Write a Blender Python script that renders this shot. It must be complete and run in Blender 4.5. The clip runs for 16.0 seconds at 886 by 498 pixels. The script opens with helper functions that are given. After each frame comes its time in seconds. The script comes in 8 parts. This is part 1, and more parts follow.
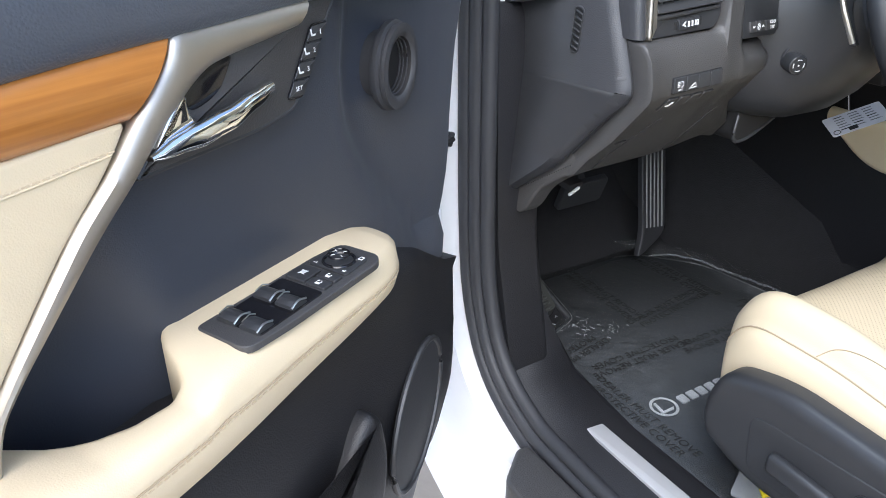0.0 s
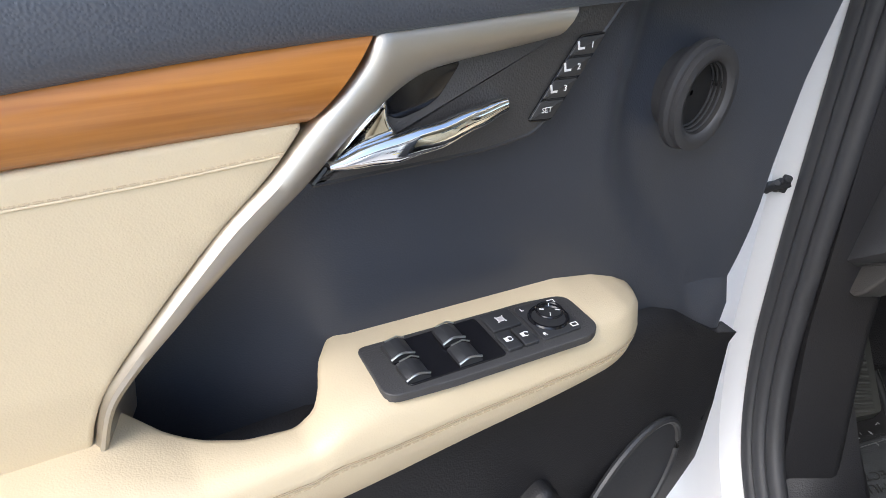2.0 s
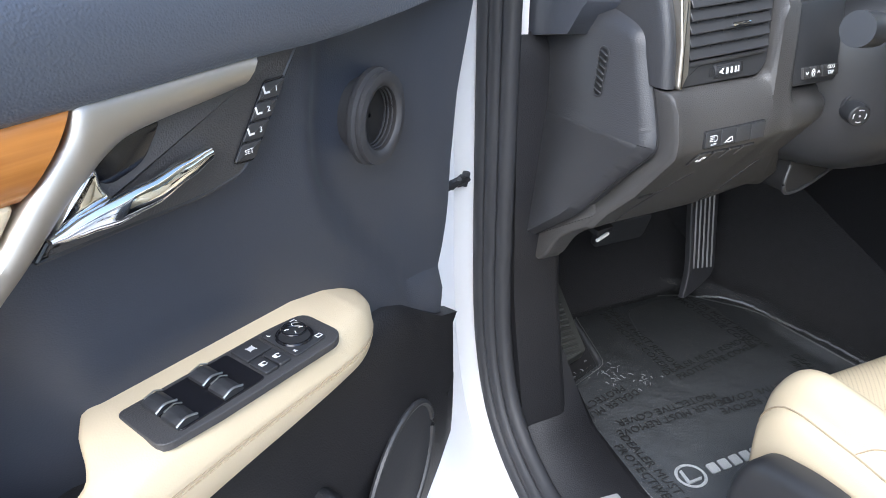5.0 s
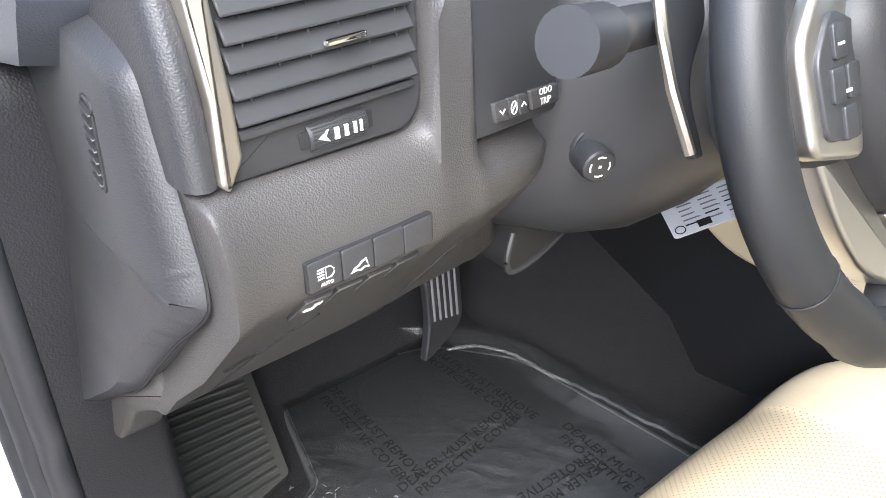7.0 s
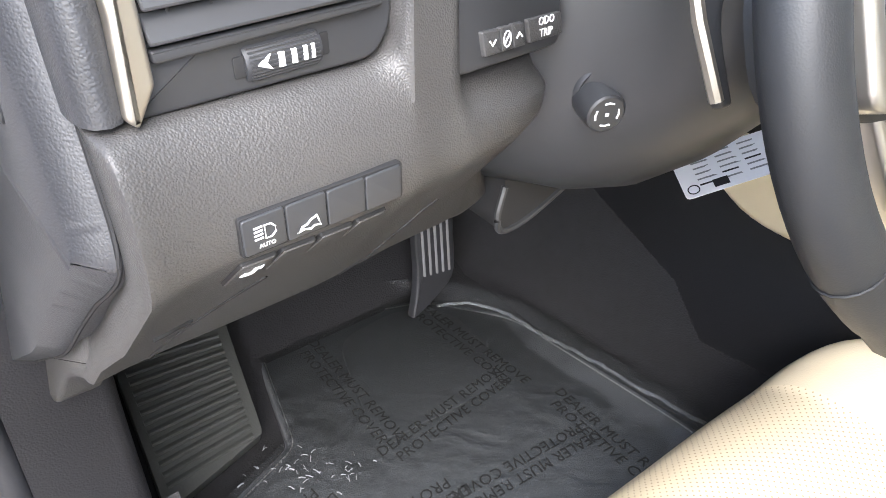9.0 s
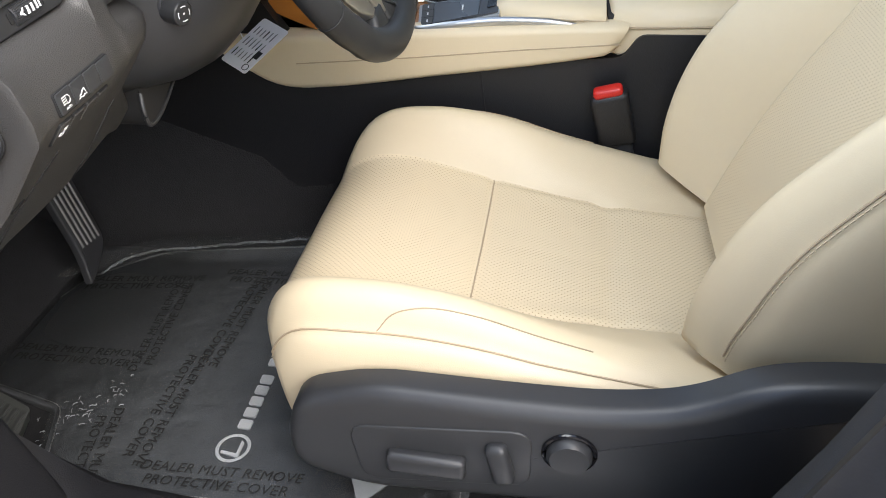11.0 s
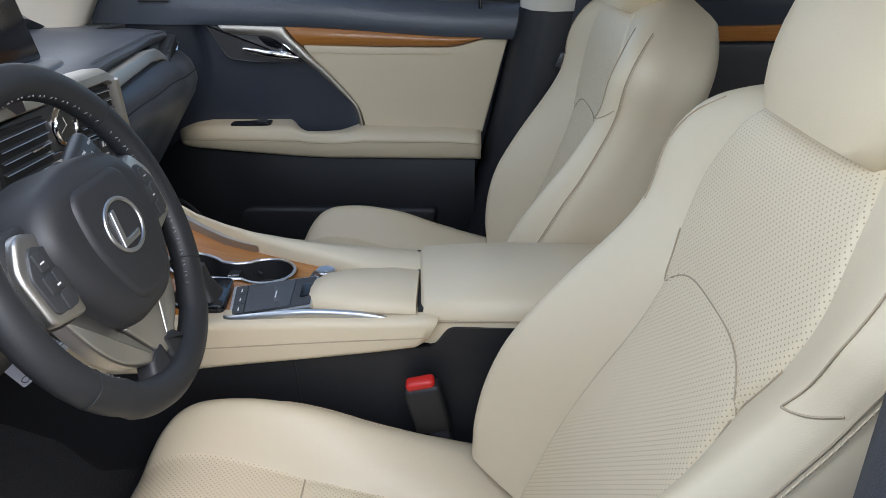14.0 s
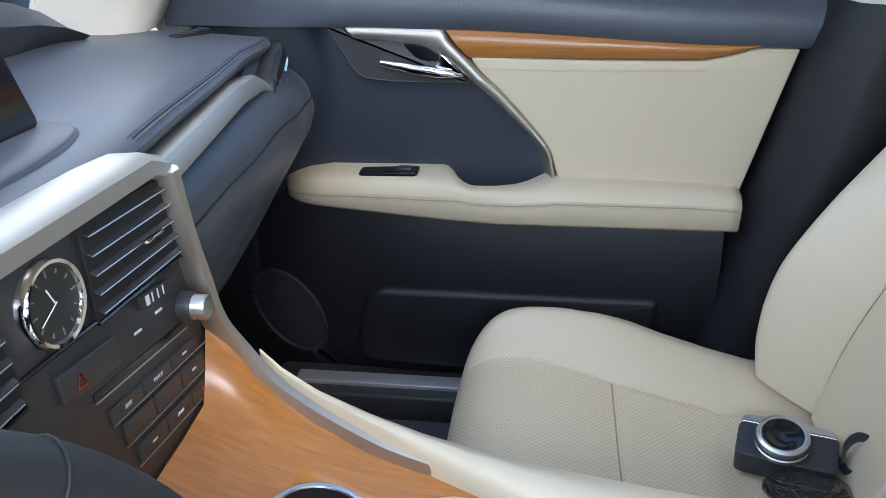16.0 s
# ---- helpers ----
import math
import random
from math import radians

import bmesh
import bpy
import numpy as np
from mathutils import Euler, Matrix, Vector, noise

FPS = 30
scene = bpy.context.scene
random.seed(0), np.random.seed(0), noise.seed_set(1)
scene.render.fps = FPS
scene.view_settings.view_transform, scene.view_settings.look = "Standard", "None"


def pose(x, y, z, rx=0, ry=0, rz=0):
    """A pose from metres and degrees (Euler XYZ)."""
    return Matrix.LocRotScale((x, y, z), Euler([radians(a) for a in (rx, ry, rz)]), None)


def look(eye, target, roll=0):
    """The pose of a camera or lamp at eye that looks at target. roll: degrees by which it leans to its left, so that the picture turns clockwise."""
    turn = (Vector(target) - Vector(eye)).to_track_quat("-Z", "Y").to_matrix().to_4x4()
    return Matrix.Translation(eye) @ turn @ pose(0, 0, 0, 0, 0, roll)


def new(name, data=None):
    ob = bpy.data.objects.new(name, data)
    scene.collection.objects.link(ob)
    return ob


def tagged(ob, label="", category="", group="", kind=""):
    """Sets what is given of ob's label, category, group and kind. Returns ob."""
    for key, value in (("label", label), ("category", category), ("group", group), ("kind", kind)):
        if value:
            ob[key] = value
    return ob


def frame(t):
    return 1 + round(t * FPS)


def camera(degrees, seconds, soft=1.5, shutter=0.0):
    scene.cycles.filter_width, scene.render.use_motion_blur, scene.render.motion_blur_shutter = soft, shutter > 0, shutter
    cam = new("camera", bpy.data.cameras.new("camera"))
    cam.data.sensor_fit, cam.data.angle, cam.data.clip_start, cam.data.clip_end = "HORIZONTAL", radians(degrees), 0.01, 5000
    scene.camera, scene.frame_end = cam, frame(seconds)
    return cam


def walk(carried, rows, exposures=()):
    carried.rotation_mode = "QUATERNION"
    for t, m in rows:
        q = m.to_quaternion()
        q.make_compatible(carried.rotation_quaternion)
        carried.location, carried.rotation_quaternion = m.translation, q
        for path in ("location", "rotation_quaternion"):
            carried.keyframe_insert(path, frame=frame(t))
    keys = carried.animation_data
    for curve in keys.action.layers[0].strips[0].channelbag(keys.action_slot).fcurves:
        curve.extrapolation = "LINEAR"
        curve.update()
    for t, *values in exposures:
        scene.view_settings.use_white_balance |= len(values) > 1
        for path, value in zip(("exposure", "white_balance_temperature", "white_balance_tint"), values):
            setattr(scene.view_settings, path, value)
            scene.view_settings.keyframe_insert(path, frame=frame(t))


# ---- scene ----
cam = camera(60.4, 16.0, 0.85)
PATH = [
    (0, (-1.317, 0.06, 1.17), (-0.4, 1.584, 0.254), 0.0),
    (0.5, (-1.295, 0.138, 1.169), (-0.465, 1.691, 0.221), 0.5),
    (1, (-1.25, 0.187, 1.167), (-0.589, 1.798, 0.182), 3.7),
    (1.5, (-1.187, 0.173, 1.173), (-0.995, 1.888, 0.162), 3.3),
    (2, (-1.193, 0.153, 1.18), (-1.151, 1.867, 0.151), 2.3),
    (2.5, (-1.197, 0.156, 1.178), (-1.161, 1.869, 0.146), 3.1),
    (3, (-1.195, 0.145, 1.181), (-1.158, 1.858, 0.149), 3.7),
    (3.5, (-1.202, 0.142, 1.18), (-1.139, 1.857, 0.152), 3.7),
    (4, (-1.218, 0.121, 1.184), (-0.924, 1.823, 0.175), 4.8),
    (4.5, (-1.23, 0.097, 1.192), (-0.717, 1.768, 0.22), 2.7),
    (5, (-1.207, 0.101, 1.197), (-0.462, 1.706, 0.265), 0.3),
    (5.2, (-1.183, 0.119, 1.19), (-0.338, 1.68, 0.27), -0.2),
    (7.3, (-0.805, 0.384, 1.132), (0.305, 1.642, 0.044), 2.4),
    (7.5, (-0.795, 0.397, 1.115), (0.293, 1.636, -0.016), 3.1),
    (8, (-0.783, 0.402, 1.113), (0.288, 1.638, -0.039), 3.7),
    (8.5, (-0.782, 0.398, 1.114), (0.282, 1.637, -0.041), 3.5),
    (9, (-0.786, 0.39, 1.122), (0.273, 1.633, -0.033), 3.5),
    (9.5, (-0.867, 0.353, 1.139), (0.366, 1.444, 0.002), 1.8),
    (10, (-0.996, 0.31, 1.14), (0.503, 1.02, 0.022), -1.0),
    (10.2, (-1.032, 0.294, 1.148), (0.514, 0.884, 0.026), -2.5),
    (12.3, (-1.209, 0.194, 1.18), (0.43, 0.367, 0.047), -2.9),
    (12.5, (-1.2, 0.181, 1.194), (0.479, 0.363, 0.124), -3.3),
    (13, (-1.161, 0.185, 1.241), (0.616, 0.359, 0.34), -3.0),
    (13.5, (-1.099, 0.189, 1.272), (0.701, 0.243, 0.403), -0.8),
    (14, (-1.024, 0.174, 1.312), (0.803, 0.202, 0.499), -0.1),
    (14.5, (-0.873, 0.176, 1.315), (0.961, 0.262, 0.524), -0.2),
    (14.7, (-0.803, 0.194, 1.317), (1.018, 0.358, 0.506), -0.8),
    (15, (-0.712, 0.25, 1.303), (1.108, 0.492, 0.51), -1.9),
    (15.5, (-0.582, 0.331, 1.291), (1.221, 0.587, 0.464), -1.8),
    (15.7, (-0.496, 0.394, 1.287), (1.289, 0.566, 0.401), 0.8),
    (16, (-0.405, 0.399, 1.277), (1.371, 0.66, 0.396), -1.7),
]
walk(cam, [(t, look(eye, target, roll)) for t, eye, target, roll in PATH],
     exposures=[(0, 1.72, 6250, 10), (0.5, 1.78, 6250, 10), (1.0, 1.72, 6450, 10), (1.5, 1.68, 6600, 10), (2.5, 1.41, 6850, 11), (3.5, 1.37, 6850, 11), (4.0, 1.33, 6600, 10), (4.5, 1.33, 6450, 10), (5.0, 1.87, 6250, 10), (5.2, 1.93, 6300, 10), (7.3, 2.74, 6700, 12), (9.2, 2.8, 6700, 12), (10.0, 1.72, 7200, 11), (10.2, 1.68, 7200, 11), (12.3, 1.52, 6600, 11), (13.2, 1.36, 6500, 12), (14, 1.24, 6400, 12), (14.5, 1.34, 6300, 12), (15, 1.62, 6150, 11), (16, 2.02, 5950, 11)])

# ---- world and sun ----
world = bpy.data.worlds.new("sky")
scene.world = world
world.use_nodes = True
wn = world.node_tree
sky = wn.nodes.new("ShaderNodeTexSky")
sky.sky_type, sky.sun_disc = "NISHITA", False
sky.sun_elevation, sky.sun_rotation = radians(44), radians(222)
wn.links.new(sky.outputs[0], wn.nodes["Background"].inputs[0])
wn.nodes["Background"].inputs[1].default_value = 0.15
sun = new("sun", bpy.data.lights.new("sun", "SUN"))
sun.data.energy, sun.data.angle, sun.data.color = 1.1, radians(50), (1.0, 0.97, 0.93)
sun.matrix_world = look((-4.5, -5, 6.5), (0, 0, 0))


def sky_lamp(name, at, target, sx, sy, watts):
    """An added, unseen lamp in an opening; it stands in for the sky's light."""
    lamp = new(name, bpy.data.lights.new(name, "AREA"))
    lamp.data.shape, lamp.data.size, lamp.data.size_y = "RECTANGLE", sx, sy
    lamp.data.energy, lamp.data.color = watts, (0.84, 0.92, 1.0)
    lamp.matrix_world = look(at, target)
    return lamp


sky_lamp("windscreen_sky", (-0.02, 0.80, 1.36), (-0.02, 0.05, 0.75), 1.1, 0.42, 1.0)
# extra fill lamp at the top of the door opening, added to brighten the seats
sky_lamp("door_opening_fill", (-0.80, 0.25, 1.43), (-0.15, 0.0, 0.85), 0.85, 0.22, 2.0)


# ---- materials ----
def material(name, color, rough=0.5, metal=0.0, vary=0.12, vscale=6.0, grain=0.0, gscale=400.0, bump2=0.0, b2scale=30.0,
             coat=0.0, spec=0.5, sheen=0.0, rvary=0.08, gdepth=0.0006):
    """A principled surface with two scales of colour change, a fine grain and a broad unevenness."""
    m = bpy.data.materials.new(name)
    m.use_nodes = True
    n, l = m.node_tree.nodes, m.node_tree.links
    p = n["Principled BSDF"]
    p.inputs["Roughness"].default_value, p.inputs["Metallic"].default_value = rough, metal
    p.inputs["Specular IOR Level"].default_value = spec
    p.inputs["Coat Weight"].default_value, p.inputs["Coat Roughness"].default_value = coat, 0.08
    p.inputs["Sheen Weight"].default_value = sheen
    tc = n.new("ShaderNodeTexCoord")
    a = n.new("ShaderNodeTexNoise")
    a.inputs["Scale"].default_value, a.inputs["Detail"].default_value = vscale, 6
    b = n.new("ShaderNodeTexNoise")
    b.inputs["Scale"].default_value, b.inputs["Detail"].default_value = vscale * 14, 3
    add = n.new("ShaderNodeMath")
    add.operation = "MULTIPLY_ADD"
    add.inputs[1].default_value = 0.4
    ramp = n.new("ShaderNodeMix")
    ramp.data_type = "RGBA"
    ramp.inputs[6].default_value = (*[c * (1 - vary) for c in color], 1)
    ramp.inputs[7].default_value = (*[min(1, c * (1 + vary)) for c in color], 1)
    l.new(tc.outputs["Object"], a.inputs["Vector"])
    l.new(tc.outputs["Object"], b.inputs["Vector"])
    l.new(b.outputs[0], add.inputs[0])
    l.new(a.outputs[0], add.inputs[2])
    sub = n.new("ShaderNodeMath")
    sub.operation = "SUBTRACT"
    sub.inputs[1].default_value = 0.2
    sub.use_clamp = True
    l.new(add.outputs[0], sub.inputs[0])
    l.new(sub.outputs[0], ramp.inputs[0])
    l.new(ramp.outputs[2], p.inputs["Base Color"])
    mr = n.new("ShaderNodeMapRange")
    mr.inputs[3].default_value, mr.inputs[4].default_value = max(0.02, rough - rvary), min(1, rough + rvary)
    l.new(a.outputs[0], mr.inputs[0])
    l.new(mr.outputs[0], p.inputs["Roughness"])
    last = None
    if grain:
        v = n.new("ShaderNodeTexVoronoi")
        v.inputs["Scale"].default_value = gscale
        v.feature = "SMOOTH_F1"
        bp = n.new("ShaderNodeBump")
        bp.inputs["Strength"].default_value, bp.inputs["Distance"].default_value = grain, gdepth
        l.new(tc.outputs["Object"], v.inputs["Vector"])
        l.new(v.outputs["Distance"], bp.inputs["Height"])
        last = bp
    if bump2:
        w = n.new("ShaderNodeTexNoise")
        w.inputs["Scale"].default_value = b2scale
        bq = n.new("ShaderNodeBump")
        bq.inputs["Strength"].default_value, bq.inputs["Distance"].default_value = bump2, 0.004
        l.new(tc.outputs["Object"], w.inputs["Vector"])
        l.new(w.outputs[0], bq.inputs["Height"])
        if last:
            l.new(last.outputs[0], bq.inputs["Normal"])
        last = bq
    if last:
        l.new(last.outputs[0], p.inputs["Normal"])
    return m


def perforated(name, color, scale):
    """Leather with rows of fine punched holes, laid along the piece's own x and y."""
    m = material(name, color, 0.44, grain=0.2, gscale=900, bump2=0.05, vary=0.04)
    n, l = m.node_tree.nodes, m.node_tree.links
    p = n["Principled BSDF"]
    tc = [q for q in n if q.type == "TEX_COORD"][0]
    uv = n.new("ShaderNodeUVMap")
    uv.uv_map = "UVMap"
    mp = n.new("ShaderNodeMapping")
    mp.inputs["Rotation"].default_value[2] = radians(45)
    mp.inputs["Scale"].default_value = (scale, scale, scale)
    l.new(uv.outputs[0], mp.inputs[0])
    fr = n.new("ShaderNodeVectorMath")
    fr.operation = "FRACTION"
    l.new(mp.outputs[0], fr.inputs[0])
    sb = n.new("ShaderNodeVectorMath")
    sb.operation = "DISTANCE"
    sb.inputs[1].default_value = (0.5, 0.5, 0)
    l.new(fr.outputs[0], sb.inputs[0])
    st = n.new("ShaderNodeMapRange")
    st.inputs[1].default_value, st.inputs[2].default_value = 0.12, 0.19
    l.new(sb.outputs["Value"], st.inputs[0])
    base = [k.from_socket for k in l if k.to_socket == p.inputs["Base Color"]][0]
    mx = n.new("ShaderNodeMix")
    mx.data_type = "RGBA"
    mx.inputs[6].default_value = (color[0] * 0.50, color[1] * 0.43, color[2] * 0.36, 1)
    l.new(st.outputs[0], mx.inputs[0])
    l.new(base, mx.inputs[7])
    l.new(mx.outputs[2], p.inputs["Base Color"])
    return m


def wood_material(name, along):
    """Lacquered light wood with fine streaks that run along one axis of the door."""
    m = material(name, (0.46, 0.185, 0.038), 0.36, coat=0.35, vary=0.10, vscale=5)
    n, l = m.node_tree.nodes, m.node_tree.links
    p = n["Principled BSDF"]
    tc = [q for q in n if q.type == "TEX_COORD"][0]
    mp = n.new("ShaderNodeMapping")
    mp.inputs["Scale"].default_value = along
    s = n.new("ShaderNodeTexNoise")
    s.inputs["Scale"].default_value, s.inputs["Detail"].default_value = 1.0, 5
    l.new(tc.outputs["Object"], mp.inputs[0])
    l.new(mp.outputs[0], s.inputs["Vector"])
    base = [k.from_socket for k in l if k.to_socket == p.inputs["Base Color"]][0]
    mx = n.new("ShaderNodeMix")
    mx.data_type, mx.blend_type = "RGBA", "MULTIPLY"
    mx.inputs[0].default_value = 0.75
    rp = n.new("ShaderNodeValToRGB")
    rp.color_ramp.elements[0].position, rp.color_ramp.elements[0].color = 0.30, (0.66, 0.56, 0.44, 1)
    rp.color_ramp.elements[1].position, rp.color_ramp.elements[1].color = 0.68, (1, 1, 1, 1)
    l.new(s.outputs[0], rp.inputs[0])
    l.new(base, mx.inputs[6])
    l.new(rp.outputs[0], mx.inputs[7])
    l.new(mx.outputs[2], p.inputs["Base Color"])
    return m


def glass_material(name, tint=(1, 1, 1), gloss=0.04, rough=0.02, bump=0.0, bscale=40.0, haze=0.0):
    """A clear thin sheet: see-through, with a Fresnel gloss; haze paints a pale sheen into it."""
    m = bpy.data.materials.new(name)
    m.use_nodes = True
    n, l = m.node_tree.nodes, m.node_tree.links
    n.remove(n["Principled BSDF"])
    tr, gl, mx, fr = (n.new("ShaderNode" + k) for k in ("BsdfTransparent", "BsdfGlossy", "MixShader", "Fresnel"))
    tr.inputs[0].default_value = (*tint, 1)
    gl.inputs["Roughness"].default_value = rough
    fr.inputs[0].default_value = 1.3 + gloss
    l.new(fr.outputs[0], mx.inputs[0])
    l.new(tr.outputs[0], mx.inputs[1])
    l.new(gl.outputs[0], mx.inputs[2])
    if haze:
        df, m2 = n.new("ShaderNodeBsdfDiffuse"), n.new("ShaderNodeMixShader")
        df.inputs[0].default_value = (0.75, 0.80, 0.84, 1)
        m2.inputs[0].default_value = haze
        l.new(mx.outputs[0], m2.inputs[1])
        l.new(df.outputs[0], m2.inputs[2])
        mx = m2
    l.new(mx.outputs[0], n["Material Output"].inputs[0])
    if bump:
        tc, w, bp = n.new("ShaderNodeTexCoord"), n.new("ShaderNodeTexNoise"), n.new("ShaderNodeBump")
        w.inputs["Scale"].default_value, w.inputs["Detail"].default_value = bscale, 4
        w.inputs["Distortion"].default_value = 1.5
        bp.inputs["Strength"].default_value, bp.inputs["Distance"].default_value = bump, 0.01
        l.new(tc.outputs["Object"], w.inputs["Vector"])
        l.new(w.outputs[0], bp.inputs["Height"])
        l.new(bp.outputs[0], gl.inputs["Normal"])
        l.new(bp.outputs[0], fr.inputs["Normal"])
    return m


BEIGE = (0.64, 0.535, 0.37)
leather = material("beige_leather", BEIGE, 0.44, grain=0.22, gscale=900, bump2=0.05, vary=0.04)
leather_holes = perforated("perforated_leather", tuple(min(1, c * 1.07) for c in BEIGE), 210)
soft_black = material("black_soft_trim", (0.029, 0.035, 0.049), 0.40, sheen=0.08, grain=0.35, gscale=900, vary=0.12, gdepth=0.0004)
# lighter and bluer than the other trim: sky sheen is put into this base colour
pad_black = material("black_leather_look_sky_sheen", (0.058, 0.068, 0.088), 0.36, sheen=0.1, grain=0.6, gscale=620, vary=0.12, gdepth=0.0006, spec=0.7)
hard_black = material("black_grained_plastic", (0.052, 0.051, 0.052), 0.46, grain=0.5, gscale=850, vary=0.15)
dash_grain = material("black_coarse_grained_plastic", (0.052, 0.050, 0.049), 0.44, grain=0.7, gscale=1050, vary=0.12, gdepth=0.0005)
heel_rubber = material("grey_heel_rubber", (0.070, 0.075, 0.082), 0.6, vary=0.1, grain=0.4)
smooth_black = material("black_satin_plastic", (0.031, 0.032, 0.035), 0.40, vary=0.15)
wheel_leather = material("black_wheel_leather", (0.015, 0.016, 0.018), 0.52, grain=0.12, gscale=1300, vary=0.12)
cap_black = material("black_dash_corner_trim", (0.034, 0.035, 0.039), 0.44, grain=0.45, gscale=950, vary=0.12, gdepth=0.0005)
hub_black = material("black_matt_hub_plastic", (0.018, 0.018, 0.020), 0.52, grain=0.15, gscale=1200, vary=0.12)
gloss_black = material("gloss_black", (0.008, 0.008, 0.010), 0.12, vary=0.1, rvary=0.03)
# near-black; in openings and gaps it carries the shade of the missing depth
dark_void = material("dark_recess", (0.010, 0.010, 0.011), 0.7)
# darker copy of the grained black; shade low in the cabin is in its colour
shaded_black = material("black_plastic_with_shade", (0.011, 0.011, 0.013), 0.5, grain=0.45, gscale=700, vary=0.15)
rubber = material("black_rubber", (0.028, 0.029, 0.033), 0.55, vary=0.2, grain=0.2)
carpet = material("black_carpet", (0.026, 0.026, 0.028), 0.95, vary=0.15, vscale=60, grain=1.0, gscale=500, spec=0.15)
mat_fabric = material("floor_mat_fabric", (0.090, 0.096, 0.103), 0.9, vary=0.15, vscale=30, grain=1.0, gscale=650, spec=0.2)
wood = wood_material("orange_wood", (10, 7, 260))
console_wood = wood_material("console_wood", (220, 8, 60))
satin = material("champagne_satin_metal", (0.52, 0.485, 0.43), 0.47, metal=1.0, vary=0.04)
spoke_metal = material("dark_satin_metal", (0.55, 0.535, 0.51), 0.36, metal=1.0, vary=0.05)
silver = material("satin_silver", (0.56, 0.56, 0.56), 0.34, metal=1.0, vary=0.04)
chrome = material("chrome", (0.86, 0.86, 0.86), 0.05, metal=1.0, vary=0.02, rvary=0.02)
paint = material("white_body_paint", (0.72, 0.72, 0.73), 0.22, coat=0.7, vary=0.015, spec=0.5)
white_ink = material("white_print", (0.75, 0.75, 0.75), 0.5, vary=0.03)
black_ink = material("black_print", (0.006, 0.006, 0.007), 0.6, vary=0.1)
thread = material("beige_thread", (0.56, 0.45, 0.31), 0.7, vary=0.1)
dark_thread = material("dark_thread", (0.09, 0.10, 0.12), 0.7, vary=0.1)
# darker beige for raised seam beads; the groove's shade is in the colour
seam_shadow = material("seam_shade", (0.41, 0.325, 0.22), 0.8, vary=0.1)
red_plastic = material("red_button", (0.55, 0.02, 0.015), 0.35, vary=0.06)
paper = material("white_paper", (0.78, 0.77, 0.80), 0.6, vary=0.03)
yellow = material("yellow_print", (0.75, 0.60, 0.02), 0.5, vary=0.05)
headliner_cloth = material("beige_headliner", (0.62, 0.58, 0.50), 0.9, grain=0.5, gscale=500, vary=0.05)
concrete = material("pale_concrete", (0.42, 0.345, 0.27), 0.85, vary=0.15, vscale=2.5, grain=0.6, gscale=120, bump2=0.2)
steel = material("brushed_steel", (0.62, 0.62, 0.63), 0.45, metal=0.55, vary=0.06)
glass = glass_material("window_glass", (0.93, 0.96, 0.95))
# haze puts the film's greyish sky sheen in as pale colour
film = glass_material("clear_plastic_film", (0.95, 0.96, 0.97), 0.20, 0.09, bump=0.45, bscale=26, haze=0.03)


# ---- building helpers ----
def part(name, bm, mat, parent=None, label="", sharp=38, uv=False):
    """Links a bmesh as one mesh object under a thing or a part."""
    if bm.faces:
        bmesh.ops.recalc_face_normals(bm, faces=bm.faces)
    me = bpy.data.meshes.new(name)
    bm.to_mesh(me)
    bm.free()
    for f in me.polygons:
        f.use_smooth = True
    me.set_sharp_from_angle(angle=radians(sharp))
    me.materials.append(mat)
    ob = new(name, me)
    ob.parent = parent
    if label:
        tagged(ob, label)
    return ob


def thing(name, label, category, at=(0, 0, 0), group="", kind=""):
    ob = new(name)
    ob.empty_display_size = 0.05
    ob.location = at
    bpy.context.view_layer.update()
    return tagged(ob, label, category, group, kind)


def seat_on(ob, parent):
    """Makes ob a part of parent and leaves it where it is."""
    ob.parent = parent
    ob.matrix_parent_inverse = Matrix.Translation(parent.location).inverted()
    return ob


def put(name, bm, mat, parent, label="", sharp=38):
    """A part given in world places, under an Empty that stands at its thing's base."""
    ob = part(name, bm, mat, None, label, sharp)
    return seat_on(ob, parent) if parent is not None and parent.type == "EMPTY" else under(ob, parent)


def under(ob, parent):
    """A sub-part given in world places, under a mesh part."""
    ob.parent = parent
    return ob


def spline(pts, n=8, closed=False):
    """Catmull-Rom through the points, n steps a span."""
    pts = [Vector(p) for p in pts]
    out, k = [], len(pts)
    for i in range(k if closed else k - 1):
        a = pts[(i - 1) % k] if closed or i else pts[0] * 2 - pts[1]
        b, c = pts[i], pts[(i + 1) % k]
        d = pts[(i + 2) % k] if closed or i + 2 < k else c * 2 - b
        for j in range(n):
            t = j / n
            out.append(0.5 * ((2 * b) + (c - a) * t + (2 * a - 5 * b + 4 * c - d) * t * t + (3 * b - a - 3 * c + d) * t ** 3))
    if not closed:
        out.append(pts[-1])
    return out


def rounded(pts, r=0.005, n=4):
    """A polygon with its corners rounded; a point may carry a radius of its own."""
    out, k = [], len(pts)
    for i in range(k):
        p = Vector(pts[i][:2])
        rad = pts[i][2] if len(pts[i]) > 2 else r
        a, b = Vector(pts[i - 1][:2]) - p, Vector(pts[(i + 1) % k][:2]) - p
        d = min(rad, a.length * 0.45, b.length * 0.45)
        if d < 1e-5:
            out.append(p)
            continue
        s, e = p + a.normalized() * d, p + b.normalized() * d
        for j in range(n + 1):
            t = j / n
            out.append(s.lerp(p, t).lerp(p.lerp(e, t), t))
    return out


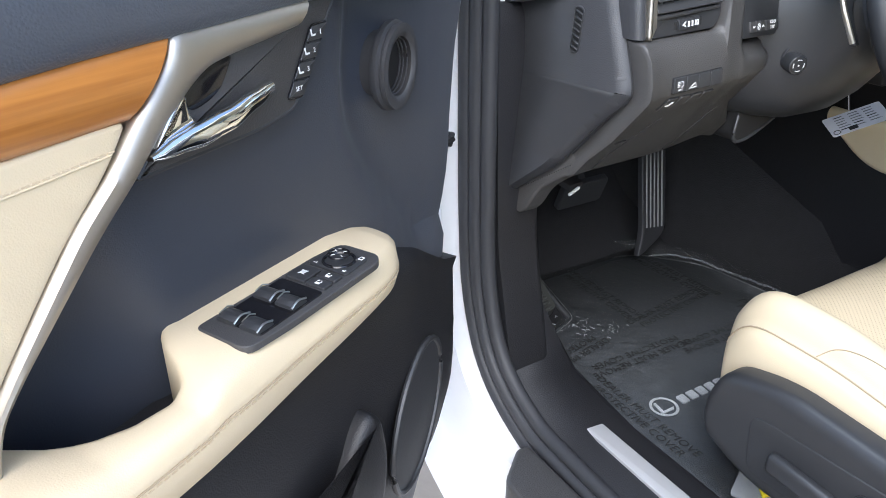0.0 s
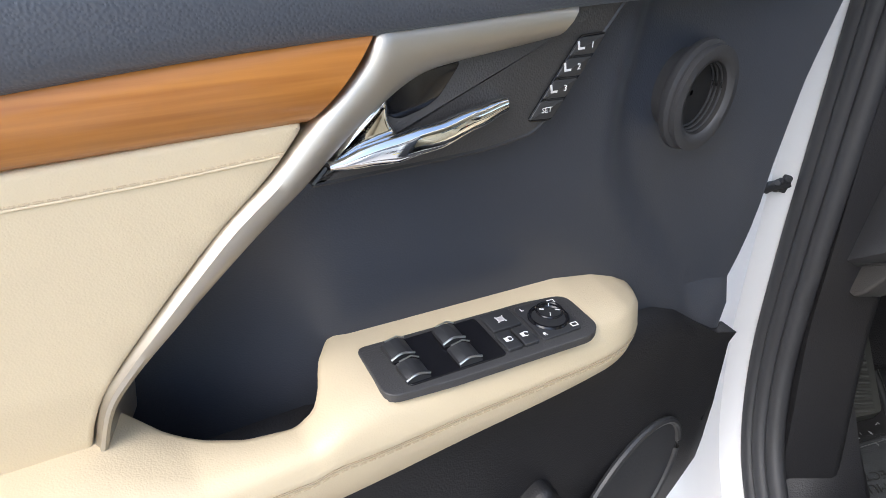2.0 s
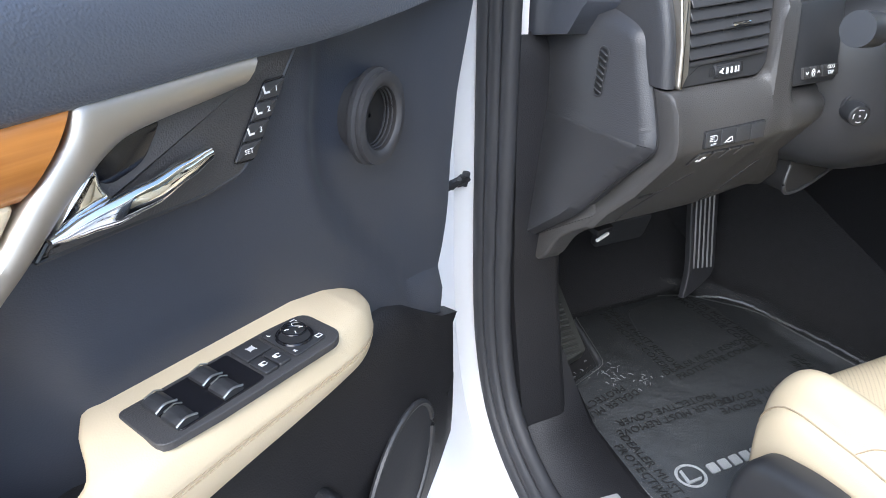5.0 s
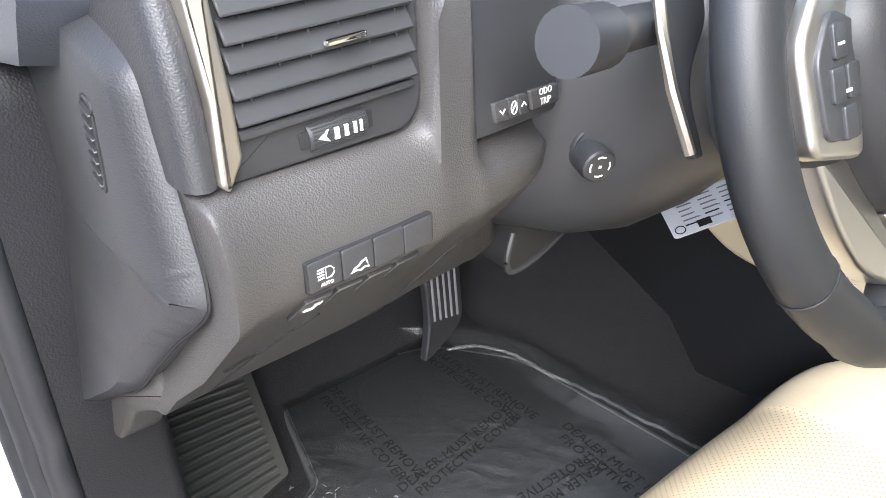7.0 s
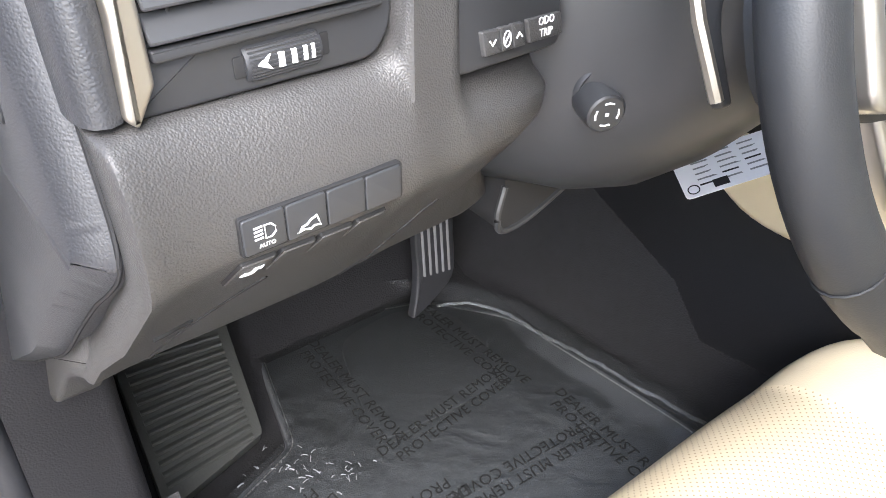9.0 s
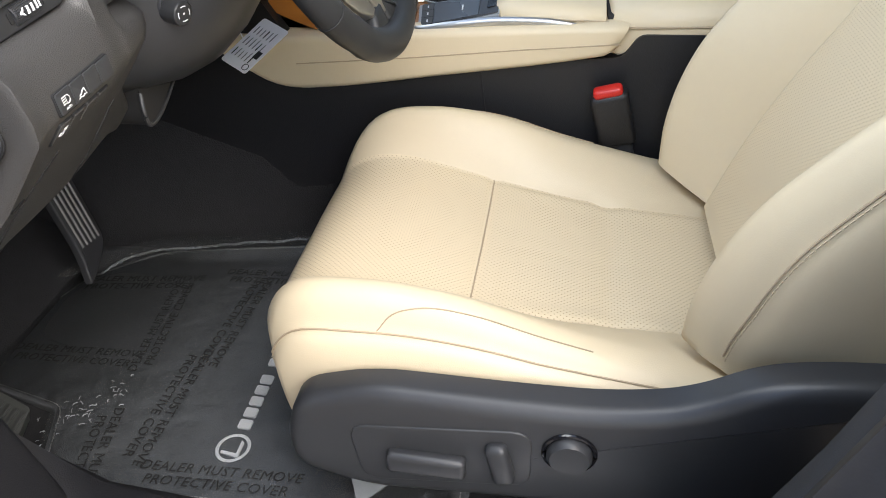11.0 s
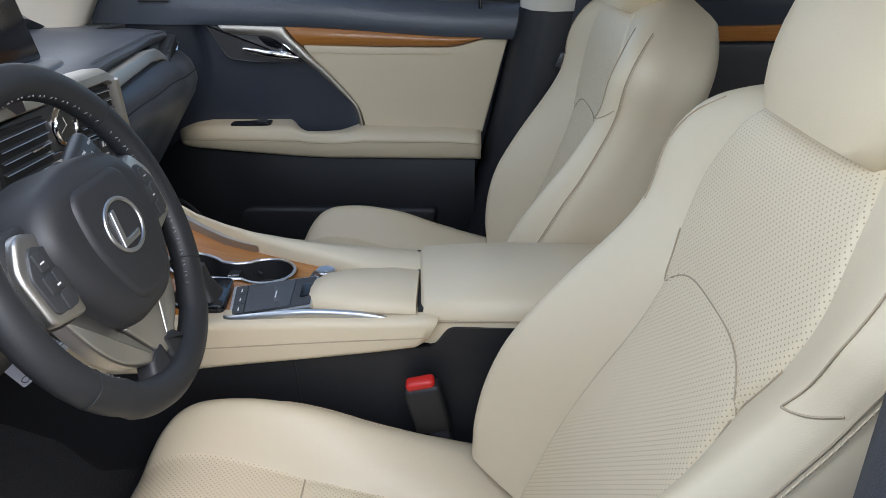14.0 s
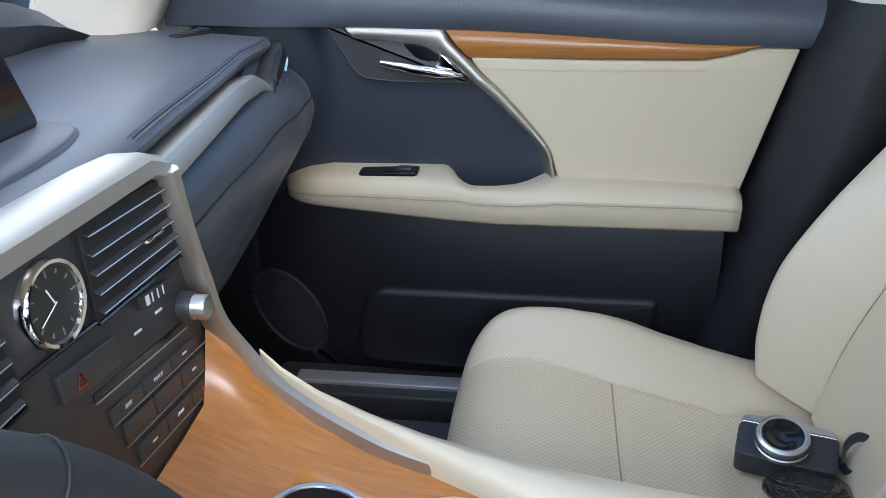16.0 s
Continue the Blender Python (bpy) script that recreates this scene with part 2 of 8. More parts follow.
def inset(ring, d):
    k, out = len(ring), []
    area = sum(ring[i - 1].x * ring[i].y - ring[i].x * ring[i - 1].y for i in range(k))
    sg = 1 if area > 0 else -1
    for i in range(k):
        a, b = ring[i] - ring[i - 1], ring[(i + 1) % k] - ring[i]
        if a.length < 1e-7 or b.length < 1e-7:
            out.append(ring[i].copy())
            continue
        na, nb = Vector((-a.y, a.x)).normalized(), Vector((-b.y, b.x)).normalized()
        m = na + nb
        m = m / max(0.5, m.length_squared / 2) if m.length > 1e-5 else na
        out.append(ring[i] + m * (sg * d))
    return out


def slab(outline, c0, c1, place, bev=0.002, seg=3, bm=None):
    """An outline in a and b, extruded from c0 to c1 with its front edge rounded; place(a, b, c) gives the world."""
    bm = bm or bmesh.new()
    ring = [Vector(p[:2]) for p in outline]
    up = 1 if c1 > c0 else -1
    rings = [(ring, c0)]
    for j in range(seg + 1 if bev else 1):
        t = radians(90 * j / seg) if bev else 0
        rings.append((inset(ring, bev * (1 - math.cos(t))) if bev else ring, c1 - up * bev * (1 - math.sin(t)) if bev else c1))
    vs = [[bm.verts.new(place(p.x, p.y, c)) for p in r] for r, c in rings]
    k = len(ring)
    for a, b in zip(vs, vs[1:]):
        for i in range(k):
            bm.faces.new((a[i - 1], a[i], b[i], b[i - 1]))
    bm.faces.new(vs[0][::-1])
    bm.faces.new(vs[-1])
    return bm


def loft(rings, caps=True, closed=True, bm=None, loop=False):
    """Skins rings of equally many points."""
    bm = bm or bmesh.new()
    vs = [[bm.verts.new(p) for p in r] for r in rings]
    k = len(rings[0])
    pairs = list(zip(vs, vs[1:])) + ([(vs[-1], vs[0])] if loop else [])
    for a, b in pairs:
        for i in range(0 if closed else 1, k):
            bm.faces.new((a[i - 1], a[i], b[i], b[i - 1]))
    if caps and closed and not loop:
        bm.faces.new(vs[0][::-1])
        bm.faces.new(vs[-1])
    return bm


def tube(path, rx, ry=None, n=10, closed=False, up=(0, 0, 1), bm=None, taper=None):
    """A round or oval bar along a path."""
    ry = ry or rx
    path = [Vector(p) for p in path]
    k, rings, side0 = len(path), [], None
    for i, p in enumerate(path):
        a = path[i - 1] if closed or i else path[0]
        b = path[(i + 1) % k] if closed or i + 1 < k else path[-1]
        d = (b - a).normalized()
        side = d.cross(Vector(up))
        if side.length < 0.05:
            side = side0 if side0 else d.orthogonal()
        side = side.normalized()
        side0 = side
        top = side.cross(d)
        f = taper(i / (k - 1)) if taper else 1
        rings.append([p + side * (math.cos(q) * rx * f) + top * (math.sin(q) * ry * f) for q in (2 * math.pi * j / n for j in range(n))])
    return loft(rings, not closed, True, bm, loop=closed)


def rbox(sx, sy, sz, m=Matrix(), r=0.003, seg=2, bm=None):
    """A box of that size about m, with rounded edges."""
    own = bmesh.new()
    bmesh.ops.create_cube(own, size=1, matrix=Matrix.Diagonal((sx, sy, sz, 1)))
    if r:
        bmesh.ops.bevel(own, geom=own.edges[:], offset=min(r, sx * 0.49, sy * 0.49, sz * 0.49), segments=seg, affect="EDGES", profile=0.5)
    bmesh.ops.transform(own, matrix=m, verts=own.verts)
    return joined(own, bm)


def joined(own, bm):
    if bm is None:
        return own
    me = bpy.data.meshes.new("tmp")
    own.to_mesh(me)
    own.free()
    bm.from_mesh(me)
    bpy.data.meshes.remove(me)
    return bm


def lathe(profile, m=Matrix(), n=32, bm=None):
    """Turns (radius, height) points about m's z axis."""
    rings = [[m @ Vector((r * math.cos(a), r * math.sin(a), h)) for a in (2 * math.pi * j / n for j in range(n))] for r, h in profile]
    return loft(rings, True, True, bm)


def ring_path(c, u, v, r1, r2=None, n=48):
    r2 = r2 or r1
    return [Vector(c) + Vector(u) * (r1 * math.cos(a)) + Vector(v) * (r2 * math.sin(a)) for a in (2 * math.pi * j / n for j in range(n))]


def stitches(path, pitch=0.006, length=0.004, r=0.0006, bm=None):
    """A row of short threads along a path."""
    bm = bm or bmesh.new()
    path = [Vector(p) for p in path]
    run, at = 0.0, 0.0
    for a, b in zip(path, path[1:]):
        seg = (b - a).length
        if seg < 1e-6:
            continue
        d = (b - a) / seg
        while at <= run + seg:
            p = a + d * (at - run)
            s = d.orthogonal().normalized()
            t = d.cross(s)
            e = [[bm.verts.new(p + d * k + s * (x * r) + t * (y * r)) for x, y in ((1, 0), (0, 1), (-1, 0), (0, -1))] for k in (-length / 2, length / 2)]
            for i in range(4):
                bm.faces.new((e[0][i - 1], e[0][i], e[1][i], e[1][i - 1]))
            bm.faces.new(e[0][::-1])
            bm.faces.new(e[1])
            at += pitch
        run += seg
    return bm


def lettering(text, size, m, mat, parent, name="lettering", label="", shear=0.0, spacing=1.0, lift=0.0002):
    """Words in the built-in font as a thin mesh; m lays the text's x along the line and its z out of the surface."""
    cu = bpy.data.curves.new(name, "FONT")
    cu.body, cu.size, cu.extrude, cu.shear, cu.space_character = text, size, lift, shear, spacing
    cu.align_x, cu.align_y, cu.resolution_u = "CENTER", "CENTER", 2
    tmp = bpy.data.objects.new("tmp_text", cu)
    me = bpy.data.meshes.new_from_object(tmp)
    bpy.data.objects.remove(tmp)
    bpy.data.curves.remove(cu)
    me.transform(m)
    me.materials.clear()
    me.materials.append(mat)
    ob = new(name, me)
    if label:
        tagged(ob, label)
    return seat_on(ob, parent) if parent.type == "EMPTY" else under(ob, parent)


def axes(at, x, y):
    """A pose from a place and two directions; z is x cross y."""
    x = Vector(x).normalized()
    z = x.cross(Vector(y)).normalized()
    y = z.cross(x)
    return Matrix(((x.x, y.x, z.x, at[0]), (x.y, y.y, z.y, at[1]), (x.z, y.z, z.z, at[2]), (0, 0, 0, 1)))


def curve_table(table, t):
    """Catmull-Rom look-up in rows of (t, value)."""
    if t <= table[0][0]:
        return table[0][1]
    if t >= table[-1][0]:
        return table[-1][1]
    k = [i for i in range(len(table) - 1) if table[i][0] <= t][-1]
    (a, va), (b, vb) = table[k], table[k + 1]
    h = b - a
    ma = (vb - table[k - 1][1]) / (b - table[k - 1][0]) if k else (vb - va) / h
    mb = (table[k + 2][1] - va) / (table[k + 2][0] - a) if k + 2 < len(table) else (vb - va) / h
    f = (t - a) / h
    return (2 * f ** 3 - 3 * f * f + 1) * va + (f ** 3 - 2 * f * f + f) * h * ma + (3 * f * f - 2 * f ** 3) * vb + (f ** 3 - f * f) * h * mb


def lerp_table(table, t):
    """Smooth look-up in rows of (t, value)."""
    if t <= table[0][0]:
        return table[0][1]
    for (a, va), (b, vb) in zip(table, table[1:]):
        if t <= b:
            f = (t - a) / (b - a)
            return va + (vb - va) * (f * f * (3 - 2 * f))
    return table[-1][1]


# ---- the setting: ground and body shell ----
def lin_table(table, t):
    if t <= table[0][0]:
        return table[0][1]
    for (a, va), (b, vb) in zip(table, table[1:]):
        if t <= b:
            return va + (vb - va) * (t - a) / (b - a)
    return table[-1][1]


def flat(a, b, c):
    return Vector((a, b, c))


def side(a, b, c):
    """Outline in y and z, depth along x."""
    return Vector((c, a, b))


def front(a, b, c):
    """Outline in x and z, depth along y."""
    return Vector((a, c, b))


def setting(name, bm, mat, label, category):
    return tagged(part(name, bm, mat), label, category, kind="structure")


bm = bmesh.new()
bmesh.ops.create_grid(bm, x_segments=60, y_segments=60, size=60)
setting("ground", bm, concrete, "pale concrete lot under and around the parked car", "ground")

# floor pan with its carpet: flat under the mats, rising to the firewall
rows = [(-1.7, 0.44), (0.9, 0.44), (1.04, 0.455), (1.16, 0.53), (1.26, 0.66), (1.30, 0.95)]
rings = [[Vector((x, y, z + (0.012 if abs(x + 0.02) > 0.66 else 0))) for x in np.linspace(-0.72, 0.70, 12)] for y, z in rows]
bm = loft(rings, False, False)
geo = bmesh.ops.extrude_face_region(bm, geom=bm.faces[:])
bmesh.ops.translate(bm, verts=[v for v in geo["geom"] if isinstance(v, bmesh.types.BMVert)], vec=(0, 0.02, -0.06))
setting("floor", bm, carpet, "black carpeted car floor rising to the firewall", "floor")

# transmission tunnel under the console
rings = []
for y, top, hw in [(-1.2, 0.56, 0.13), (0.2, 0.60, 0.110), (0.7, 0.64, 0.100), (1.0, 0.70, 0.135), (1.28, 0.80, 0.20)]:
    prof = [(-hw - 0.03, 0.43), (-hw - 0.012, 0.50), (-hw, top - 0.05), (-hw + 0.03, top), (hw - 0.03, top), (hw, top - 0.05), (hw + 0.012, 0.50), (hw + 0.03, 0.43)]
    rings.append([Vector((x - 0.02, y, z)) for x, z in prof])
bm = loft(rings)
setting("tunnel", bm, carpet, "black carpeted centre tunnel", "floor")

# firewall closes the cabin ahead of the pedals
kick2 = slab(rounded([(0.76, 0.44), (1.30, 0.44), (1.30, 1.06), (0.90, 1.06), (0.88, 0.62)], 0.03), 0.80, 0.715, side, 0.01)
setting("wall_passenger_kick", kick2, shaded_black, "black kick panel beside the passenger footwell", "wall")
setting("firewall", slab([(-0.95, 0.40), (0.92, 0.40), (0.92, 1.10), (-0.95, 1.10)], 1.32, 1.36, front, 0), hard_black, "dark firewall ahead of the footwells", "wall")

# driver side: white hinge pillar, sill and B-pillar as one opening frame
inner = [(0.835, 1.12), (0.832, 0.90), (0.828, 0.74), (0.816, 0.63), (0.778, 0.54), (0.705, 0.487), (0.61, 0.47), (0.30, 0.465), (0.20, 0.50), (0.13, 0.60), (0.09, 0.72),
         (0.055, 0.84), (0.02, 0.98), (0.0, 1.12)]
inner_s = [Vector(p) for p in inner]
path = spline([(p.x, p.y, 0) for p in inner_s], 6)


def smooth01(x):
    x = min(1.0, max(0.0, x))
    return x * x * (3 - 2 * x)


def opening_frame(sgn, name, label):
    """A body side: a painted flange round the front door's opening, stepping out to the outer skin."""
    def wx(x):
        return x if sgn < 0 else 0.03 - x
    rings = []
    for i, p in enumerate(path):
        a, b = path[max(i - 1, 0)], path[min(i + 1, len(path) - 1)]
        d = (b - a).normalized()
        nrm = Vector((d.y, -d.x, 0))
        if nrm.dot(p - Vector((0.42, 0.95, 0))) < 0:
            nrm = -nrm
        wide = smooth01((0.60 - p.x) / 0.4) * smooth01((p.y - 0.50) / 0.12)
        far = 0.13 + 0.19 * wide
        prof = [(0.040 * wide, -0.765), (0.002 + 0.038 * wide, -0.795), (0.016 + 0.016 * wide, -0.802), (0.020 + 0.008 * wide, -0.812), (0.024 + 0.006 * wide, -0.843), (0.036, -0.846), (0.070, -0.853), (0.10, -0.860), (0.115 + 0.02 * wide, -0.868), (far, -0.885), (far + 0.01, -0.90), (far + 0.01, -0.87), (0.12, -0.80), (0.03, -0.76)]
        rings.append([Vector((wx(x), (p + nrm * o).x, (p + nrm * o).y)) for o, x in prof])
    return setting(name, loft(rings), paint, label, "car body")


opening_frame(-1, "wall_driver_side", "white painted door opening with rounded sill corner")
opening_frame(1, "wall_passenger_side", "white painted body round the passenger door")


def long_rail(name, pts, rx, rz, mat, label, category="car body"):
    return setting(name, tube(spline(pts, 8), rx, rz, 10, up=(0, 0, 1)), mat, label, category)


for sgn, tag in ((-1, "driver"), (1, "passenger")):
    cx = -0.02
    long_rail("pillar_a_" + tag, [(cx + sgn * 0.83, 1.02, 1.08), (cx + sgn * 0.74, 0.72, 1.36), (cx + sgn * 0.62, 0.36, 1.56), (cx + sgn * 0.60, -0.2, 1.60), (cx + sgn * 0.60, -1.3, 1.56)],
              0.045, 0.05, headliner_cloth, "beige lined roof rail and windscreen pillar")
    long_rail("pillar_c_" + tag, [(cx + sgn * 0.60, -1.25, 1.56), (cx + sgn * 0.70, -1.55, 1.2), (cx + sgn * 0.74, -1.62, 0.9)], 0.12, 0.06, headliner_cloth, "beige lined rear pillar")
    # rear door with its window opening: panel below the belt line
    bm = slab(rounded([(-1.65, 0.42), (-0.12, 0.42), (-0.10, 1.12), (-1.65, 1.14)], 0.03), cx + sgn * 0.93, cx + sgn * 0.80, side, 0.01)
    setting("rear_side_" + tag, bm, paint, "white rear body side below the window line", "car body")

def roof_z(x, y):
    return lin_table([(-1.3, 1.57), (-0.6, 1.63), (0.0, 1.61), (0.38, 1.56)], y) + 0.05 * (1 - ((x + 0.02) / 0.66) ** 2)


def roof_piece(x0, x1, y0, y1, bm):
    rings = []
    for x in np.linspace(x0, x1, 7):
        ys = list(np.linspace(y1, y0, 7))
        rings.append([Vector((x, y, roof_z(x, y))) for y in ys] + [Vector((x, y, roof_z(x, y) + 0.035)) for y in ys[::-1]])
    return loft(rings, bm=bm)


tagged(part("ceiling", roof_piece(-0.66, 0.62, -1.3, 0.38, bmesh.new()), headliner_cloth), "beige cloth headliner", "ceiling", kind="structure")
bm = loft([[Vector((x, y, z)) for x in np.linspace(-0.86 + 0.22 * k, 0.82 - 0.22 * k, 9)] for k, y, z in ((0, 1.30, 1.04), (0.5, 0.86, 1.34), (1, 0.40, 1.58))], False, False)
ws = setting("window_1", bm, glass, "clear sloped windscreen", "window")
ws.visible_shadow = False
privacy = glass_material("privacy_glass", (0.10, 0.11, 0.11))
for sgn, tag in ((-1, "window_3"), (1, "window_4")):
    bm = loft([[Vector((-0.02 + sgn * x, y, z)) for x, z in ((0.78, 1.12), (0.72, 1.34), (0.62, 1.56))] for y in (-0.13, -0.7, -1.32)], False, False)
    setting(tag, bm, privacy, "dark tinted rear side window", "window")
setting("tailgate", slab(rounded([(-0.85, 0.42), (0.81, 0.42), (0.81, 1.12), (0.6, 1.58), (-0.64, 1.58), (-0.85, 1.12)], 0.05), -1.70, -1.66, front, 0.01), hard_black, "dark lined tailgate behind the rear seat", "wall")

# black ribbed rubber seal round the driver's opening
seal = thing("door_seal", "black ribbed rubber weather strip round the driver's door opening", "door seal", (-0.8, 0.4, 0.46))
for off, r, x0 in ((0.014, 0.0095, -0.811), (0.000, 0.0100, -0.804), (-0.014, 0.0105, -0.794)):
    pts = []
    for i, p in enumerate(path):
        if p.x < 0.155:
            continue
        a, b = path[max(i - 1, 0)], path[min(i + 1, len(path) - 1)]
        d = (b - a).normalized()
        nrm = Vector((d.y, -d.x, 0))
        if nrm.dot(p - Vector((0.42, 0.95, 0))) < 0:
            nrm = -nrm
        q = p + nrm * off
        pts.append(Vector((x0, q.x, q.y)))
    put("rib", tube(pts, r, n=10), rubber, seal)
rings = []
for z in (0.50, 0.56, 0.62, 0.68, 0.72, 0.80, 0.84, 0.90, 0.98, 1.05, 1.12, 1.20, 1.30, 1.42, 1.55):
    yi = lin_table([(0.50, 0.215), (0.56, 0.170), (0.60, 0.147), (0.68, 0.116), (0.72, 0.098), (0.80, 0.069), (0.84, 0.058), (0.90, 0.042), (0.98, 0.023), (1.05, 0.013), (1.12, 0.002), (1.30, -0.025), (1.55, -0.055)], z)
    yw = yi - lin_table([(0.50, 0.050), (0.72, 0.030), (0.84, 0.022), (0.98, 0.022), (1.12, 0.018)], z)
    dx = max(0.0, z - 1.12) * 0.28
    rings.append([Vector((x + dx, y, z)) for x, y in ((-0.778, yi - 0.06), (-0.780, yi - 0.014), (-0.788, yi - 0.002), (-0.799, yi + 0.003), (-0.808, (yi + yw) / 2 + 0.006), (-0.818, (yi + yw) / 2 + 0.002), (-0.828, yw + 0.004), (-0.832, yw - 0.002), (-0.826, yw - 0.03), (-0.77, yi - 0.07))])
put("flat_lip", loft(rings), rubber, seal, "flat black rubber lip beside the rear pillar", sharp=60)

# inner sill trim, kick panel and the scuff plate
trim = thing("sill_trim", "black plastic sill trim inside the door opening", "sill trim", (-0.74, 0.4, 0.44))
rings = []
for y, x1, z1 in [(-0.05, -0.665, 0.475), (0.3, -0.665, 0.478), (0.62, -0.665, 0.48), (0.74, -0.670, 0.505), (0.82, -0.68, 0.58)]:
    rings.append([Vector((x, y, z)) for x, z in [(-0.80, z1 - 0.05), (-0.792, z1 - 0.006), (-0.775, z1 + 0.004), (-0.69, z1 + 0.006), (x1 - 0.012, z1), (x1, z1 - 0.03), (x1, 0.435), (-0.80, 0.435)]])
put("cover", loft(rings), shaded_black, trim)
setting("wall_driver_kick", slab(rounded([(0.74, 0.44), (1.30, 0.44), (1.30, 1.02), (0.82, 1.02), (0.80, 0.70), (0.765, 0.56)], 0.03), -0.785, -0.715, side, 0.012), shaded_black, "black kick panel beside the driver's footwell", "wall")
plate = thing("scuff_plate", "brushed steel scuff plate with a worn mark on the sill", "scuff plate", (-0.73, 0.45, 0.485))
put("plate", slab(rounded([(-0.749, 0.16), (-0.716, 0.16), (-0.716, 0.688), (-0.742, 0.684)], 0.003), 0.484, 0.4895, flat, 0.0015), steel, plate)
for i in range(5):
    y = 0.455 - i * 0.030
    put("mark", slab(rounded([(-0.739, y - 0.010), (-0.726, y - 0.010), (-0.726, y + 0.010), (-0.739, y + 0.010)], 0.003), 0.4893, 0.4899, flat, 0), white_ink, plate)
step = thing("sill_step", "black plastic outer sill cover with a rounded end", "sill cover", (-0.86, 0.3, 0.46))
put("cover", slab(rounded([(-0.885, -0.05), (-0.818, -0.05), (-0.818, 0.668), (-0.835, 0.672), (-0.885, 0.63)], 0.016), 0.44, 0.478, flat, 0.006), hard_black, step)


# ---- doors, one layout for both sides: s along the car, z up, w towards the cabin ----
DS = Vector((math.cos(radians(28)), math.sin(radians(28)), 0))
DN = Vector((DS.y, -DS.x, 0))
DO = Vector((-1.7188, 0.2885, 0))


def place_driver(s, z, w):
    return DO + DS * s + DN * w + Vector((0, 0, z))


def place_passenger(s, z, w):
    return Vector((0.735 - w, s, z))


HOLLOW = [0.040]


def crease(z):
    """Where the door's face folds back towards the hinge."""
    return lin_table([(0.818, 0.832), (0.847, 0.809), (0.877, 0.787), (0.904, 0.766), (0.926, 0.751), (0.947, 0.739), (0.975, 0.728), (1.01, 0.727), (1.085, 0.742)], z)


def hollow(s, z):
    """How far the door's face sinks: behind the armrest towards the rear, and past the crease towards the hinge."""
    fold = 0.013 * smooth01((s - crease(z)) / 0.028) * (1 - smooth01((s - crease(z) - 0.028) / 0.11)) * smooth01((z - 0.80) / 0.02)
    return -HOLLOW[0] * smooth01((0.56 - s) / 0.15) * smooth01((1.03 - z) / 0.14) - fold


def curved_slab(outline, c0, c1, place, bev=0.003, seg=3, cuts=14, bend=True):
    """A slab cut into strips and bent with the door's hollow."""
    bm = slab(outline, c0, c1, flat, bev, seg)
    lo, hi = min(v.co.y for v in bm.verts), max(v.co.y for v in bm.verts)
    for i in range(1, cuts):
        bmesh.ops.bisect_plane(bm, geom=bm.verts[:] + bm.edges[:] + bm.faces[:], plane_co=(0, lo + (hi - lo) * i / cuts, 0), plane_no=(0, 1, 0))
    for x in [0.40, 0.42, 0.44, 0.46, 0.48, 0.50, 0.52, 0.54] + list(np.linspace(0.70, 0.88, 31)):
        bmesh.ops.bisect_plane(bm, geom=bm.verts[:] + bm.edges[:] + bm.faces[:], plane_co=(x, 0, 0), plane_no=(1, 0, 0))
    bmesh.ops.triangulate(bm, faces=[f for f in bm.faces if len(f.verts) > 4])
    for v in bm.verts:
        s, z, w = v.co
        v.co = place(s, z, w + (hollow(s, z) if bend else 0))
    return bm


def line3(place, pts, n=6):
    return spline([place(*p) for p in pts], n)


def arm_top(s):
    return lin_table([(0.085, 0.862), (0.16, 0.868), (0.38, 0.872), (0.43, 0.864), (0.49, 0.866), (0.512, 0.876), (0.53, 0.880), (0.70, 0.879), (0.735, 0.873), (0.757, 0.865), (0.775, 0.855)], s)


def arm_out(s):
    return curve_table([(0.085, 0.066), (0.50, 0.076), (0.60, 0.070), (0.67, 0.066), (0.711, 0.061), (0.735, 0.052), (0.755, 0.037), (0.767, 0.022), (0.775, 0.004)], s)


def arm_in(s):
    return lin_table([(0.085, -0.055), (0.385, -0.055), (0.398, -0.012), (0.42, 0.016), (0.44, 0.032), (0.46, 0.042), (0.485, 0.046), (0.500, 0.042), (0.508, 0.030), (0.516, 0.008), (0.526, -0.006), (0.54, -0.02), (0.56, -0.03), (0.775, -0.03)], s)


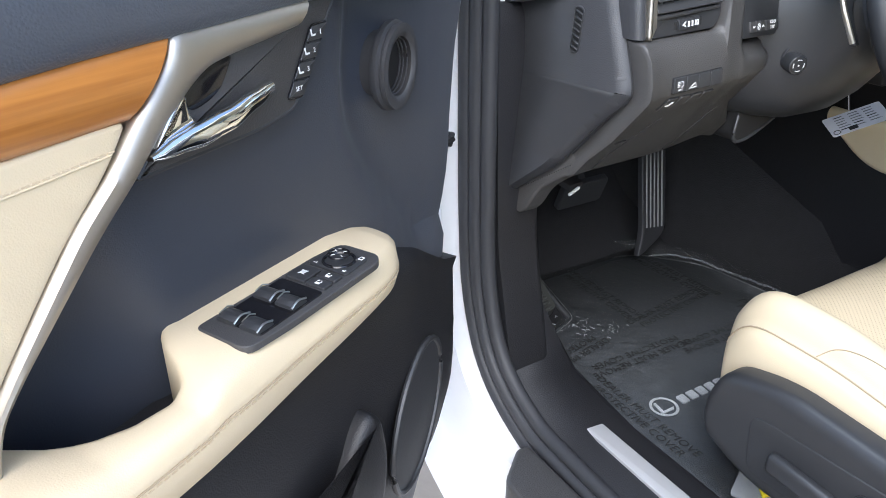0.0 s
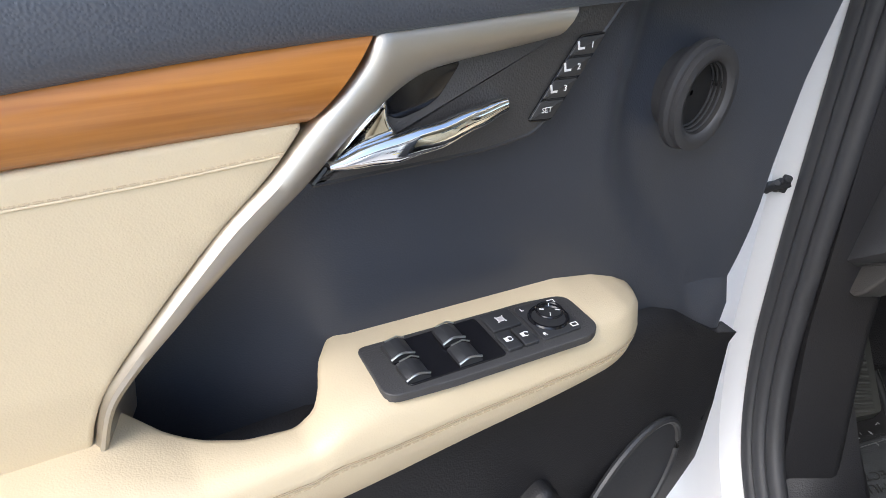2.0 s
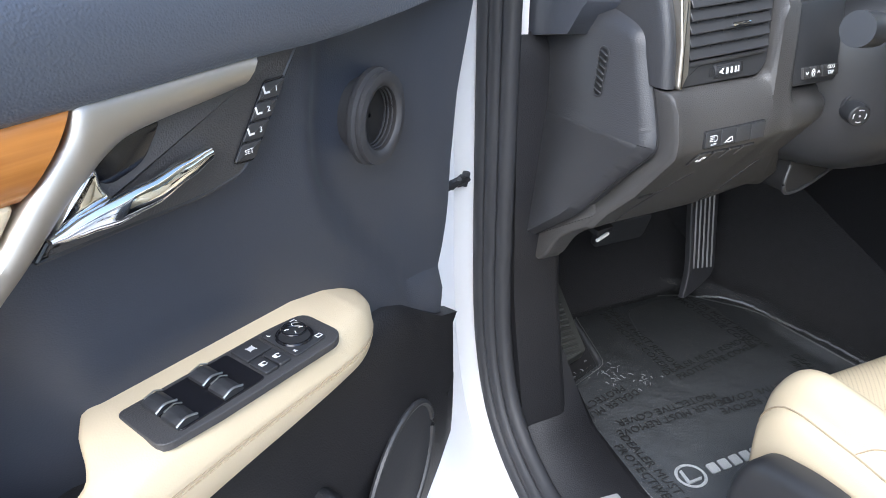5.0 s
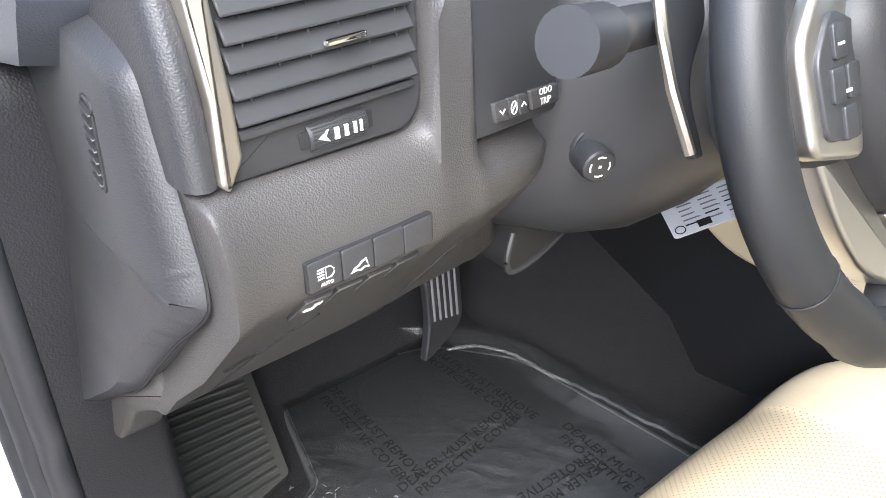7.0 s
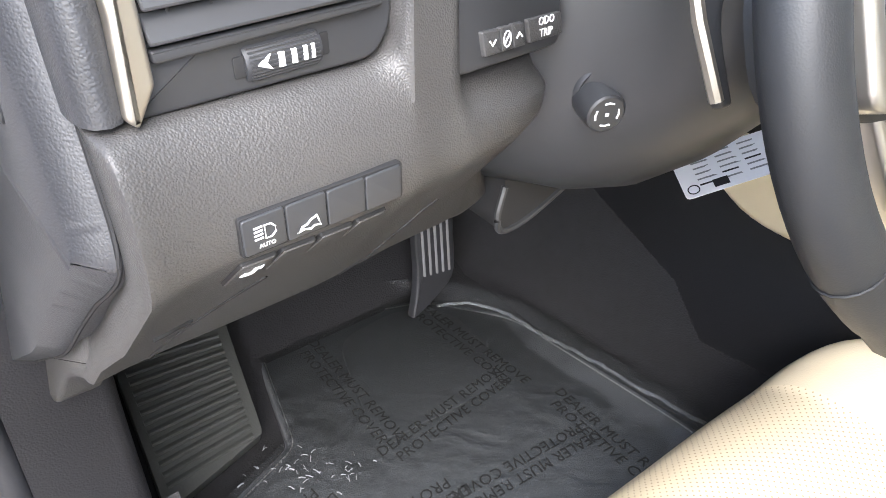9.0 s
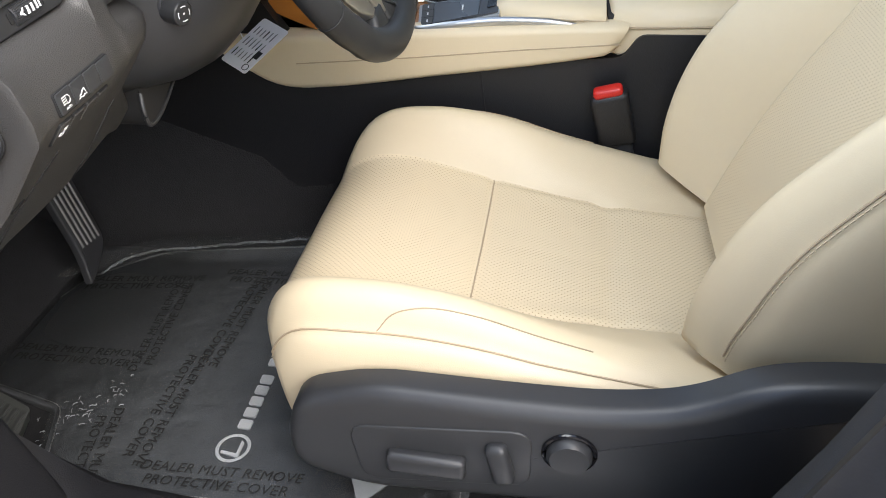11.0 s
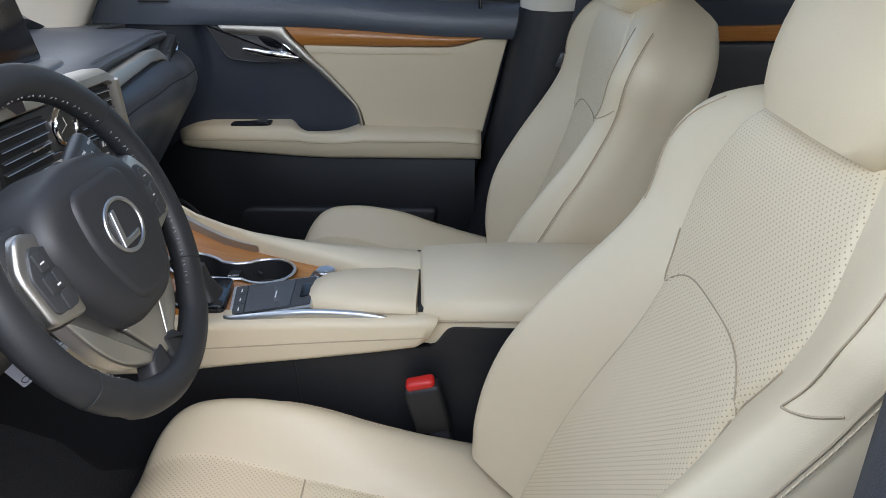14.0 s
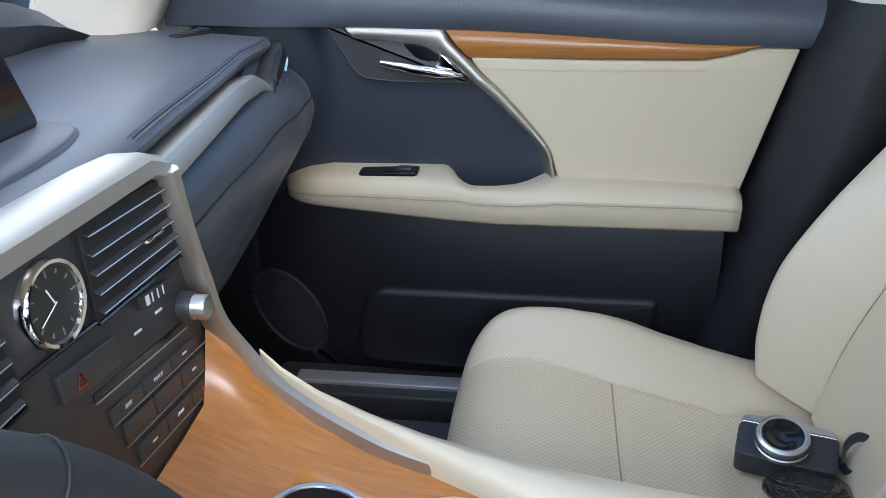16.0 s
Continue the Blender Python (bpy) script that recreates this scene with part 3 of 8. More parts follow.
def build_door(place, name, label, driver):
    door = thing(name, label, "car door", place(0.45, 0.42, -0.05))
    narrow = [(0.0, 0.0), (0.395, 0.393), (0.552, 0.552), (0.70, 0.676), (0.729, 0.716), (1.0, 1.0)] if driver else [(0, 0), (1, 1)]
    reach = [(0, 0), (1, 1)] if driver else [(0.085, 0.112), (0.40, 0.40), (0.51, 0.538), (0.775, 0.825), (1, 1)]

    def up(s, z, w):
        return place(lin_table(narrow, s), z, w)

    def arm_place(s, z, w):
        return place(lin_table(reach, s), z if driver else 0.794 + (z - 0.815) * 1.06, w)
    edge = [(0.985, 1.16), (0.955, 1.10), (0.925, 1.0), (0.915, 0.93), (0.908, 0.83), (0.900, 0.765), (0.924, 0.735), (0.924, 0.70), (0.913, 0.608), (0.865, 0.54), (0.80, 0.47), (0.70, 0.435)]
    rear = [(0.20, 0.435), (0.175, 0.53), (0.10, 0.82), (0.05, 1.05), (0.03, 1.15)]
    shell_o = [(s + 0.02 if s > 0.5 else s - 0.02, z - (0.015 if z < 0.5 else 0)) for s, z in edge + rear]
    put("door_shell", slab(rounded(shell_o, 0.02), -0.16, -0.075, place, 0.01), paint, door, "white painted door shell")
    trim = put("trim_panel", curved_slab(rounded(edge + rear, 0.012), -0.08, 0.0, place, 0.006, cuts=30), soft_black, door, "black soft door trim", sharp=30)
    # upper pad: a rounded cushion below the window line
    rings = []
    for s in np.linspace(0.03, 0.985, 30):
        lo = lerp_table([(0.03, 1.052), (0.115, 1.054), (0.55, 1.079), (0.70, 1.083), (0.985, 1.085)], s)
        if driver and s > 0.74:
            lo += 0.02 * (s - 0.74) / 0.25
        fat = lerp_table([(0.03, 0.030), (0.70, 0.030), (0.80, 0.022), (0.985, 0.008)], s)
        rings.append([place(s, z, w) for z, w in [(lo - 0.003, -0.02), (lo - 0.003, min(fat, 0.022)), (lo + 0.001, min(fat, 0.0262)), (lo + 0.012, fat * 0.95), (lo + 0.030, fat), (lo + 0.052, fat * 0.82), (lo + 0.068, fat * 0.4), (lo + 0.074, -0.01), (lo + 0.074, -0.05), (lo - 0.003, -0.05)]])
    pad = put("upper_pad", loft(rings), pad_black, door, "black padded leather-look top")
    if not driver:
        for z0 in (1.131, 1.137):
            put("vent_slot", tube(line3(place, [(0.80, z0, 0.0265), (0.87, z0, 0.0205)]), 0.0018, n=6), dark_void, pad)
        put("lock_pin", tube([place(0.118, 1.115, 0.018), place(0.118, 1.142, 0.016)], 0.0042, n=10), gloss_black, pad, "black lock pin")
        put("window_seal", tube(line3(place, [(0.03, 1.131, -0.002), (0.5, 1.156, -0.002), (0.985, 1.163, -0.004)]), 0.006, n=8), rubber, door)
        put("mirror_post", tube([place(0.735, 1.14, -0.02), place(0.70, 1.45, 0.03)], 0.014, 0.020, 10), gloss_black, door, "black window divider bar")
        pane = put("window_pane", slab([(0.06, 1.12), (0.96, 1.14), (0.70, 1.40), (0.40, 1.52), (0.06, 1.54)], -0.035, -0.031, lambda a, b, c: place(a, b, c + (b - 1.13) * 0.28), 0), glass, door, "clear window glass")
        pane.visible_shadow = False
    # wood strip
    def wood_top(s):
        return lin_table([(0.112, 1.0550), (0.30, 1.0662), (0.553, 1.0797)], s)

    def wood_low(s):
        return lin_table([(0.112, 1.0520), (0.145, 1.0420), (0.18, 1.0345), (0.35, 1.0345), (0.517, 1.0360), (0.56, 1.0360)], s)
    rings = []
    for a in np.linspace(0, 1, 40):
        ring = []
        for k in range(11):
            f = k / 10
            s = 0.112 + a * (0.405 + 0.036 * f)
            ring.append(up(s, wood_low(s) + (wood_top(s) - wood_low(s)) * f, 0.013 + 0.0145 * math.sin(math.pi * (0.06 + 0.86 * f)) ** 0.5))
        ring.append(up(0.112 + a * 0.441, wood_top(0.112 + a * 0.441), -0.01))
        ring.append(up(0.112 + a * 0.405, wood_low(0.112 + a * 0.405), -0.01))
        rings.append(ring)
    put("wood_strip", loft(rings), wood, door, "orange-brown lacquered wood strip", sharp=60)
    # beige padded insert with a stitched hem
    ins = [(0.5165, 1.0370, 0.010), (0.35, 1.0325), (0.182, 1.0315, 0.02), (0.146, 1.0395, 0.01), (0.112, 1.0495, 0.01), (0.056, 1.0485, 0.004), (0.108, 0.838, 0.003), (0.380, 0.846, 0.002), (0.390, 0.885, 0.02), (0.3960, 0.899, 0.02), (0.4085, 0.9174), (0.4330, 0.9464), (0.4645, 0.982), (0.4960, 1.0104)]
    put("insert", curved_slab(rounded(ins, 0.02), -0.02, 0.021, up, 0.004, 4, bend=False), leather, door, "beige leather insert", sharp=50)
    hem = line3(up, [(0.500, 1.022, 0.0212), (0.40, 1.0185, 0.0210), (0.18, 1.019, 0.0212)])
    put("hem_seam", tube([p - Vector((0, 0, 0.0015)) for p in hem], 0.0009, n=6), leather, door)
    put("hem_stitching", stitches(hem, 0.0058, 0.0044, 0.0007), thread, door)
    # metal blade: broad along the top, then a straight band that narrows down beside the insert, with a wall into the hollow
    OUTER = [(0.700, 1.0822), (0.660, 1.0818), (0.610, 1.0808), (0.575, 1.0798), (0.555, 1.0785), (0.5450, 1.0625), (0.5270, 1.0435), (0.5170, 1.0335), (0.4960, 1.0104), (0.4800, 0.9965), (0.4645, 0.982), (0.4330, 0.9464), (0.4085, 0.9174), (0.3960, 0.899), (0.3880, 0.872), (0.384, 0.848)]
    INNER = [(0.6850, 1.0640), (0.6550, 1.0610), (0.6120, 1.0572), (0.5860, 1.0532), (0.5690, 1.0462), (0.5560, 1.0385), (0.5420, 1.0285), (0.5330, 1.0200), (0.5120, 1.0000), (0.4960, 0.9865), (0.4790, 0.9715), (0.4440, 0.9385), (0.4165, 0.9120), (0.4020, 0.8930), (0.3945, 0.868), (0.391, 0.846)]
    WALL = [0.004, 0.004, 0.004, 0.004, 0.004, 0.004, 0.004, 0.004, 0.004, 0.005, 0.007, 0.013, 0.018, 0.022, 0.024, 0.024]
    FOOT = [-0.005] * 8 + [-0.006, -0.008, -0.012, -0.022, -0.030, -0.036, -0.040, -0.042]
    oc, ic = spline([(a, b, 0) for a, b in OUTER], 5), spline([(a, b, 0) for a, b in INNER], 5)
    wf = spline([(a, b, 0) for a, b in zip(WALL, FOOT)], 5)
    rings = []
    for o, i, f in zip(oc, ic, wf):
        d = (i - o).normalized()
        g = (i - o).length
        prof = [(o, -0.02), (o, 0.0200), (o + d * 0.0014, 0.0225), (o + d * (g * 0.22), 0.0255), (o + d * (g * 0.5), 0.0262), (o + d * (g * 0.8), 0.0245), (i - d * 0.0016, 0.0222), (i, 0.0195), (i + d * (f.x * 0.5), (0.0195 + f.y) * 0.5), (i + d * f.x, f.y), (i + d * f.x, f.y - 0.03)]
        rings.append([up(p.x, p.y, w) for p, w in prof])
    put("metal_blade", loft(rings), satin, door, "champagne satin metal blade", sharp=40)
    # handle bezel
    bez = [(0.731, 1.0805, 0.002), (0.706, 1.082, 0.001), (0.692, 1.066, 0.001), (0.625, 1.0615, 0.03), (0.578, 1.0515, 0.03), (0.548, 1.0315, 0.02), (0.523, 1.004, 0.006), (0.516, 0.9965, 0.004), (0.640, 0.9985, 0.02), (0.680, 1.004, 0.012), (0.692, 1.014, 0.01)]
    bezel = put("handle_bezel", slab(rounded(bez, 0.004), -0.03, 0.015, up, 0.003), hard_black, door, "black handle surround")
    put("bezel_rim", tube([up(p.x, p.y, 0.0140) for p in inset(rounded(bez, 0.004), 0.001)], 0.0016, n=6, closed=True), smooth_black, bezel)
    cup = [(0.6165, 1.0560, 0.006), (0.5874, 1.0528, 0.02), (0.5733, 1.0478, 0.02), (0.5560, 1.0350, 0.01), (0.5698, 1.0270, 0.006), (0.5885, 1.0312, 0.02), (0.5991, 1.0358, 0.02), (0.6071, 1.0447, 0.02)]
    # raised flat plate; the hollow's shade is painted as black
    put("handle_cup", slab(rounded(cup, 0.02), 0.011, 0.0156, up, 0.0008), gloss_black, bezel, "dark plate with the handle recess's shade in its colour")
    rings = []
    for f in np.linspace(0, 1, 17):
        s = 0.5255 + 0.1240 * f
        z = lerp_table([(0, 1.0095), (0.25, 1.0140), (0.5, 1.0182), (0.8, 1.0242), (1, 1.0278)], f)
        h = lerp_table([(0, 0.0020), (0.12, 0.0060), (0.30, 0.0082), (0.55, 0.0080), (0.85, 0.0066), (1, 0.0050)], f)
        w = 0.0175 + 0.0080 * math.sin(math.pi * f)
        rings.append([up(s, z + math.copysign(abs(math.sin(q)) ** 0.8, math.sin(q)) * h, w + math.cos(q) * 0.0056) for q in (2 * math.pi * j / 18 for j in range(18))])
    handle = put("door_handle", loft(rings), chrome, door, "polished chrome inner handle")
    base = [(0.5270, 1.0080, 0.002), (0.5402, 1.0275, 0.006), (0.5518, 1.0405, 0.006), (0.5595, 1.0430, 0.003), (0.5625, 1.0385, 0.003), (0.5625, 1.0300, 0.006), (0.5720, 1.0180, 0.01), (0.5600, 1.0085, 0.006)]
    put("handle_base", slab(rounded(base, 0.005), 0.010, 0.0205, up, 0.0050, 4), chrome, handle)
    # armrest: a lofted pad with a stitched edge, hollowed behind the switches
    def arm_edge(s):
        return lin_table([(0.085, 0.850), (0.5, 0.856), (0.66, 0.855), (0.72, 0.852), (0.757, 0.845), (0.775, 0.838)], s)

    def arm_low(s):
        return lin_table([(0.085, 0.806), (0.45, 0.810), (0.59, 0.819), (0.70, 0.827), (0.775, 0.828)], s)
    ss = list(np.linspace(0.085, 0.38, 18)) + list(np.linspace(0.388, 0.525, 36)) + list(np.linspace(0.535, 0.70, 20)) + list(np.linspace(0.706, 0.775, 22))
    rings = []
    for s in ss:
        zt, wo, wi = arm_top(s), arm_out(s), min(arm_in(s), arm_out(s) - 0.01)
        zo = arm_edge(s)
        lo = arm_low(s)
        span = wo - wi
        H, fz = zt - lo, min(0.72, max(0.5, (zo - lo) / (zt - lo)))
        rings.append([arm_place(s, z, w) for z, w in [(lo, wi), (lo + H * 0.90, wi), (lo + H * 0.97, wi + min(0.002, span * 0.1)), (zt, wi + min(0.007, span * 0.2)), (zt, wi + span * 0.45), (zt - H * 0.01, wi + span * 0.70), (zt - H * 0.05, wi + span * 0.87), (zt - H * 0.16, wi + span * 0.955), (lo + H * fz, wo * 0.985), (lo + H * (fz - 0.05), wo), (lo + H * (fz - 0.10), wo * 0.98), (lo + H * (fz - 0.20), wo * 0.985), (lo + H * 0.10, wo * 0.93), (lo, wo * 0.86)]])
    arm = put("armrest", loft(rings), leather, door, "beige leather armrest with stitched edge", sharp=110)
    seam = [arm_place(s, arm_low(s) + (arm_top(s) - arm_low(s)) * (min(0.72, max(0.5, (arm_edge(s) - arm_low(s)) / (arm_top(s) - arm_low(s)))) - 0.10), arm_out(s) * 0.985) for s in np.linspace(0.09, 0.768, 64)]
    put("armrest_seam", tube(seam, 0.0009, n=6), seam_shadow, arm)
    put("armrest_stitching", stitches([p + Vector((0, 0, -0.0032)) for p in seam], 0.0058, 0.0042, 0.0006), thread, arm)
    # lower trim: bulge with a map pocket and a speaker
    rings = []
    for s in np.linspace(0.125, 0.915, 30):
        k = lerp_table([(0.12, 0.045), (0.60, 0.050), (0.75, 0.040), (0.88, 0.018), (0.92, 0.004)], s)
        lo = lerp_table([(0.12, 0.52), (0.2, 0.45), (0.72, 0.45), (0.85, 0.53), (0.92, 0.60)], s)
        hi = lerp_table([(0.12, 0.812), (0.7, 0.828), (0.80, 0.822), (0.915, 0.765)], s)
        rings.append([place(s, z, w) for z, w in [(hi, -0.01), (hi, 0.008), (hi - 0.016, k * 0.62), (hi - 0.05, k * 0.80), (hi - 0.095, k * 0.98), (lo + 0.18 * (hi - lo) / 0.35, k), (lo + 0.03, k * 0.8), (lo, k * 0.35), (lo, -0.01)]])
    low = put("lower_trim", loft(rings), shaded_black, door, "black grained lower trim", sharp=60)
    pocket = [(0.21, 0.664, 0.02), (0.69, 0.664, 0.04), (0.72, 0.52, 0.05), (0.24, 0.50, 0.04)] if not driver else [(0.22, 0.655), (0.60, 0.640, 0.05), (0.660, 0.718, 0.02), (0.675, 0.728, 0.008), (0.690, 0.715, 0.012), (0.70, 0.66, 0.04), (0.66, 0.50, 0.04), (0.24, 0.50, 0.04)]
    put("map_pocket", slab(rounded(pocket, 0.02, 6), 0.02, 0.064, place, 0.012, 4), shaded_black, low)
    sc = (0.783, 0.642) if driver else (0.835, 0.60)
    sp = [place(sc[0] + 0.064 * math.cos(a) + 0.020 * math.sin(a), sc[1] + 0.076 * math.sin(a), 0.038 - 0.20 * (0.064 * math.cos(a) + 0.020 * math.sin(a))) for a in (2 * math.pi * j / 40 for j in range(40))]
    put("speaker_ring", tube(sp, 0.0036, n=8, closed=True), smooth_black, low)
    cen = sum(sp, Vector()) / 40
    out = place(0, 0, 1) - place(0, 0, 0)
    bm = loft([[cen + (p - cen) * f + out * (0.004 * (1 - f)) for p in sp] for f in (0.97, 0.7, 0.4, 0.1)])
    put("speaker_grille", bm, rubber, low, "black speaker mesh")
    if not driver:
        sw = [(0.596, 0.018), (0.690, 0.018), (0.690, 0.052), (0.596, 0.052)]
        pl = put("switch_panel", slab(rounded([(a, b) for a, b in sw], 0.008), 0.855, 0.8652, lambda a, b, c: place(a, c - (a - 0.62) * 0.04, b), 0.001), gloss_black, arm, "gloss black window switch panel")
        put("window_switch", rbox(0.016, 0.024, 0.006, pose(0.735 - 0.032, 0.618, 0.8665), 0.003), smooth_black, pl)
    return door


driver_door = build_door(place_driver, "front_door", "open white driver's door with black, wood and beige leather trim", True)
HOLLOW[0] = 0.010
passenger_door = build_door(place_passenger, "front_door", "closed passenger door with black, wood and beige leather trim", False)

# driver's door: seat memory buttons beside the handle
BUT = [((0.6525, 1.0135), (0.6690, 1.0125)), ((0.6605, 1.0255), (0.6775, 1.0248)), ((0.6685, 1.0375), (0.6860, 1.0370)), ((0.6765, 1.0495), (0.6945, 1.0494)), ((0.6845, 1.0612), (0.7025, 1.0617))]
bezel = [c for c in driver_door.children if c.name.startswith("handle_bezel")][0]
for i in range(4):
    (a, b), (c, d) = BUT[i], BUT[i + 1]
    k = 0.06
    quad = [(a[0] + (c[0] - a[0]) * k, a[1] + (c[1] - a[1]) * k), (b[0] + (d[0] - b[0]) * k, b[1] + (d[1] - b[1]) * k), (b[0] + (d[0] - b[0]) * (1 - k), b[1] + (d[1] - b[1]) * (1 - k)), (a[0] + (c[0] - a[0]) * (1 - k), a[1] + (c[1] - a[1]) * (1 - k))]
    but = put("memory_button", slab(rounded(quad, 0.0015), 0.0145, 0.0172, place_driver, 0.0007), smooth_black, bezel, "black seat memory button")
    mid = place_driver(sum(q[0] for q in quad) / 4 + (0.0035 if i else 0), sum(q[1] for q in quad) / 4, 0.0173)
    lettering("SET" if i == 0 else str(4 - i), 0.0048 if i == 0 else 0.0054, axes(mid, DS, (0, 0, 1)), white_ink, but)
    if i:
        q0 = place_driver(sum(q[0] for q in quad) / 4 - 0.0045, sum(q[1] for q in quad) / 4 - 0.0012, 0.0173)
        m = axes(q0, DS, (0, 0, 1))
        icon = rbox(0.0046, 0.0013, 0.0004, m, 0, 1)
        rbox(0.0013, 0.0048, 0.0004, m @ pose(-0.0022, 0.0022, 0, 0, 0, 12), 0, 1, icon)
        put("seat_mark", icon, white_ink, but)
    if i < 3:
        e0, e1 = quad[3], quad[2]
        put("button_gap", tube([place_driver(e0[0] + 0.004, e0[1] + 0.0006, 0.0160), place_driver(e1[0] - 0.001, e1[1] + 0.0006, 0.0160)], 0.0009, n=6), dark_void, bezel)

strip_o = [BUT[0][0], BUT[0][1], BUT[4][1], BUT[4][0]]
put("button_surround", tube([place_driver(p.x, p.y, 0.0160) for p in rounded([(a, b) for a, b in strip_o], 0.003)], 0.0008, n=6, closed=True), gloss_black, bezel)

# driver's window switch panel on the armrest
arm = [c for c in driver_door.children if c.name.startswith("armrest")][0]


def on_arm(a, b, c):
    return place_driver(a, 0.8800 + c, b)


panel_o = [(0.5385, 0.0160, 0.006), (0.5370, 0.0660, 0.010), (0.580, 0.0690), (0.682, 0.0695, 0.010), (0.6925, 0.0620, 0.012), (0.6930, 0.0230, 0.010), (0.66, 0.0185)]
panel = put("switch_panel", slab(rounded(panel_o, 0.006), -0.004, 0.0016, on_arm, 0.0010), hard_black, arm, "black window switch panel")
put("switch_well", slab(rounded([(0.5535, 0.0215), (0.5535, 0.0630), (0.6205, 0.0630), (0.6210, 0.0215)], 0.003), 0.0015, 0.0026, on_arm, 0.0004), gloss_black, panel)
for s0 in (0.5525, 0.5880):
    for w0 in (0.0235, 0.0445):
        rings = []
        for f in np.linspace(0, 1, 9):
            s = s0 + 0.0155 * f
            h = 0.0036 + 0.0052 * math.sin(math.pi * (0.12 + 0.70 * f)) - 0.0020 * f
            rings.append([on_arm(s, w, c) for w, c in [(w0, 0.002), (w0, h - 0.001), (w0 + 0.0012, h), (w0 + 0.0160, h), (w0 + 0.0172, h - 0.001), (w0 + 0.0172, 0.002)]])
        key = put("window_switch", loft(rings), smooth_black, panel, "black rocker window switch")
        put("switch_edge", tube(spline([on_arm(s0 - 0.0004, w0 + 0.0165, 0.0046), on_arm(s0 + 0.006, w0 + 0.0175, 0.0086), on_arm(s0 + 0.0150, w0 + 0.0170, 0.0062)], 5), 0.0008, n=6), silver, key, "bright switch edge")
        put("switch_edge", tube([on_arm(s0 + 0.002, w0 + 0.001, 0.0070), on_arm(s0 + 0.010, w0 + 0.0006, 0.0086), on_arm(s0 + 0.0152, w0 + 0.001, 0.0062)], 0.0006, n=6), silver, key, "bright switch edge")
for a0, b0, a1, b1, kind in ((0.6235, 0.0225, 0.6455, 0.0415, "window"), (0.6225, 0.0432, 0.6335, 0.0618, "lock"), (0.6350, 0.0432, 0.6455, 0.0618, "unlock")):
    key = put("lock_button", slab(rounded([(a0, b0), (a0, b1), (a1, b1), (a1, b0)], 0.0015), 0.0018, 0.0042, on_arm, 0.0008), smooth_black, panel)
    ca, cb = (a0 + a1) / 2, (b0 + b1) / 2
    if kind == "window":
        icon = rbox(0.0052, 0.0046, 0.0004, axes(on_arm(ca, cb, 0.0043), DS, DN), 0, 1)
        for sg in (-1, 1):
            rbox(0.0085, 0.0007, 0.0004, axes(on_arm(ca, cb, 0.0043), DS + DN * sg, DN - DS * sg), 0, 1, icon)
    else:
        icon = tube([on_arm(ca + 0.0022 * math.cos(q) + 0.0006, cb + 0.0020 * math.sin(q), 0.0043) for q in np.linspace(0.4 if kind == "lock" else 1.2, 5.9, 14)], 0.0004, n=5)
        rbox(0.0024, 0.0040, 0.0004, axes(on_arm(ca - 0.0016, cb, 0.0043), DS, DN), 0, 1, icon)
    put("button_mark", icon, white_ink, key)
put("mirror_plate", slab(rounded([(0.6500, 0.0235), (0.6490, 0.0620), (0.6800, 0.0610), (0.6815, 0.0240)], 0.003), 0.0018, 0.0032, on_arm, 0.0006), smooth_black, panel)
MD = (0.6655, 0.0428)
for r0, r1 in ((0.0128, 0.0014), (0.0088, 0.0008)):
    put("dial_groove", tube([on_arm(MD[0] + r0 * math.cos(a), MD[1] + r0 * math.sin(a), 0.0034 if r0 > 0.01 else 0.0090) for a in (2 * math.pi * j / 32 for j in range(32))], r1, n=6, closed=True), gloss_black, panel)
knob = put("mirror_dial", lathe([(0.0115, 0), (0.0115, 0.004), (0.0108, 0.0055), (0.0095, 0.0052), (0.0088, 0.0062), (0.006, 0.0066), (0.002, 0.0066)], axes(on_arm(MD[0], MD[1], 0.0028), DS, DS.cross(DN)) @ Matrix.Rotation(radians(-90), 4, "X"), 32), smooth_black, panel, "round mirror adjuster")
for q in range(4):
    a = q * math.pi / 2 + 0.5
    put("dial_tick", rbox(0.0032, 0.0006, 0.0004, axes(on_arm(MD[0] + 0.0052 * math.cos(a), MD[1] + 0.0052 * math.sin(a), 0.0096), DS * math.cos(a) + DN * math.sin(a), DN * math.cos(a) - DS * math.sin(a)), 0, 1), white_ink, knob)
for a, b, word in ((0.6535, 0.0285, "L"), (0.6530, 0.0572, "R")):
    lettering(word, 0.0042, axes(on_arm(a, b, 0.0034), DS, -DN), white_ink, panel)
for a, b in ((0.6775, 0.0285), (0.6765, 0.0565)):
    put("panel_mark", tube([on_arm(a + da, b + db, 0.0034) for da, db in ((-0.0022, -0.0016), (0.0022, -0.0016), (0.0022, 0.0016), (-0.0022, 0.0016))], 0.0004, n=5, closed=True), white_ink, panel)

# round rubber duct on the driver's door
GC = (0.797, 1.0075)


def duct(r, w, n=36):
    return [place_driver(GC[0] + r * 0.74 * math.cos(a) + r * 0.10 * math.sin(a), GC[1] + r * 1.02 * math.sin(a), w) for a in (2 * math.pi * j / n for j in range(n))]


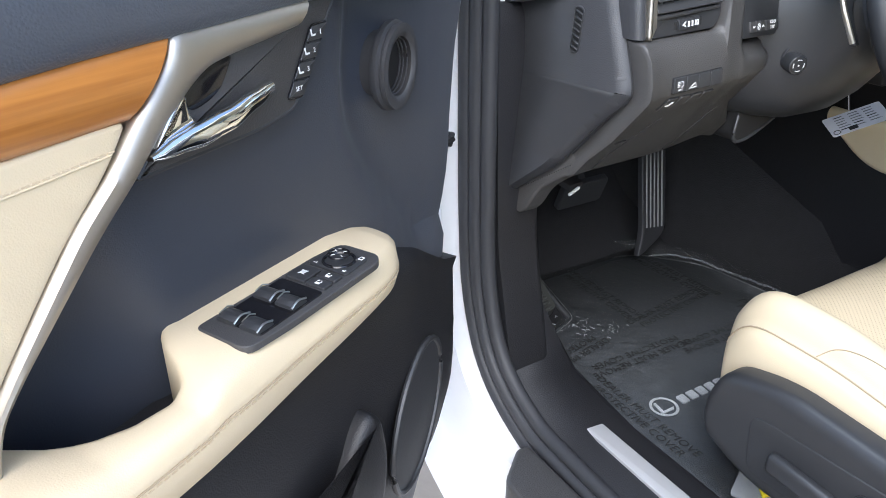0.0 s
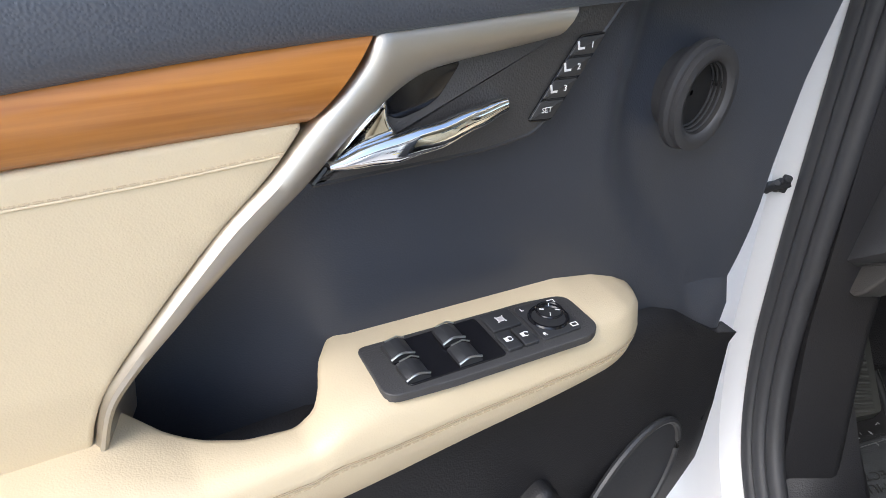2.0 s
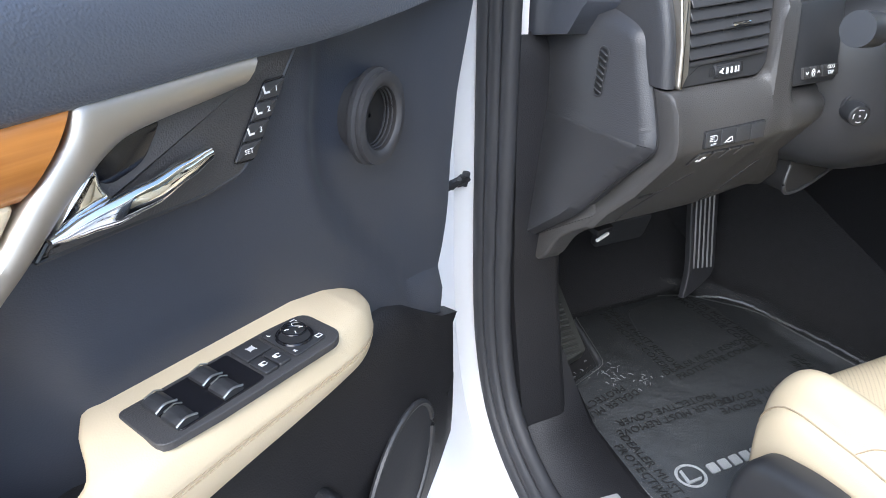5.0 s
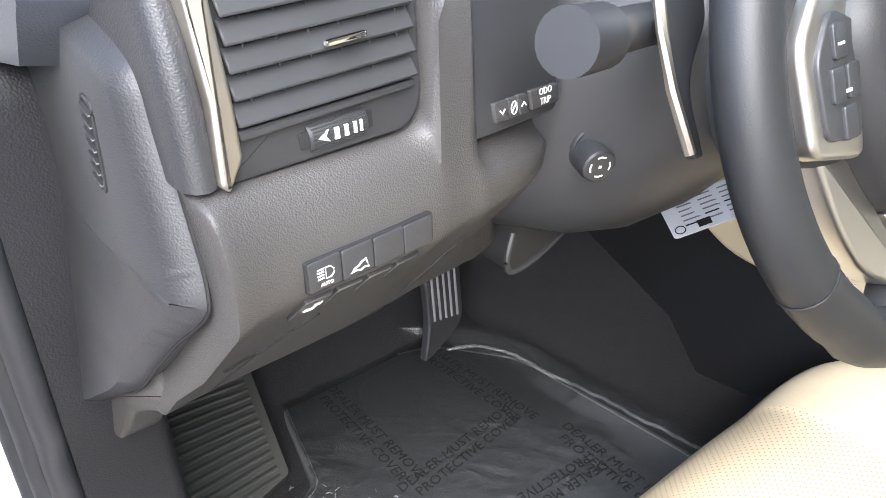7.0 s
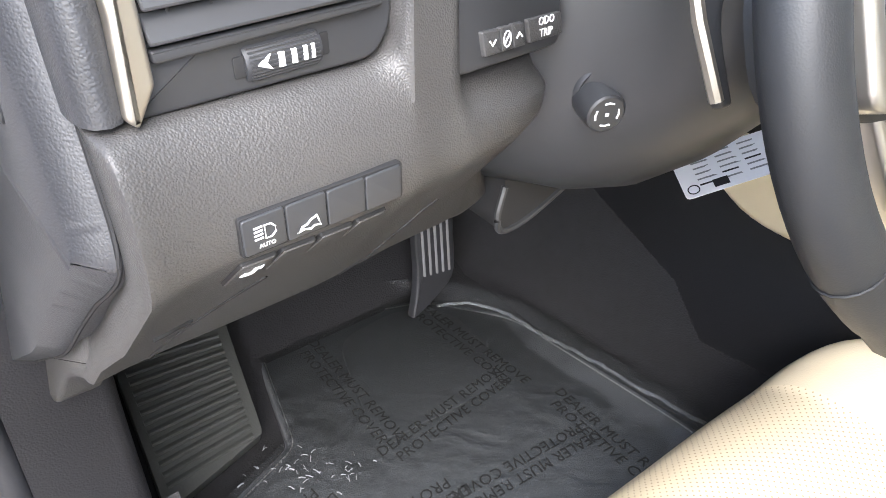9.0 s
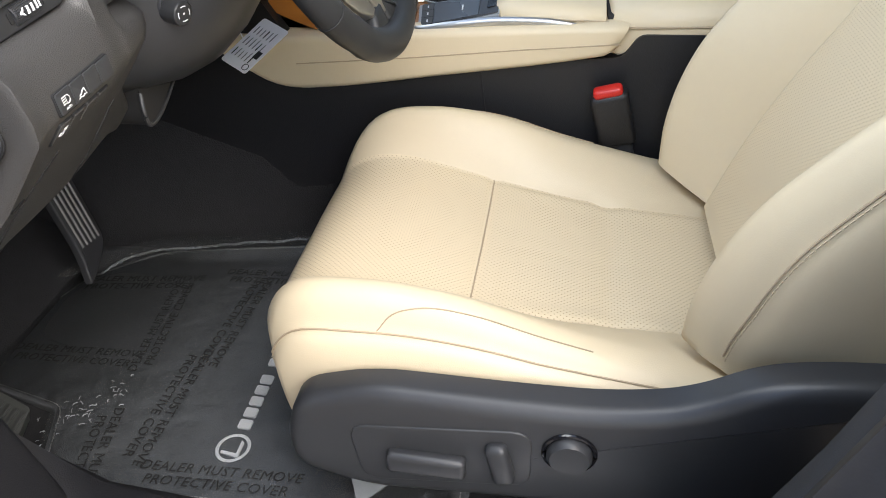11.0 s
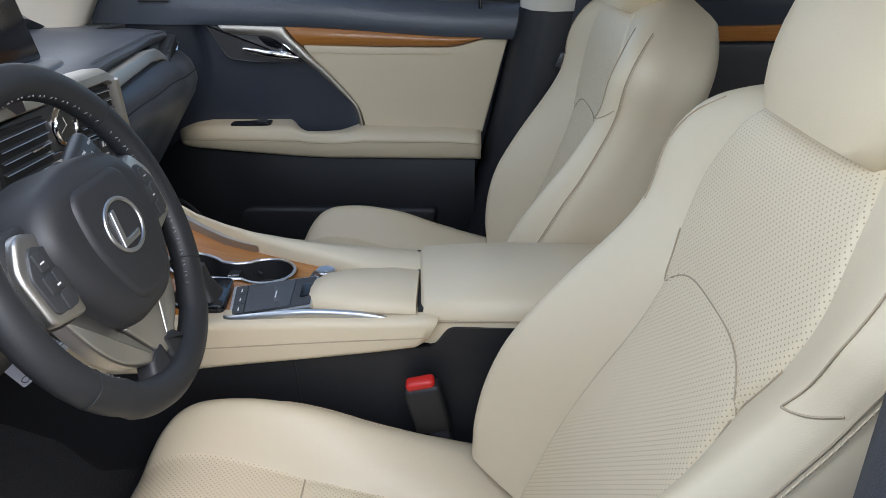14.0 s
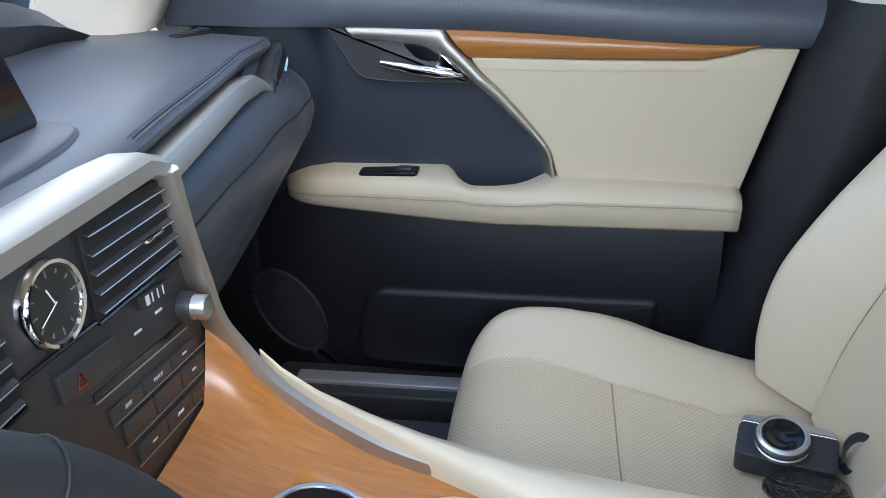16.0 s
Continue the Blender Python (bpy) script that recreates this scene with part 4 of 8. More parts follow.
g = put("air_duct", loft([duct(r, w) for r, w in ((0.028, -0.016), (0.028, 0.002), (0.0365, 0.003), (0.0385, 0.006), (0.0380, 0.010), (0.0345, 0.0115), (0.0345, 0.0135), (0.0365, 0.0150), (0.0360, 0.0185), (0.030, 0.0195), (0.0262, 0.0180), (0.0250, 0.0165))], caps=False), rubber, driver_door, "black rubber duct ring")
# shallow bore; a deep hole's shade is put into its colour
put("duct_bore", loft([duct(r, w) for r, w in ((0.0252, 0.0163), (0.0244, 0.010), (0.0240, 0.0048), (0.0230, 0.0040), (0.002, 0.0040))], caps=False), dark_void, g, "dark ribbed duct bore")
for r, w in ((0.0242, 0.0125), (0.0236, 0.0085), (0.0228, 0.0055)):
    put("duct_lip", tube(duct(r, w), 0.0008, n=6, closed=True), rubber, g)
# door check strap between door and body
strap = thing("door_check_strap", "black greased door check strap at the hinge side", "door check", (-0.835, 0.852, 0.840))
p0, p1 = Vector((-0.828, 0.8525, 0.8495)), Vector((-0.872, 0.838, 0.846))
put("arm", tube([p0, p0.lerp(p1, 0.5) + Vector((0.002, 0, 0.001)), p1], 0.0075, 0.004, 8), dark_void, strap)
for i in range(4):
    put("link", rbox(0.009, 0.007, 0.019 - 0.003 * (i % 2), Matrix.Translation(p0.lerp(p1, 0.05 + 0.16 * i)) @ pose(0, 0, 0, 20 * i, 15, 30 * i), 0.002), rubber, strap)


# ---- seats ----
def ring_surface(section, nu, vs):
    return [[section(j / (nu - 1), v) for j in range(nu)] for v in vs]


def grid_part(name, rings, keep, mat, parent, label="", uvs=None, caps=()):
    """The quads of a grid of points for which keep(u, v) holds, as one part with a map of metres along both ways."""
    bm = bmesh.new()
    uvl = bm.loops.layers.uv.new("UVMap")
    nv, nu = len(rings), len(rings[0])
    vs = {}

    def vert(i, j):
        if (i, j) not in vs:
            vs[i, j] = bm.verts.new(rings[i][j])
        return vs[i, j]
    run_u = [[0.0] * nu for _ in range(nv)]
    for i in range(nv):
        for j in range(1, nu):
            run_u[i][j] = run_u[i][j - 1] + (Vector(rings[i][j]) - Vector(rings[i][j - 1])).length
        mid = run_u[i][nu // 2]
        run_u[i] = [r - mid for r in run_u[i]]
    run_v = [0.0]
    for i in range(1, nv):
        run_v.append(run_v[-1] + (Vector(rings[i][nu // 2]) - Vector(rings[i - 1][nu // 2])).length)
    for i in range(nv - 1):
        for j in range(nu - 1):
            if keep((j + 0.5) / (nu - 1), (i + 0.5) / (nv - 1)):
                idx = ((i, j), (i, j + 1), (i + 1, j + 1), (i + 1, j))
                f = bm.faces.new([vert(*k) for k in idx])
                for lp, (a, b) in zip(f.loops, idx):
                    lp[uvl].uv = (run_u[a][b], run_v[a])
    for c in caps:
        ring = [vert(c, j) for j in range(nu)]
        bm.faces.new(ring)
    return put(name, bm, mat, parent, label, sharp=70)


def groove(x, at, width, depth):
    d = (x - at) / width
    return -depth * math.exp(-d * d)


def arch(x):
    return 0.380 - 0.042 * (x / 0.119) ** 4


def build_seat(cx, yo, cush_len, label, driver, rec=24.0):
    seat = thing("car_seat", label, "car seat", (cx, 0.28 + yo, 0.44), group="front seats")
    y0, y1 = -0.04 + yo, 0.066 + yo + cush_len
    bolz = [(0, 0.605), (0.24, 0.629), (0.36, 0.650), (0.485, 0.674), (0.607, 0.702), (0.722, 0.7165), (0.80, 0.7180), (0.88, 0.716), (1, 0.710)]
    midz = [(0, 0.590), (0.25, 0.606), (0.40, 0.616), (0.62, 0.640), (0.80, 0.664), (1, 0.670)]
    edge = [(0, 0.004), (0.24, 0.006), (0.45, 0.018), (0.62, 0.030), (0.75, 0.036), (1, 0.038)]

    def cush(u, v):
        a = abs(u - 0.5) * 2
        mid, bol, drop = curve_table(midz, v), curve_table(bolz, v), lin_table(edge, v)
        half = curve_table([(0, 0.93), (0.25, 0.99), (0.75, 1.0), (1, 0.96)], v)
        xi = lin_table([(0, 0.116), (0.40, 0.122), (0.62, 0.138), (0.80, 0.150), (1, 0.156)], v)
        x = half * curve_table([(0, 0), (0.40, xi - 0.010), (0.46, xi), (0.54, xi + 0.42 * (0.188 - xi)), (0.66, 0.188), (0.74, 0.212), (0.78, 0.2225), (0.80, 0.2270), (0.84, 0.2380), (0.91, 0.2470), (1, 0.245)], a)
        z = curve_table([(0, mid - 0.006), (0.30, mid - 0.003), (0.40, mid), (0.46, mid + lin_table([(0, 0.0), (0.5, -0.001), (0.9, 0.006)], v)), (0.54, mid + 0.46 * (bol - mid)), (0.66, bol - 0.002), (0.71, bol - 0.001), (0.755, bol - 0.30 * drop), (0.80, bol - drop), (0.84, bol - drop - 0.012), (0.92, 0.585), (1, 0.530)], a)
        if a < 0.47:
            z += groove(v, 0.622, 0.008, 0.0035) + groove(v, 0.39, 0.016, 0.006)
        z += groove(a, 0.80, 0.010, 0.0014)
        endv = max(0.0, (v - 0.78) / 0.22)
        end = max(0.0, 1 - endv ** 3.4) ** 0.5
        z = 0.53 + (z - 0.53) * (0.12 + 0.88 * end)
        y = y0 + (y1 - y0) * v - 0.070 * endv ** 1.4 * a ** 3 - 0.032 * max(0.0, endv - 0.86) / 0.14
        return Vector((cx + math.copysign(x, u - 0.5) * (1 - 0.05 * endv ** 2), y, z))
    vs = list(np.linspace(0, 0.78, 40)) + [0.78 + 0.22 * math.sin(k * math.pi / 2 / 16) for k in range(1, 17)]
    rings = ring_surface(cush, 101, vs)

    def is_mid(u, v):
        return abs(u - 0.5) * 2 < 0.455
    grid_part("cushion", rings, lambda u, v: not is_mid(u, v), leather, seat, "beige leather cushion bolsters", caps=(0,))
    grid_part("cushion_insert", rings, is_mid, leather_holes, seat, "perforated beige leather centre")
    for sg in (-1, 1):
        pts = [cush(0.5 + sg * 0.400, v) + Vector((sg * 0.0008, 0, 0.0012)) for v in list(np.linspace(0.20, 0.80, 50)) + [0.80 + 0.19 * math.sin(k * math.pi / 2 / 12) for k in range(1, 13)]]
        put("cushion_seam", tube(pts, 0.0010, n=6), seam_shadow, seat)
        put("cushion_stitching", stitches([p + Vector((sg * 0.0016, 0, -0.0042)) for p in pts], 0.0062, 0.0045, 0.0008), thread, seat)
        pts = [cush(0.5 + sg * 0.5 * a, v) + Vector((0, 0, 0.0007)) for a, v in ((0.797, 0.735), (0.770, 0.712), (0.752, 0.680), (0.740, 0.640), (0.735, 0.58), (0.735, 0.50), (0.737, 0.42))]
        put("bolster_arc_seam", tube(spline(pts, 6), 0.0007, n=6), seam_shadow, seat)
    pts = [cush(u, 0.622) + Vector((0, 0, 0.0012)) for u in np.linspace(0.5 - 0.228, 0.5 + 0.228, 40)]
    put("cross_seam", tube(pts, 0.0010, n=6), seam_shadow, seat)

    # backrest
    rec = radians(rec)
    base, rd, fd = Vector((cx, 0.075 + yo, 0.62)), Vector((0, -math.sin(rec), math.cos(rec))), Vector((0, math.cos(rec), math.sin(rec)))
    TOP = 0.606
    bolt = [(0, 0.080), (0.05, 0.098), (0.11, 0.108), (0.17, 0.106), (0.25, 0.085), (0.32, 0.061), (0.38, 0.044), (0.42, 0.040), (0.47, 0.045), (0.52, 0.036), (0.555, 0.018), (0.585, -0.010), (0.606, -0.055)]
    dropt = [(0, 0.034), (0.08, 0.040), (0.20, 0.036), (0.30, 0.028), (0.38, 0.020), (0.50, 0.015)]
    midt = [(0, 0.020), (0.15, 0.018), (0.30, 0.008), (0.40, 0.013), (0.50, 0.022), (0.55, 0.018), (0.585, -0.005), (0.606, -0.055)]
    halft = [(0, 0.200), (0.06, 0.213), (0.12, 0.222), (0.20, 0.230), (0.30, 0.237), (0.36, 0.236), (0.42, 0.242), (0.46, 0.254), (0.49, 0.256), (0.52, 0.248), (0.545, 0.228), (0.57, 0.192), (0.59, 0.150), (0.606, 0.095)]
    inst = [(0, 0.112), (0.09, 0.128), (0.20, 0.128), (0.338, 0.119), (0.396, 0.142), (0.45, 0.152), (0.50, 0.142), (0.545, 0.122), (0.606, 0.06)]

    def back_xd(a, h):
        """How far out and how far forward the backrest's face lies; a runs from its middle over the bolster to its rear."""
        half, bo, mi, xi = curve_table(halft, h), curve_table(bolt, h), curve_table(midt, h), curve_table(inst, h)
        xi = min(xi, half * 0.72)
        drop = lin_table(dropt, h)
        crown = lin_table([(0, 0.84), (0.20, 0.84), (0.36, 0.86)], h)
        deep = lin_table([(0, 0.004), (0.33, 0.004), (0.42, 0.0012)], h)
        x = curve_table([(0, 0), (0.40, xi * 0.93), (0.46, xi), (0.53, xi + 0.40 * (crown * half - xi)), (0.64, crown * half), (0.72, (0.4 * crown + 0.6) * half), (0.78, half), (0.84, half * 1.045), (0.90, half * 1.05), (0.95, half * 1.0), (1, half * 0.3)], a)
        d = curve_table([(0, mi), (0.40, mi + 0.001), (0.46, mi - deep), (0.53, mi + 0.42 * (bo - mi)), (0.64, bo), (0.72, bo - drop * 0.32), (0.78, bo - drop), (0.84, bo - drop - 0.028), (0.90, min(-0.03, bo - 0.08)), (0.95, min(-0.095, bo - 0.09)), (1, min(-0.115, bo - 0.10))], a)
        if a < 0.46 and h < 0.40:
            d += groove(h, arch(min(x, 0.119)), 0.005, 0.0035)
        return x, d + groove(a, 0.78, 0.009, 0.0012)

    def back(u, v):
        h = TOP * v
        x, d = back_xd(abs(u - 0.5) * 2, h)
        if v > 0.93:
            d = max(d, -0.06 - 0.06 * (1 - v) / 0.07)
        return base + Vector((math.copysign(x, u - 0.5), 0, 0)) + rd * h + fd * d

    def on_back(x, h, lift=0.0009):
        """The face's place at that distance from the middle and height."""
        lo, hi = 0.0, 0.80
        for _ in range(24):
            m = (lo + hi) / 2
            lo, hi = (m, hi) if back_xd(m, h)[0] < abs(x) else (lo, m)
        return base + Vector((x, 0, 0)) + rd * h + fd * (back_xd(lo, h)[1] + lift)
    vs = np.linspace(0, 1, 72)
    rings = ring_surface(back, 111, vs)

    def is_mid(u, v):
        return abs(u - 0.5) * 2 < 0.455 and 0.03 < v < 0.945
    grid_part("backrest", rings, lambda u, v: not is_mid(u, v), leather, seat, "beige leather backrest with side bolsters", caps=(0, len(rings) - 1))
    grid_part("backrest_insert", rings, is_mid, leather_holes, seat, "perforated beige leather back panel")
    for sg in (-1, 1):
        pts = [back(0.5 + sg * 0.390, v) + fd * 0.0010 for v in np.linspace(0.03, 0.90, 60)]
        put("bolster_seam", tube(pts, 0.0011, n=6), seam_shadow, seat)
        put("bolster_stitching", stitches([p + Vector((sg * 0.0042, 0, 0)) - fd * 0.0016 for p in pts], 0.0065, 0.0048, 0.0009), thread, seat)
        for row in ([(0.1190, 0.338), (0.124, 0.352), (0.133, 0.374), (0.144, 0.400)], [(0.205, 0.400), (0.214, 0.424), (0.222, 0.455), (0.224, 0.485), (0.214, 0.515), (0.190, 0.543)], [(0.205, 0.400), (0.216, 0.404), (0.228, 0.412), (0.240, 0.425)]):
            put("back_seam", tube(spline([on_back(sg * x, h) for x, h in row], 6), 0.0009, n=6), seam_shadow, seat)
    for sg in (-1, 1):
        put("insert_seam", tube([back(0.5 + sg * 0.2285, v) + fd * 0.0012 for v in np.linspace(0.08, 0.55, 40)], 0.0008, n=6), seam_shadow, seat)
    pts = [on_back(x, arch(x), 0.0022) for x in np.linspace(-0.119, 0.119, 60)]
    put("back_cross_seam", tube(pts, 0.0008, n=6), seam_shadow, seat)

    # headrest on two posts
    rings = []
    hb = base + rd * 0.556 + fd * 0.004
    for k in range(11):
        f = k / 10
        h, grow = 0.19 * f, math.sin(math.pi * (0.12 + 0.76 * f)) ** 0.35
        w, t = 0.142 * grow, 0.055 * grow
        rings.append([hb + rd * h + Vector((math.copysign(abs(math.cos(q)) ** 0.55, math.cos(q)) * w, 0, 0)) + fd * (math.copysign(abs(math.sin(q)) ** 0.7, math.sin(q)) * t) for q in (2 * math.pi * j / 28 for j in range(28))])
    put("headrest", loft(rings), leather, seat, "beige leather headrest", sharp=60)
    for sg in (-1, 1):
        put("headrest_post", tube([hb + rd * -0.06 + Vector((sg * 0.055, 0, 0)), hb + rd * 0.04 + Vector((sg * 0.055, 0, 0))], 0.006), chrome, seat)
    # black side shields and base
    for sg in (-1, 1):
        if driver and sg < 0:
            prof = [(0.533, 0.585, 0.03), (0.514, 0.636, 0.03), (0.44, 0.656, 0.06), (0.30, 0.648, 0.05), (0.22, 0.646, 0.05), (0.15, 0.656, 0.05), (0.09, 0.692, 0.03), (0.03, 0.699, 0.03), (-0.05, 0.700), (-0.05, 0.60), (0.05, 0.545), (0.16, 0.515, 0.03), (0.46, 0.512, 0.05), (0.53, 0.54, 0.04)]
        else:
            prof = [(0.52, 0.57, 0.03), (0.50, 0.60, 0.03), (0.26, 0.605), (0.05, 0.60), (-0.05, 0.60), (-0.05, 0.53), (0.46, 0.52, 0.04)]
        prof = [(p[0] + yo, *p[1:]) for p in prof]
        sh = put("side_shield", slab(rounded(prof, 0.02, 6), cx + sg * 0.247, cx + sg * 0.282, side, 0.016, 4), smooth_black, seat, "black plastic side shield")
        if driver and sg < 0:
            X = cx - 0.282
            put("control_recess", slab(rounded([(0.463, 0.612), (0.286, 0.621), (0.288, 0.545), (0.455, 0.535)], 0.02), X + 0.002, X - 0.002, side, 0.0015), smooth_black, sh)
            put("seat_switch", rbox(0.016, 0.078, 0.026, pose(X - 0.006, 0.388, 0.571, 3, 0, 0), 0.006, 3), smooth_black, sh, "long seat slide switch")
            put("recline_switch", rbox(0.016, 0.022, 0.052, pose(X - 0.006, 0.316, 0.580, -10, 0, 0), 0.007, 3), smooth_black, sh, "upright recline switch")
            put("lumbar_knob", lathe([(0.021, 0), (0.021, 0.008), (0.018, 0.012), (0.012, 0.0125)], axes((X + 0.001, 0.252, 0.597), (0, 1, 0), (0, 0, -1)), 28), smooth_black, sh, "round lumbar switch")
            put("lumbar_ring", tube(ring_path((X - 0.001, 0.252, 0.597), (0, 1, 0), (0, 0, 1), 0.0235), 0.0025, n=8, closed=True), gloss_black, sh)
    put("seat_base", rbox(0.40, 0.44, 0.09, pose(cx, 0.29 + yo, 0.535), 0.015), carpet, seat)
    for sg in (-1, 1):
        put("rail", rbox(0.04, 0.50, 0.045, pose(cx + sg * 0.18, 0.27 + yo, 0.4675), 0.006), hard_black, seat)
    return seat


driver_seat = build_seat(-0.385, 0.0, 0.545, "beige leather driver's seat with perforated centre and black side shield", True)
passenger_seat = build_seat(0.345, -0.052, 0.522, "beige leather passenger seat with perforated centre", False, 15.5)

# seat-belt buckle beside the driver's seat
buckle = thing("seat_belt_buckle", "black seat-belt buckle with a red release button", "seat belt buckle", (-0.15, 0.19, 0.60))
mb = axes((-0.160, 0.216, 0.722), (0, -0.97, 0.22), (-0.15, 0.36, 0.92))
put("body", rbox(0.052, 0.085, 0.026, mb @ pose(0, -0.035, 0), 0.008, 3), shaded_black, buckle)
put("stalk", rbox(0.030, 0.10, 0.014, mb @ pose(0.004, -0.11, 0), 0.006, 2), rubber, buckle)
put("release_button", rbox(0.040, 0.014, 0.020, mb @ pose(0, 0.010, 0.001), 0.006, 3), red_plastic, buckle, "red release button")


# ---- dashboard ----
dash = thing("dashboard", "black stitched dashboard with silver vents and trim", "dashboard", (0, 1.0, 0.85))


def dash_front(x):
    return lin_table([(-0.76, 0.735), (-0.70, 0.69), (-0.6, 0.685), (-0.12, 0.70), (0.115, 0.705), (0.34, 0.740), (0.55, 0.772), (0.66, 0.792), (0.70, 0.83)], x)


def dash_top(x):
    return lerp_table([(-0.76, 1.075), (-0.55, 1.095), (-0.15, 1.106), (0.12, 1.102), (0.45, 1.092), (0.66, 1.076), (0.70, 1.066)], x)


rings = []
for x in np.linspace(-0.76, 0.70, 50):
    yf, zf = dash_front(x), dash_top(x)
    rings.append([Vector((x, y, z)) for y, z in [(yf + 0.03, zf - 0.045), (yf + 0.008, zf - 0.016), (yf + 0.001, zf - 0.010), (yf, zf - 0.005), (yf + 0.005, zf), (yf + 0.05, zf + 0.003), (0.95, zf + 0.010), (1.10, zf + 0.010), (1.30, zf - 0.01), (1.30, zf - 0.06), (yf + 0.10, zf - 0.06)]])
top_pad = put("top_pad", loft(rings), soft_black, dash, "black padded dash top", sharp=50)
hem = [Vector((x, dash_front(x) + 0.012, dash_top(x) + 0.0018)) for x in np.linspace(0.118, 0.675, 40)]
put("top_seam", tube([p + Vector((0, -0.004, -0.0012)) for p in hem], 0.0006, n=6), dark_void, top_pad)
put("top_stitching", stitches(hem, 0.0050, 0.0036, 0.0006), dark_thread, top_pad)
put("top_stitching", stitches([p + Vector((0, -0.008, -0.0014)) for p in hem], 0.0050, 0.0036, 0.0006), dark_thread, top_pad)
# instrument hood and the small defroster outlet
rings = []
for x in np.linspace(-0.60, -0.16, 24):
    k = math.sin(math.pi * (x + 0.60) / 0.44) ** 0.5
    rings.append([Vector((x, y, z)) for y, z in [(0.70, 1.09), (0.67 - 0.02 * k, 1.10 + 0.075 * k), (0.69 - 0.02 * k, 1.105 + 0.085 * k), (0.80, 1.105 + 0.075 * k), (0.95, 1.10)]])
hood = put("instrument_hood", loft(rings), soft_black, dash, "black padded instrument hood", sharp=60)
put("instrument_panel", slab(rounded([(-0.56, 1.00), (-0.21, 1.00), (-0.22, 1.14), (-0.55, 1.14)], 0.03), 0.72, 0.705, front, 0.003), gloss_black, dash, "gloss black instrument cluster")
outlet = put("defroster_outlet", slab(rounded([(0.60, 0.905), (0.668, 0.885), (0.672, 0.905), (0.61, 0.925)], 0.006), 1.075, 1.0885, flat, 0.001), dark_void, dash, "small dark defroster outlet")
for i in range(4):
    put("slat", rbox(0.002, 0.016, 0.003, pose(0.617 + i * 0.013, 0.909 - i * 0.005, 1.0895, 0, 20, -15), 0.0006, 1), smooth_black, outlet)
# far pad ahead of the screen, and the screen on its mound


def rise(x):
    return lin_table([(-0.3, 2.0), (0.30, 1.9), (0.48, 1.15), (0.55, 0.5)], x)


put("rear_pad", loft([[Vector((x, y, z)) for y, z in [(1.02, dash_top(x) + 0.005), (1.00, dash_top(x) + 0.03 * rise(x)), (1.03, dash_top(x) + 0.05 * rise(x)), (1.25, dash_top(x) + 0.05 * rise(x)), (1.28, dash_top(x))]] for x in np.linspace(-0.30, 0.55, 18)]), soft_black, dash, sharp=60)
rings = []
for k, h in ((1.0, 0.0), (0.985, 0.004), (0.95, 0.007), (0.6, 0.009), (0.1, 0.009)):
    rings.append([Vector((-0.03 + 0.175 * k * math.copysign(abs(math.cos(a)) ** 0.6, math.cos(a)), 0.800 + 0.060 * k * math.copysign(abs(math.sin(a)) ** 0.7, math.sin(a)), 1.1025 + h)) for a in (2 * math.pi * j / 48 for j in range(48))])
put("screen_mound", loft(rings), soft_black, dash, "black padded mound under the screen", sharp=60)
ms = pose(-0.040, 0.797, 1.109, 82, 0, 0)
screen = put("display_screen", slab(rounded([(-0.165, 0), (0.165, 0), (0.145, 0.112), (-0.145, 0.112)], 0.008), -0.008, 0.006, lambda a, b, c: ms @ Vector((a, b, c)), 0.003), gloss_black, dash, "gloss black display screen")
# passenger body: a soft leather roll below the vent line, then the glove box
rings = []
for x in np.linspace(0.105, 0.705, 34):
    yf = lerp_table([(0.10, 0.697), (0.30, 0.708), (0.50, 0.722), (0.62, 0.734), (0.67, 0.755), (0.705, 0.80)], x)
    zf = lerp_table([(0.10, 1.052), (0.40, 1.050), (0.62, 1.040), (0.705, 1.03)], x)
    rings.append([Vector((x, y, z)) for y, z in [(yf + 0.06, zf + 0.030), (yf + 0.050, zf + 0.010), (yf + 0.020, zf - 0.004), (yf + 0.004, zf - 0.020), (yf - 0.002, zf - 0.036), (yf - 0.0012, zf - 0.040), (yf - 0.004, zf - 0.044), (yf - 0.005, zf - 0.060), (yf + 0.004, zf - 0.088), (yf + 0.05, zf - 0.16), (yf + 0.10, zf - 0.24), (yf + 0.17, zf - 0.345), (yf + 0.28, zf - 0.37), (yf + 0.40, zf - 0.30), (yf + 0.40, zf + 0.02)]])
glove = put("glove_box", loft(rings), soft_black, dash, "black leather glove box roll", sharp=60)
line = [Vector((x, lerp_table([(0.10, 0.697), (0.30, 0.708), (0.50, 0.722), (0.62, 0.734), (0.67, 0.755), (0.705, 0.80)], x) - 0.0022, lerp_table([(0.10, 1.052), (0.40, 1.050), (0.62, 1.040), (0.705, 1.03)], x) - 0.041)) for x in np.linspace(0.11, 0.68, 40)]
put("roll_seam", tube(line, 0.0011, n=6), dark_void, glove)
put("roll_stitching", stitches([p + Vector((0, 0.002, 0.0065)) for p in line], 0.005, 0.0036, 0.0006), dark_thread, glove)
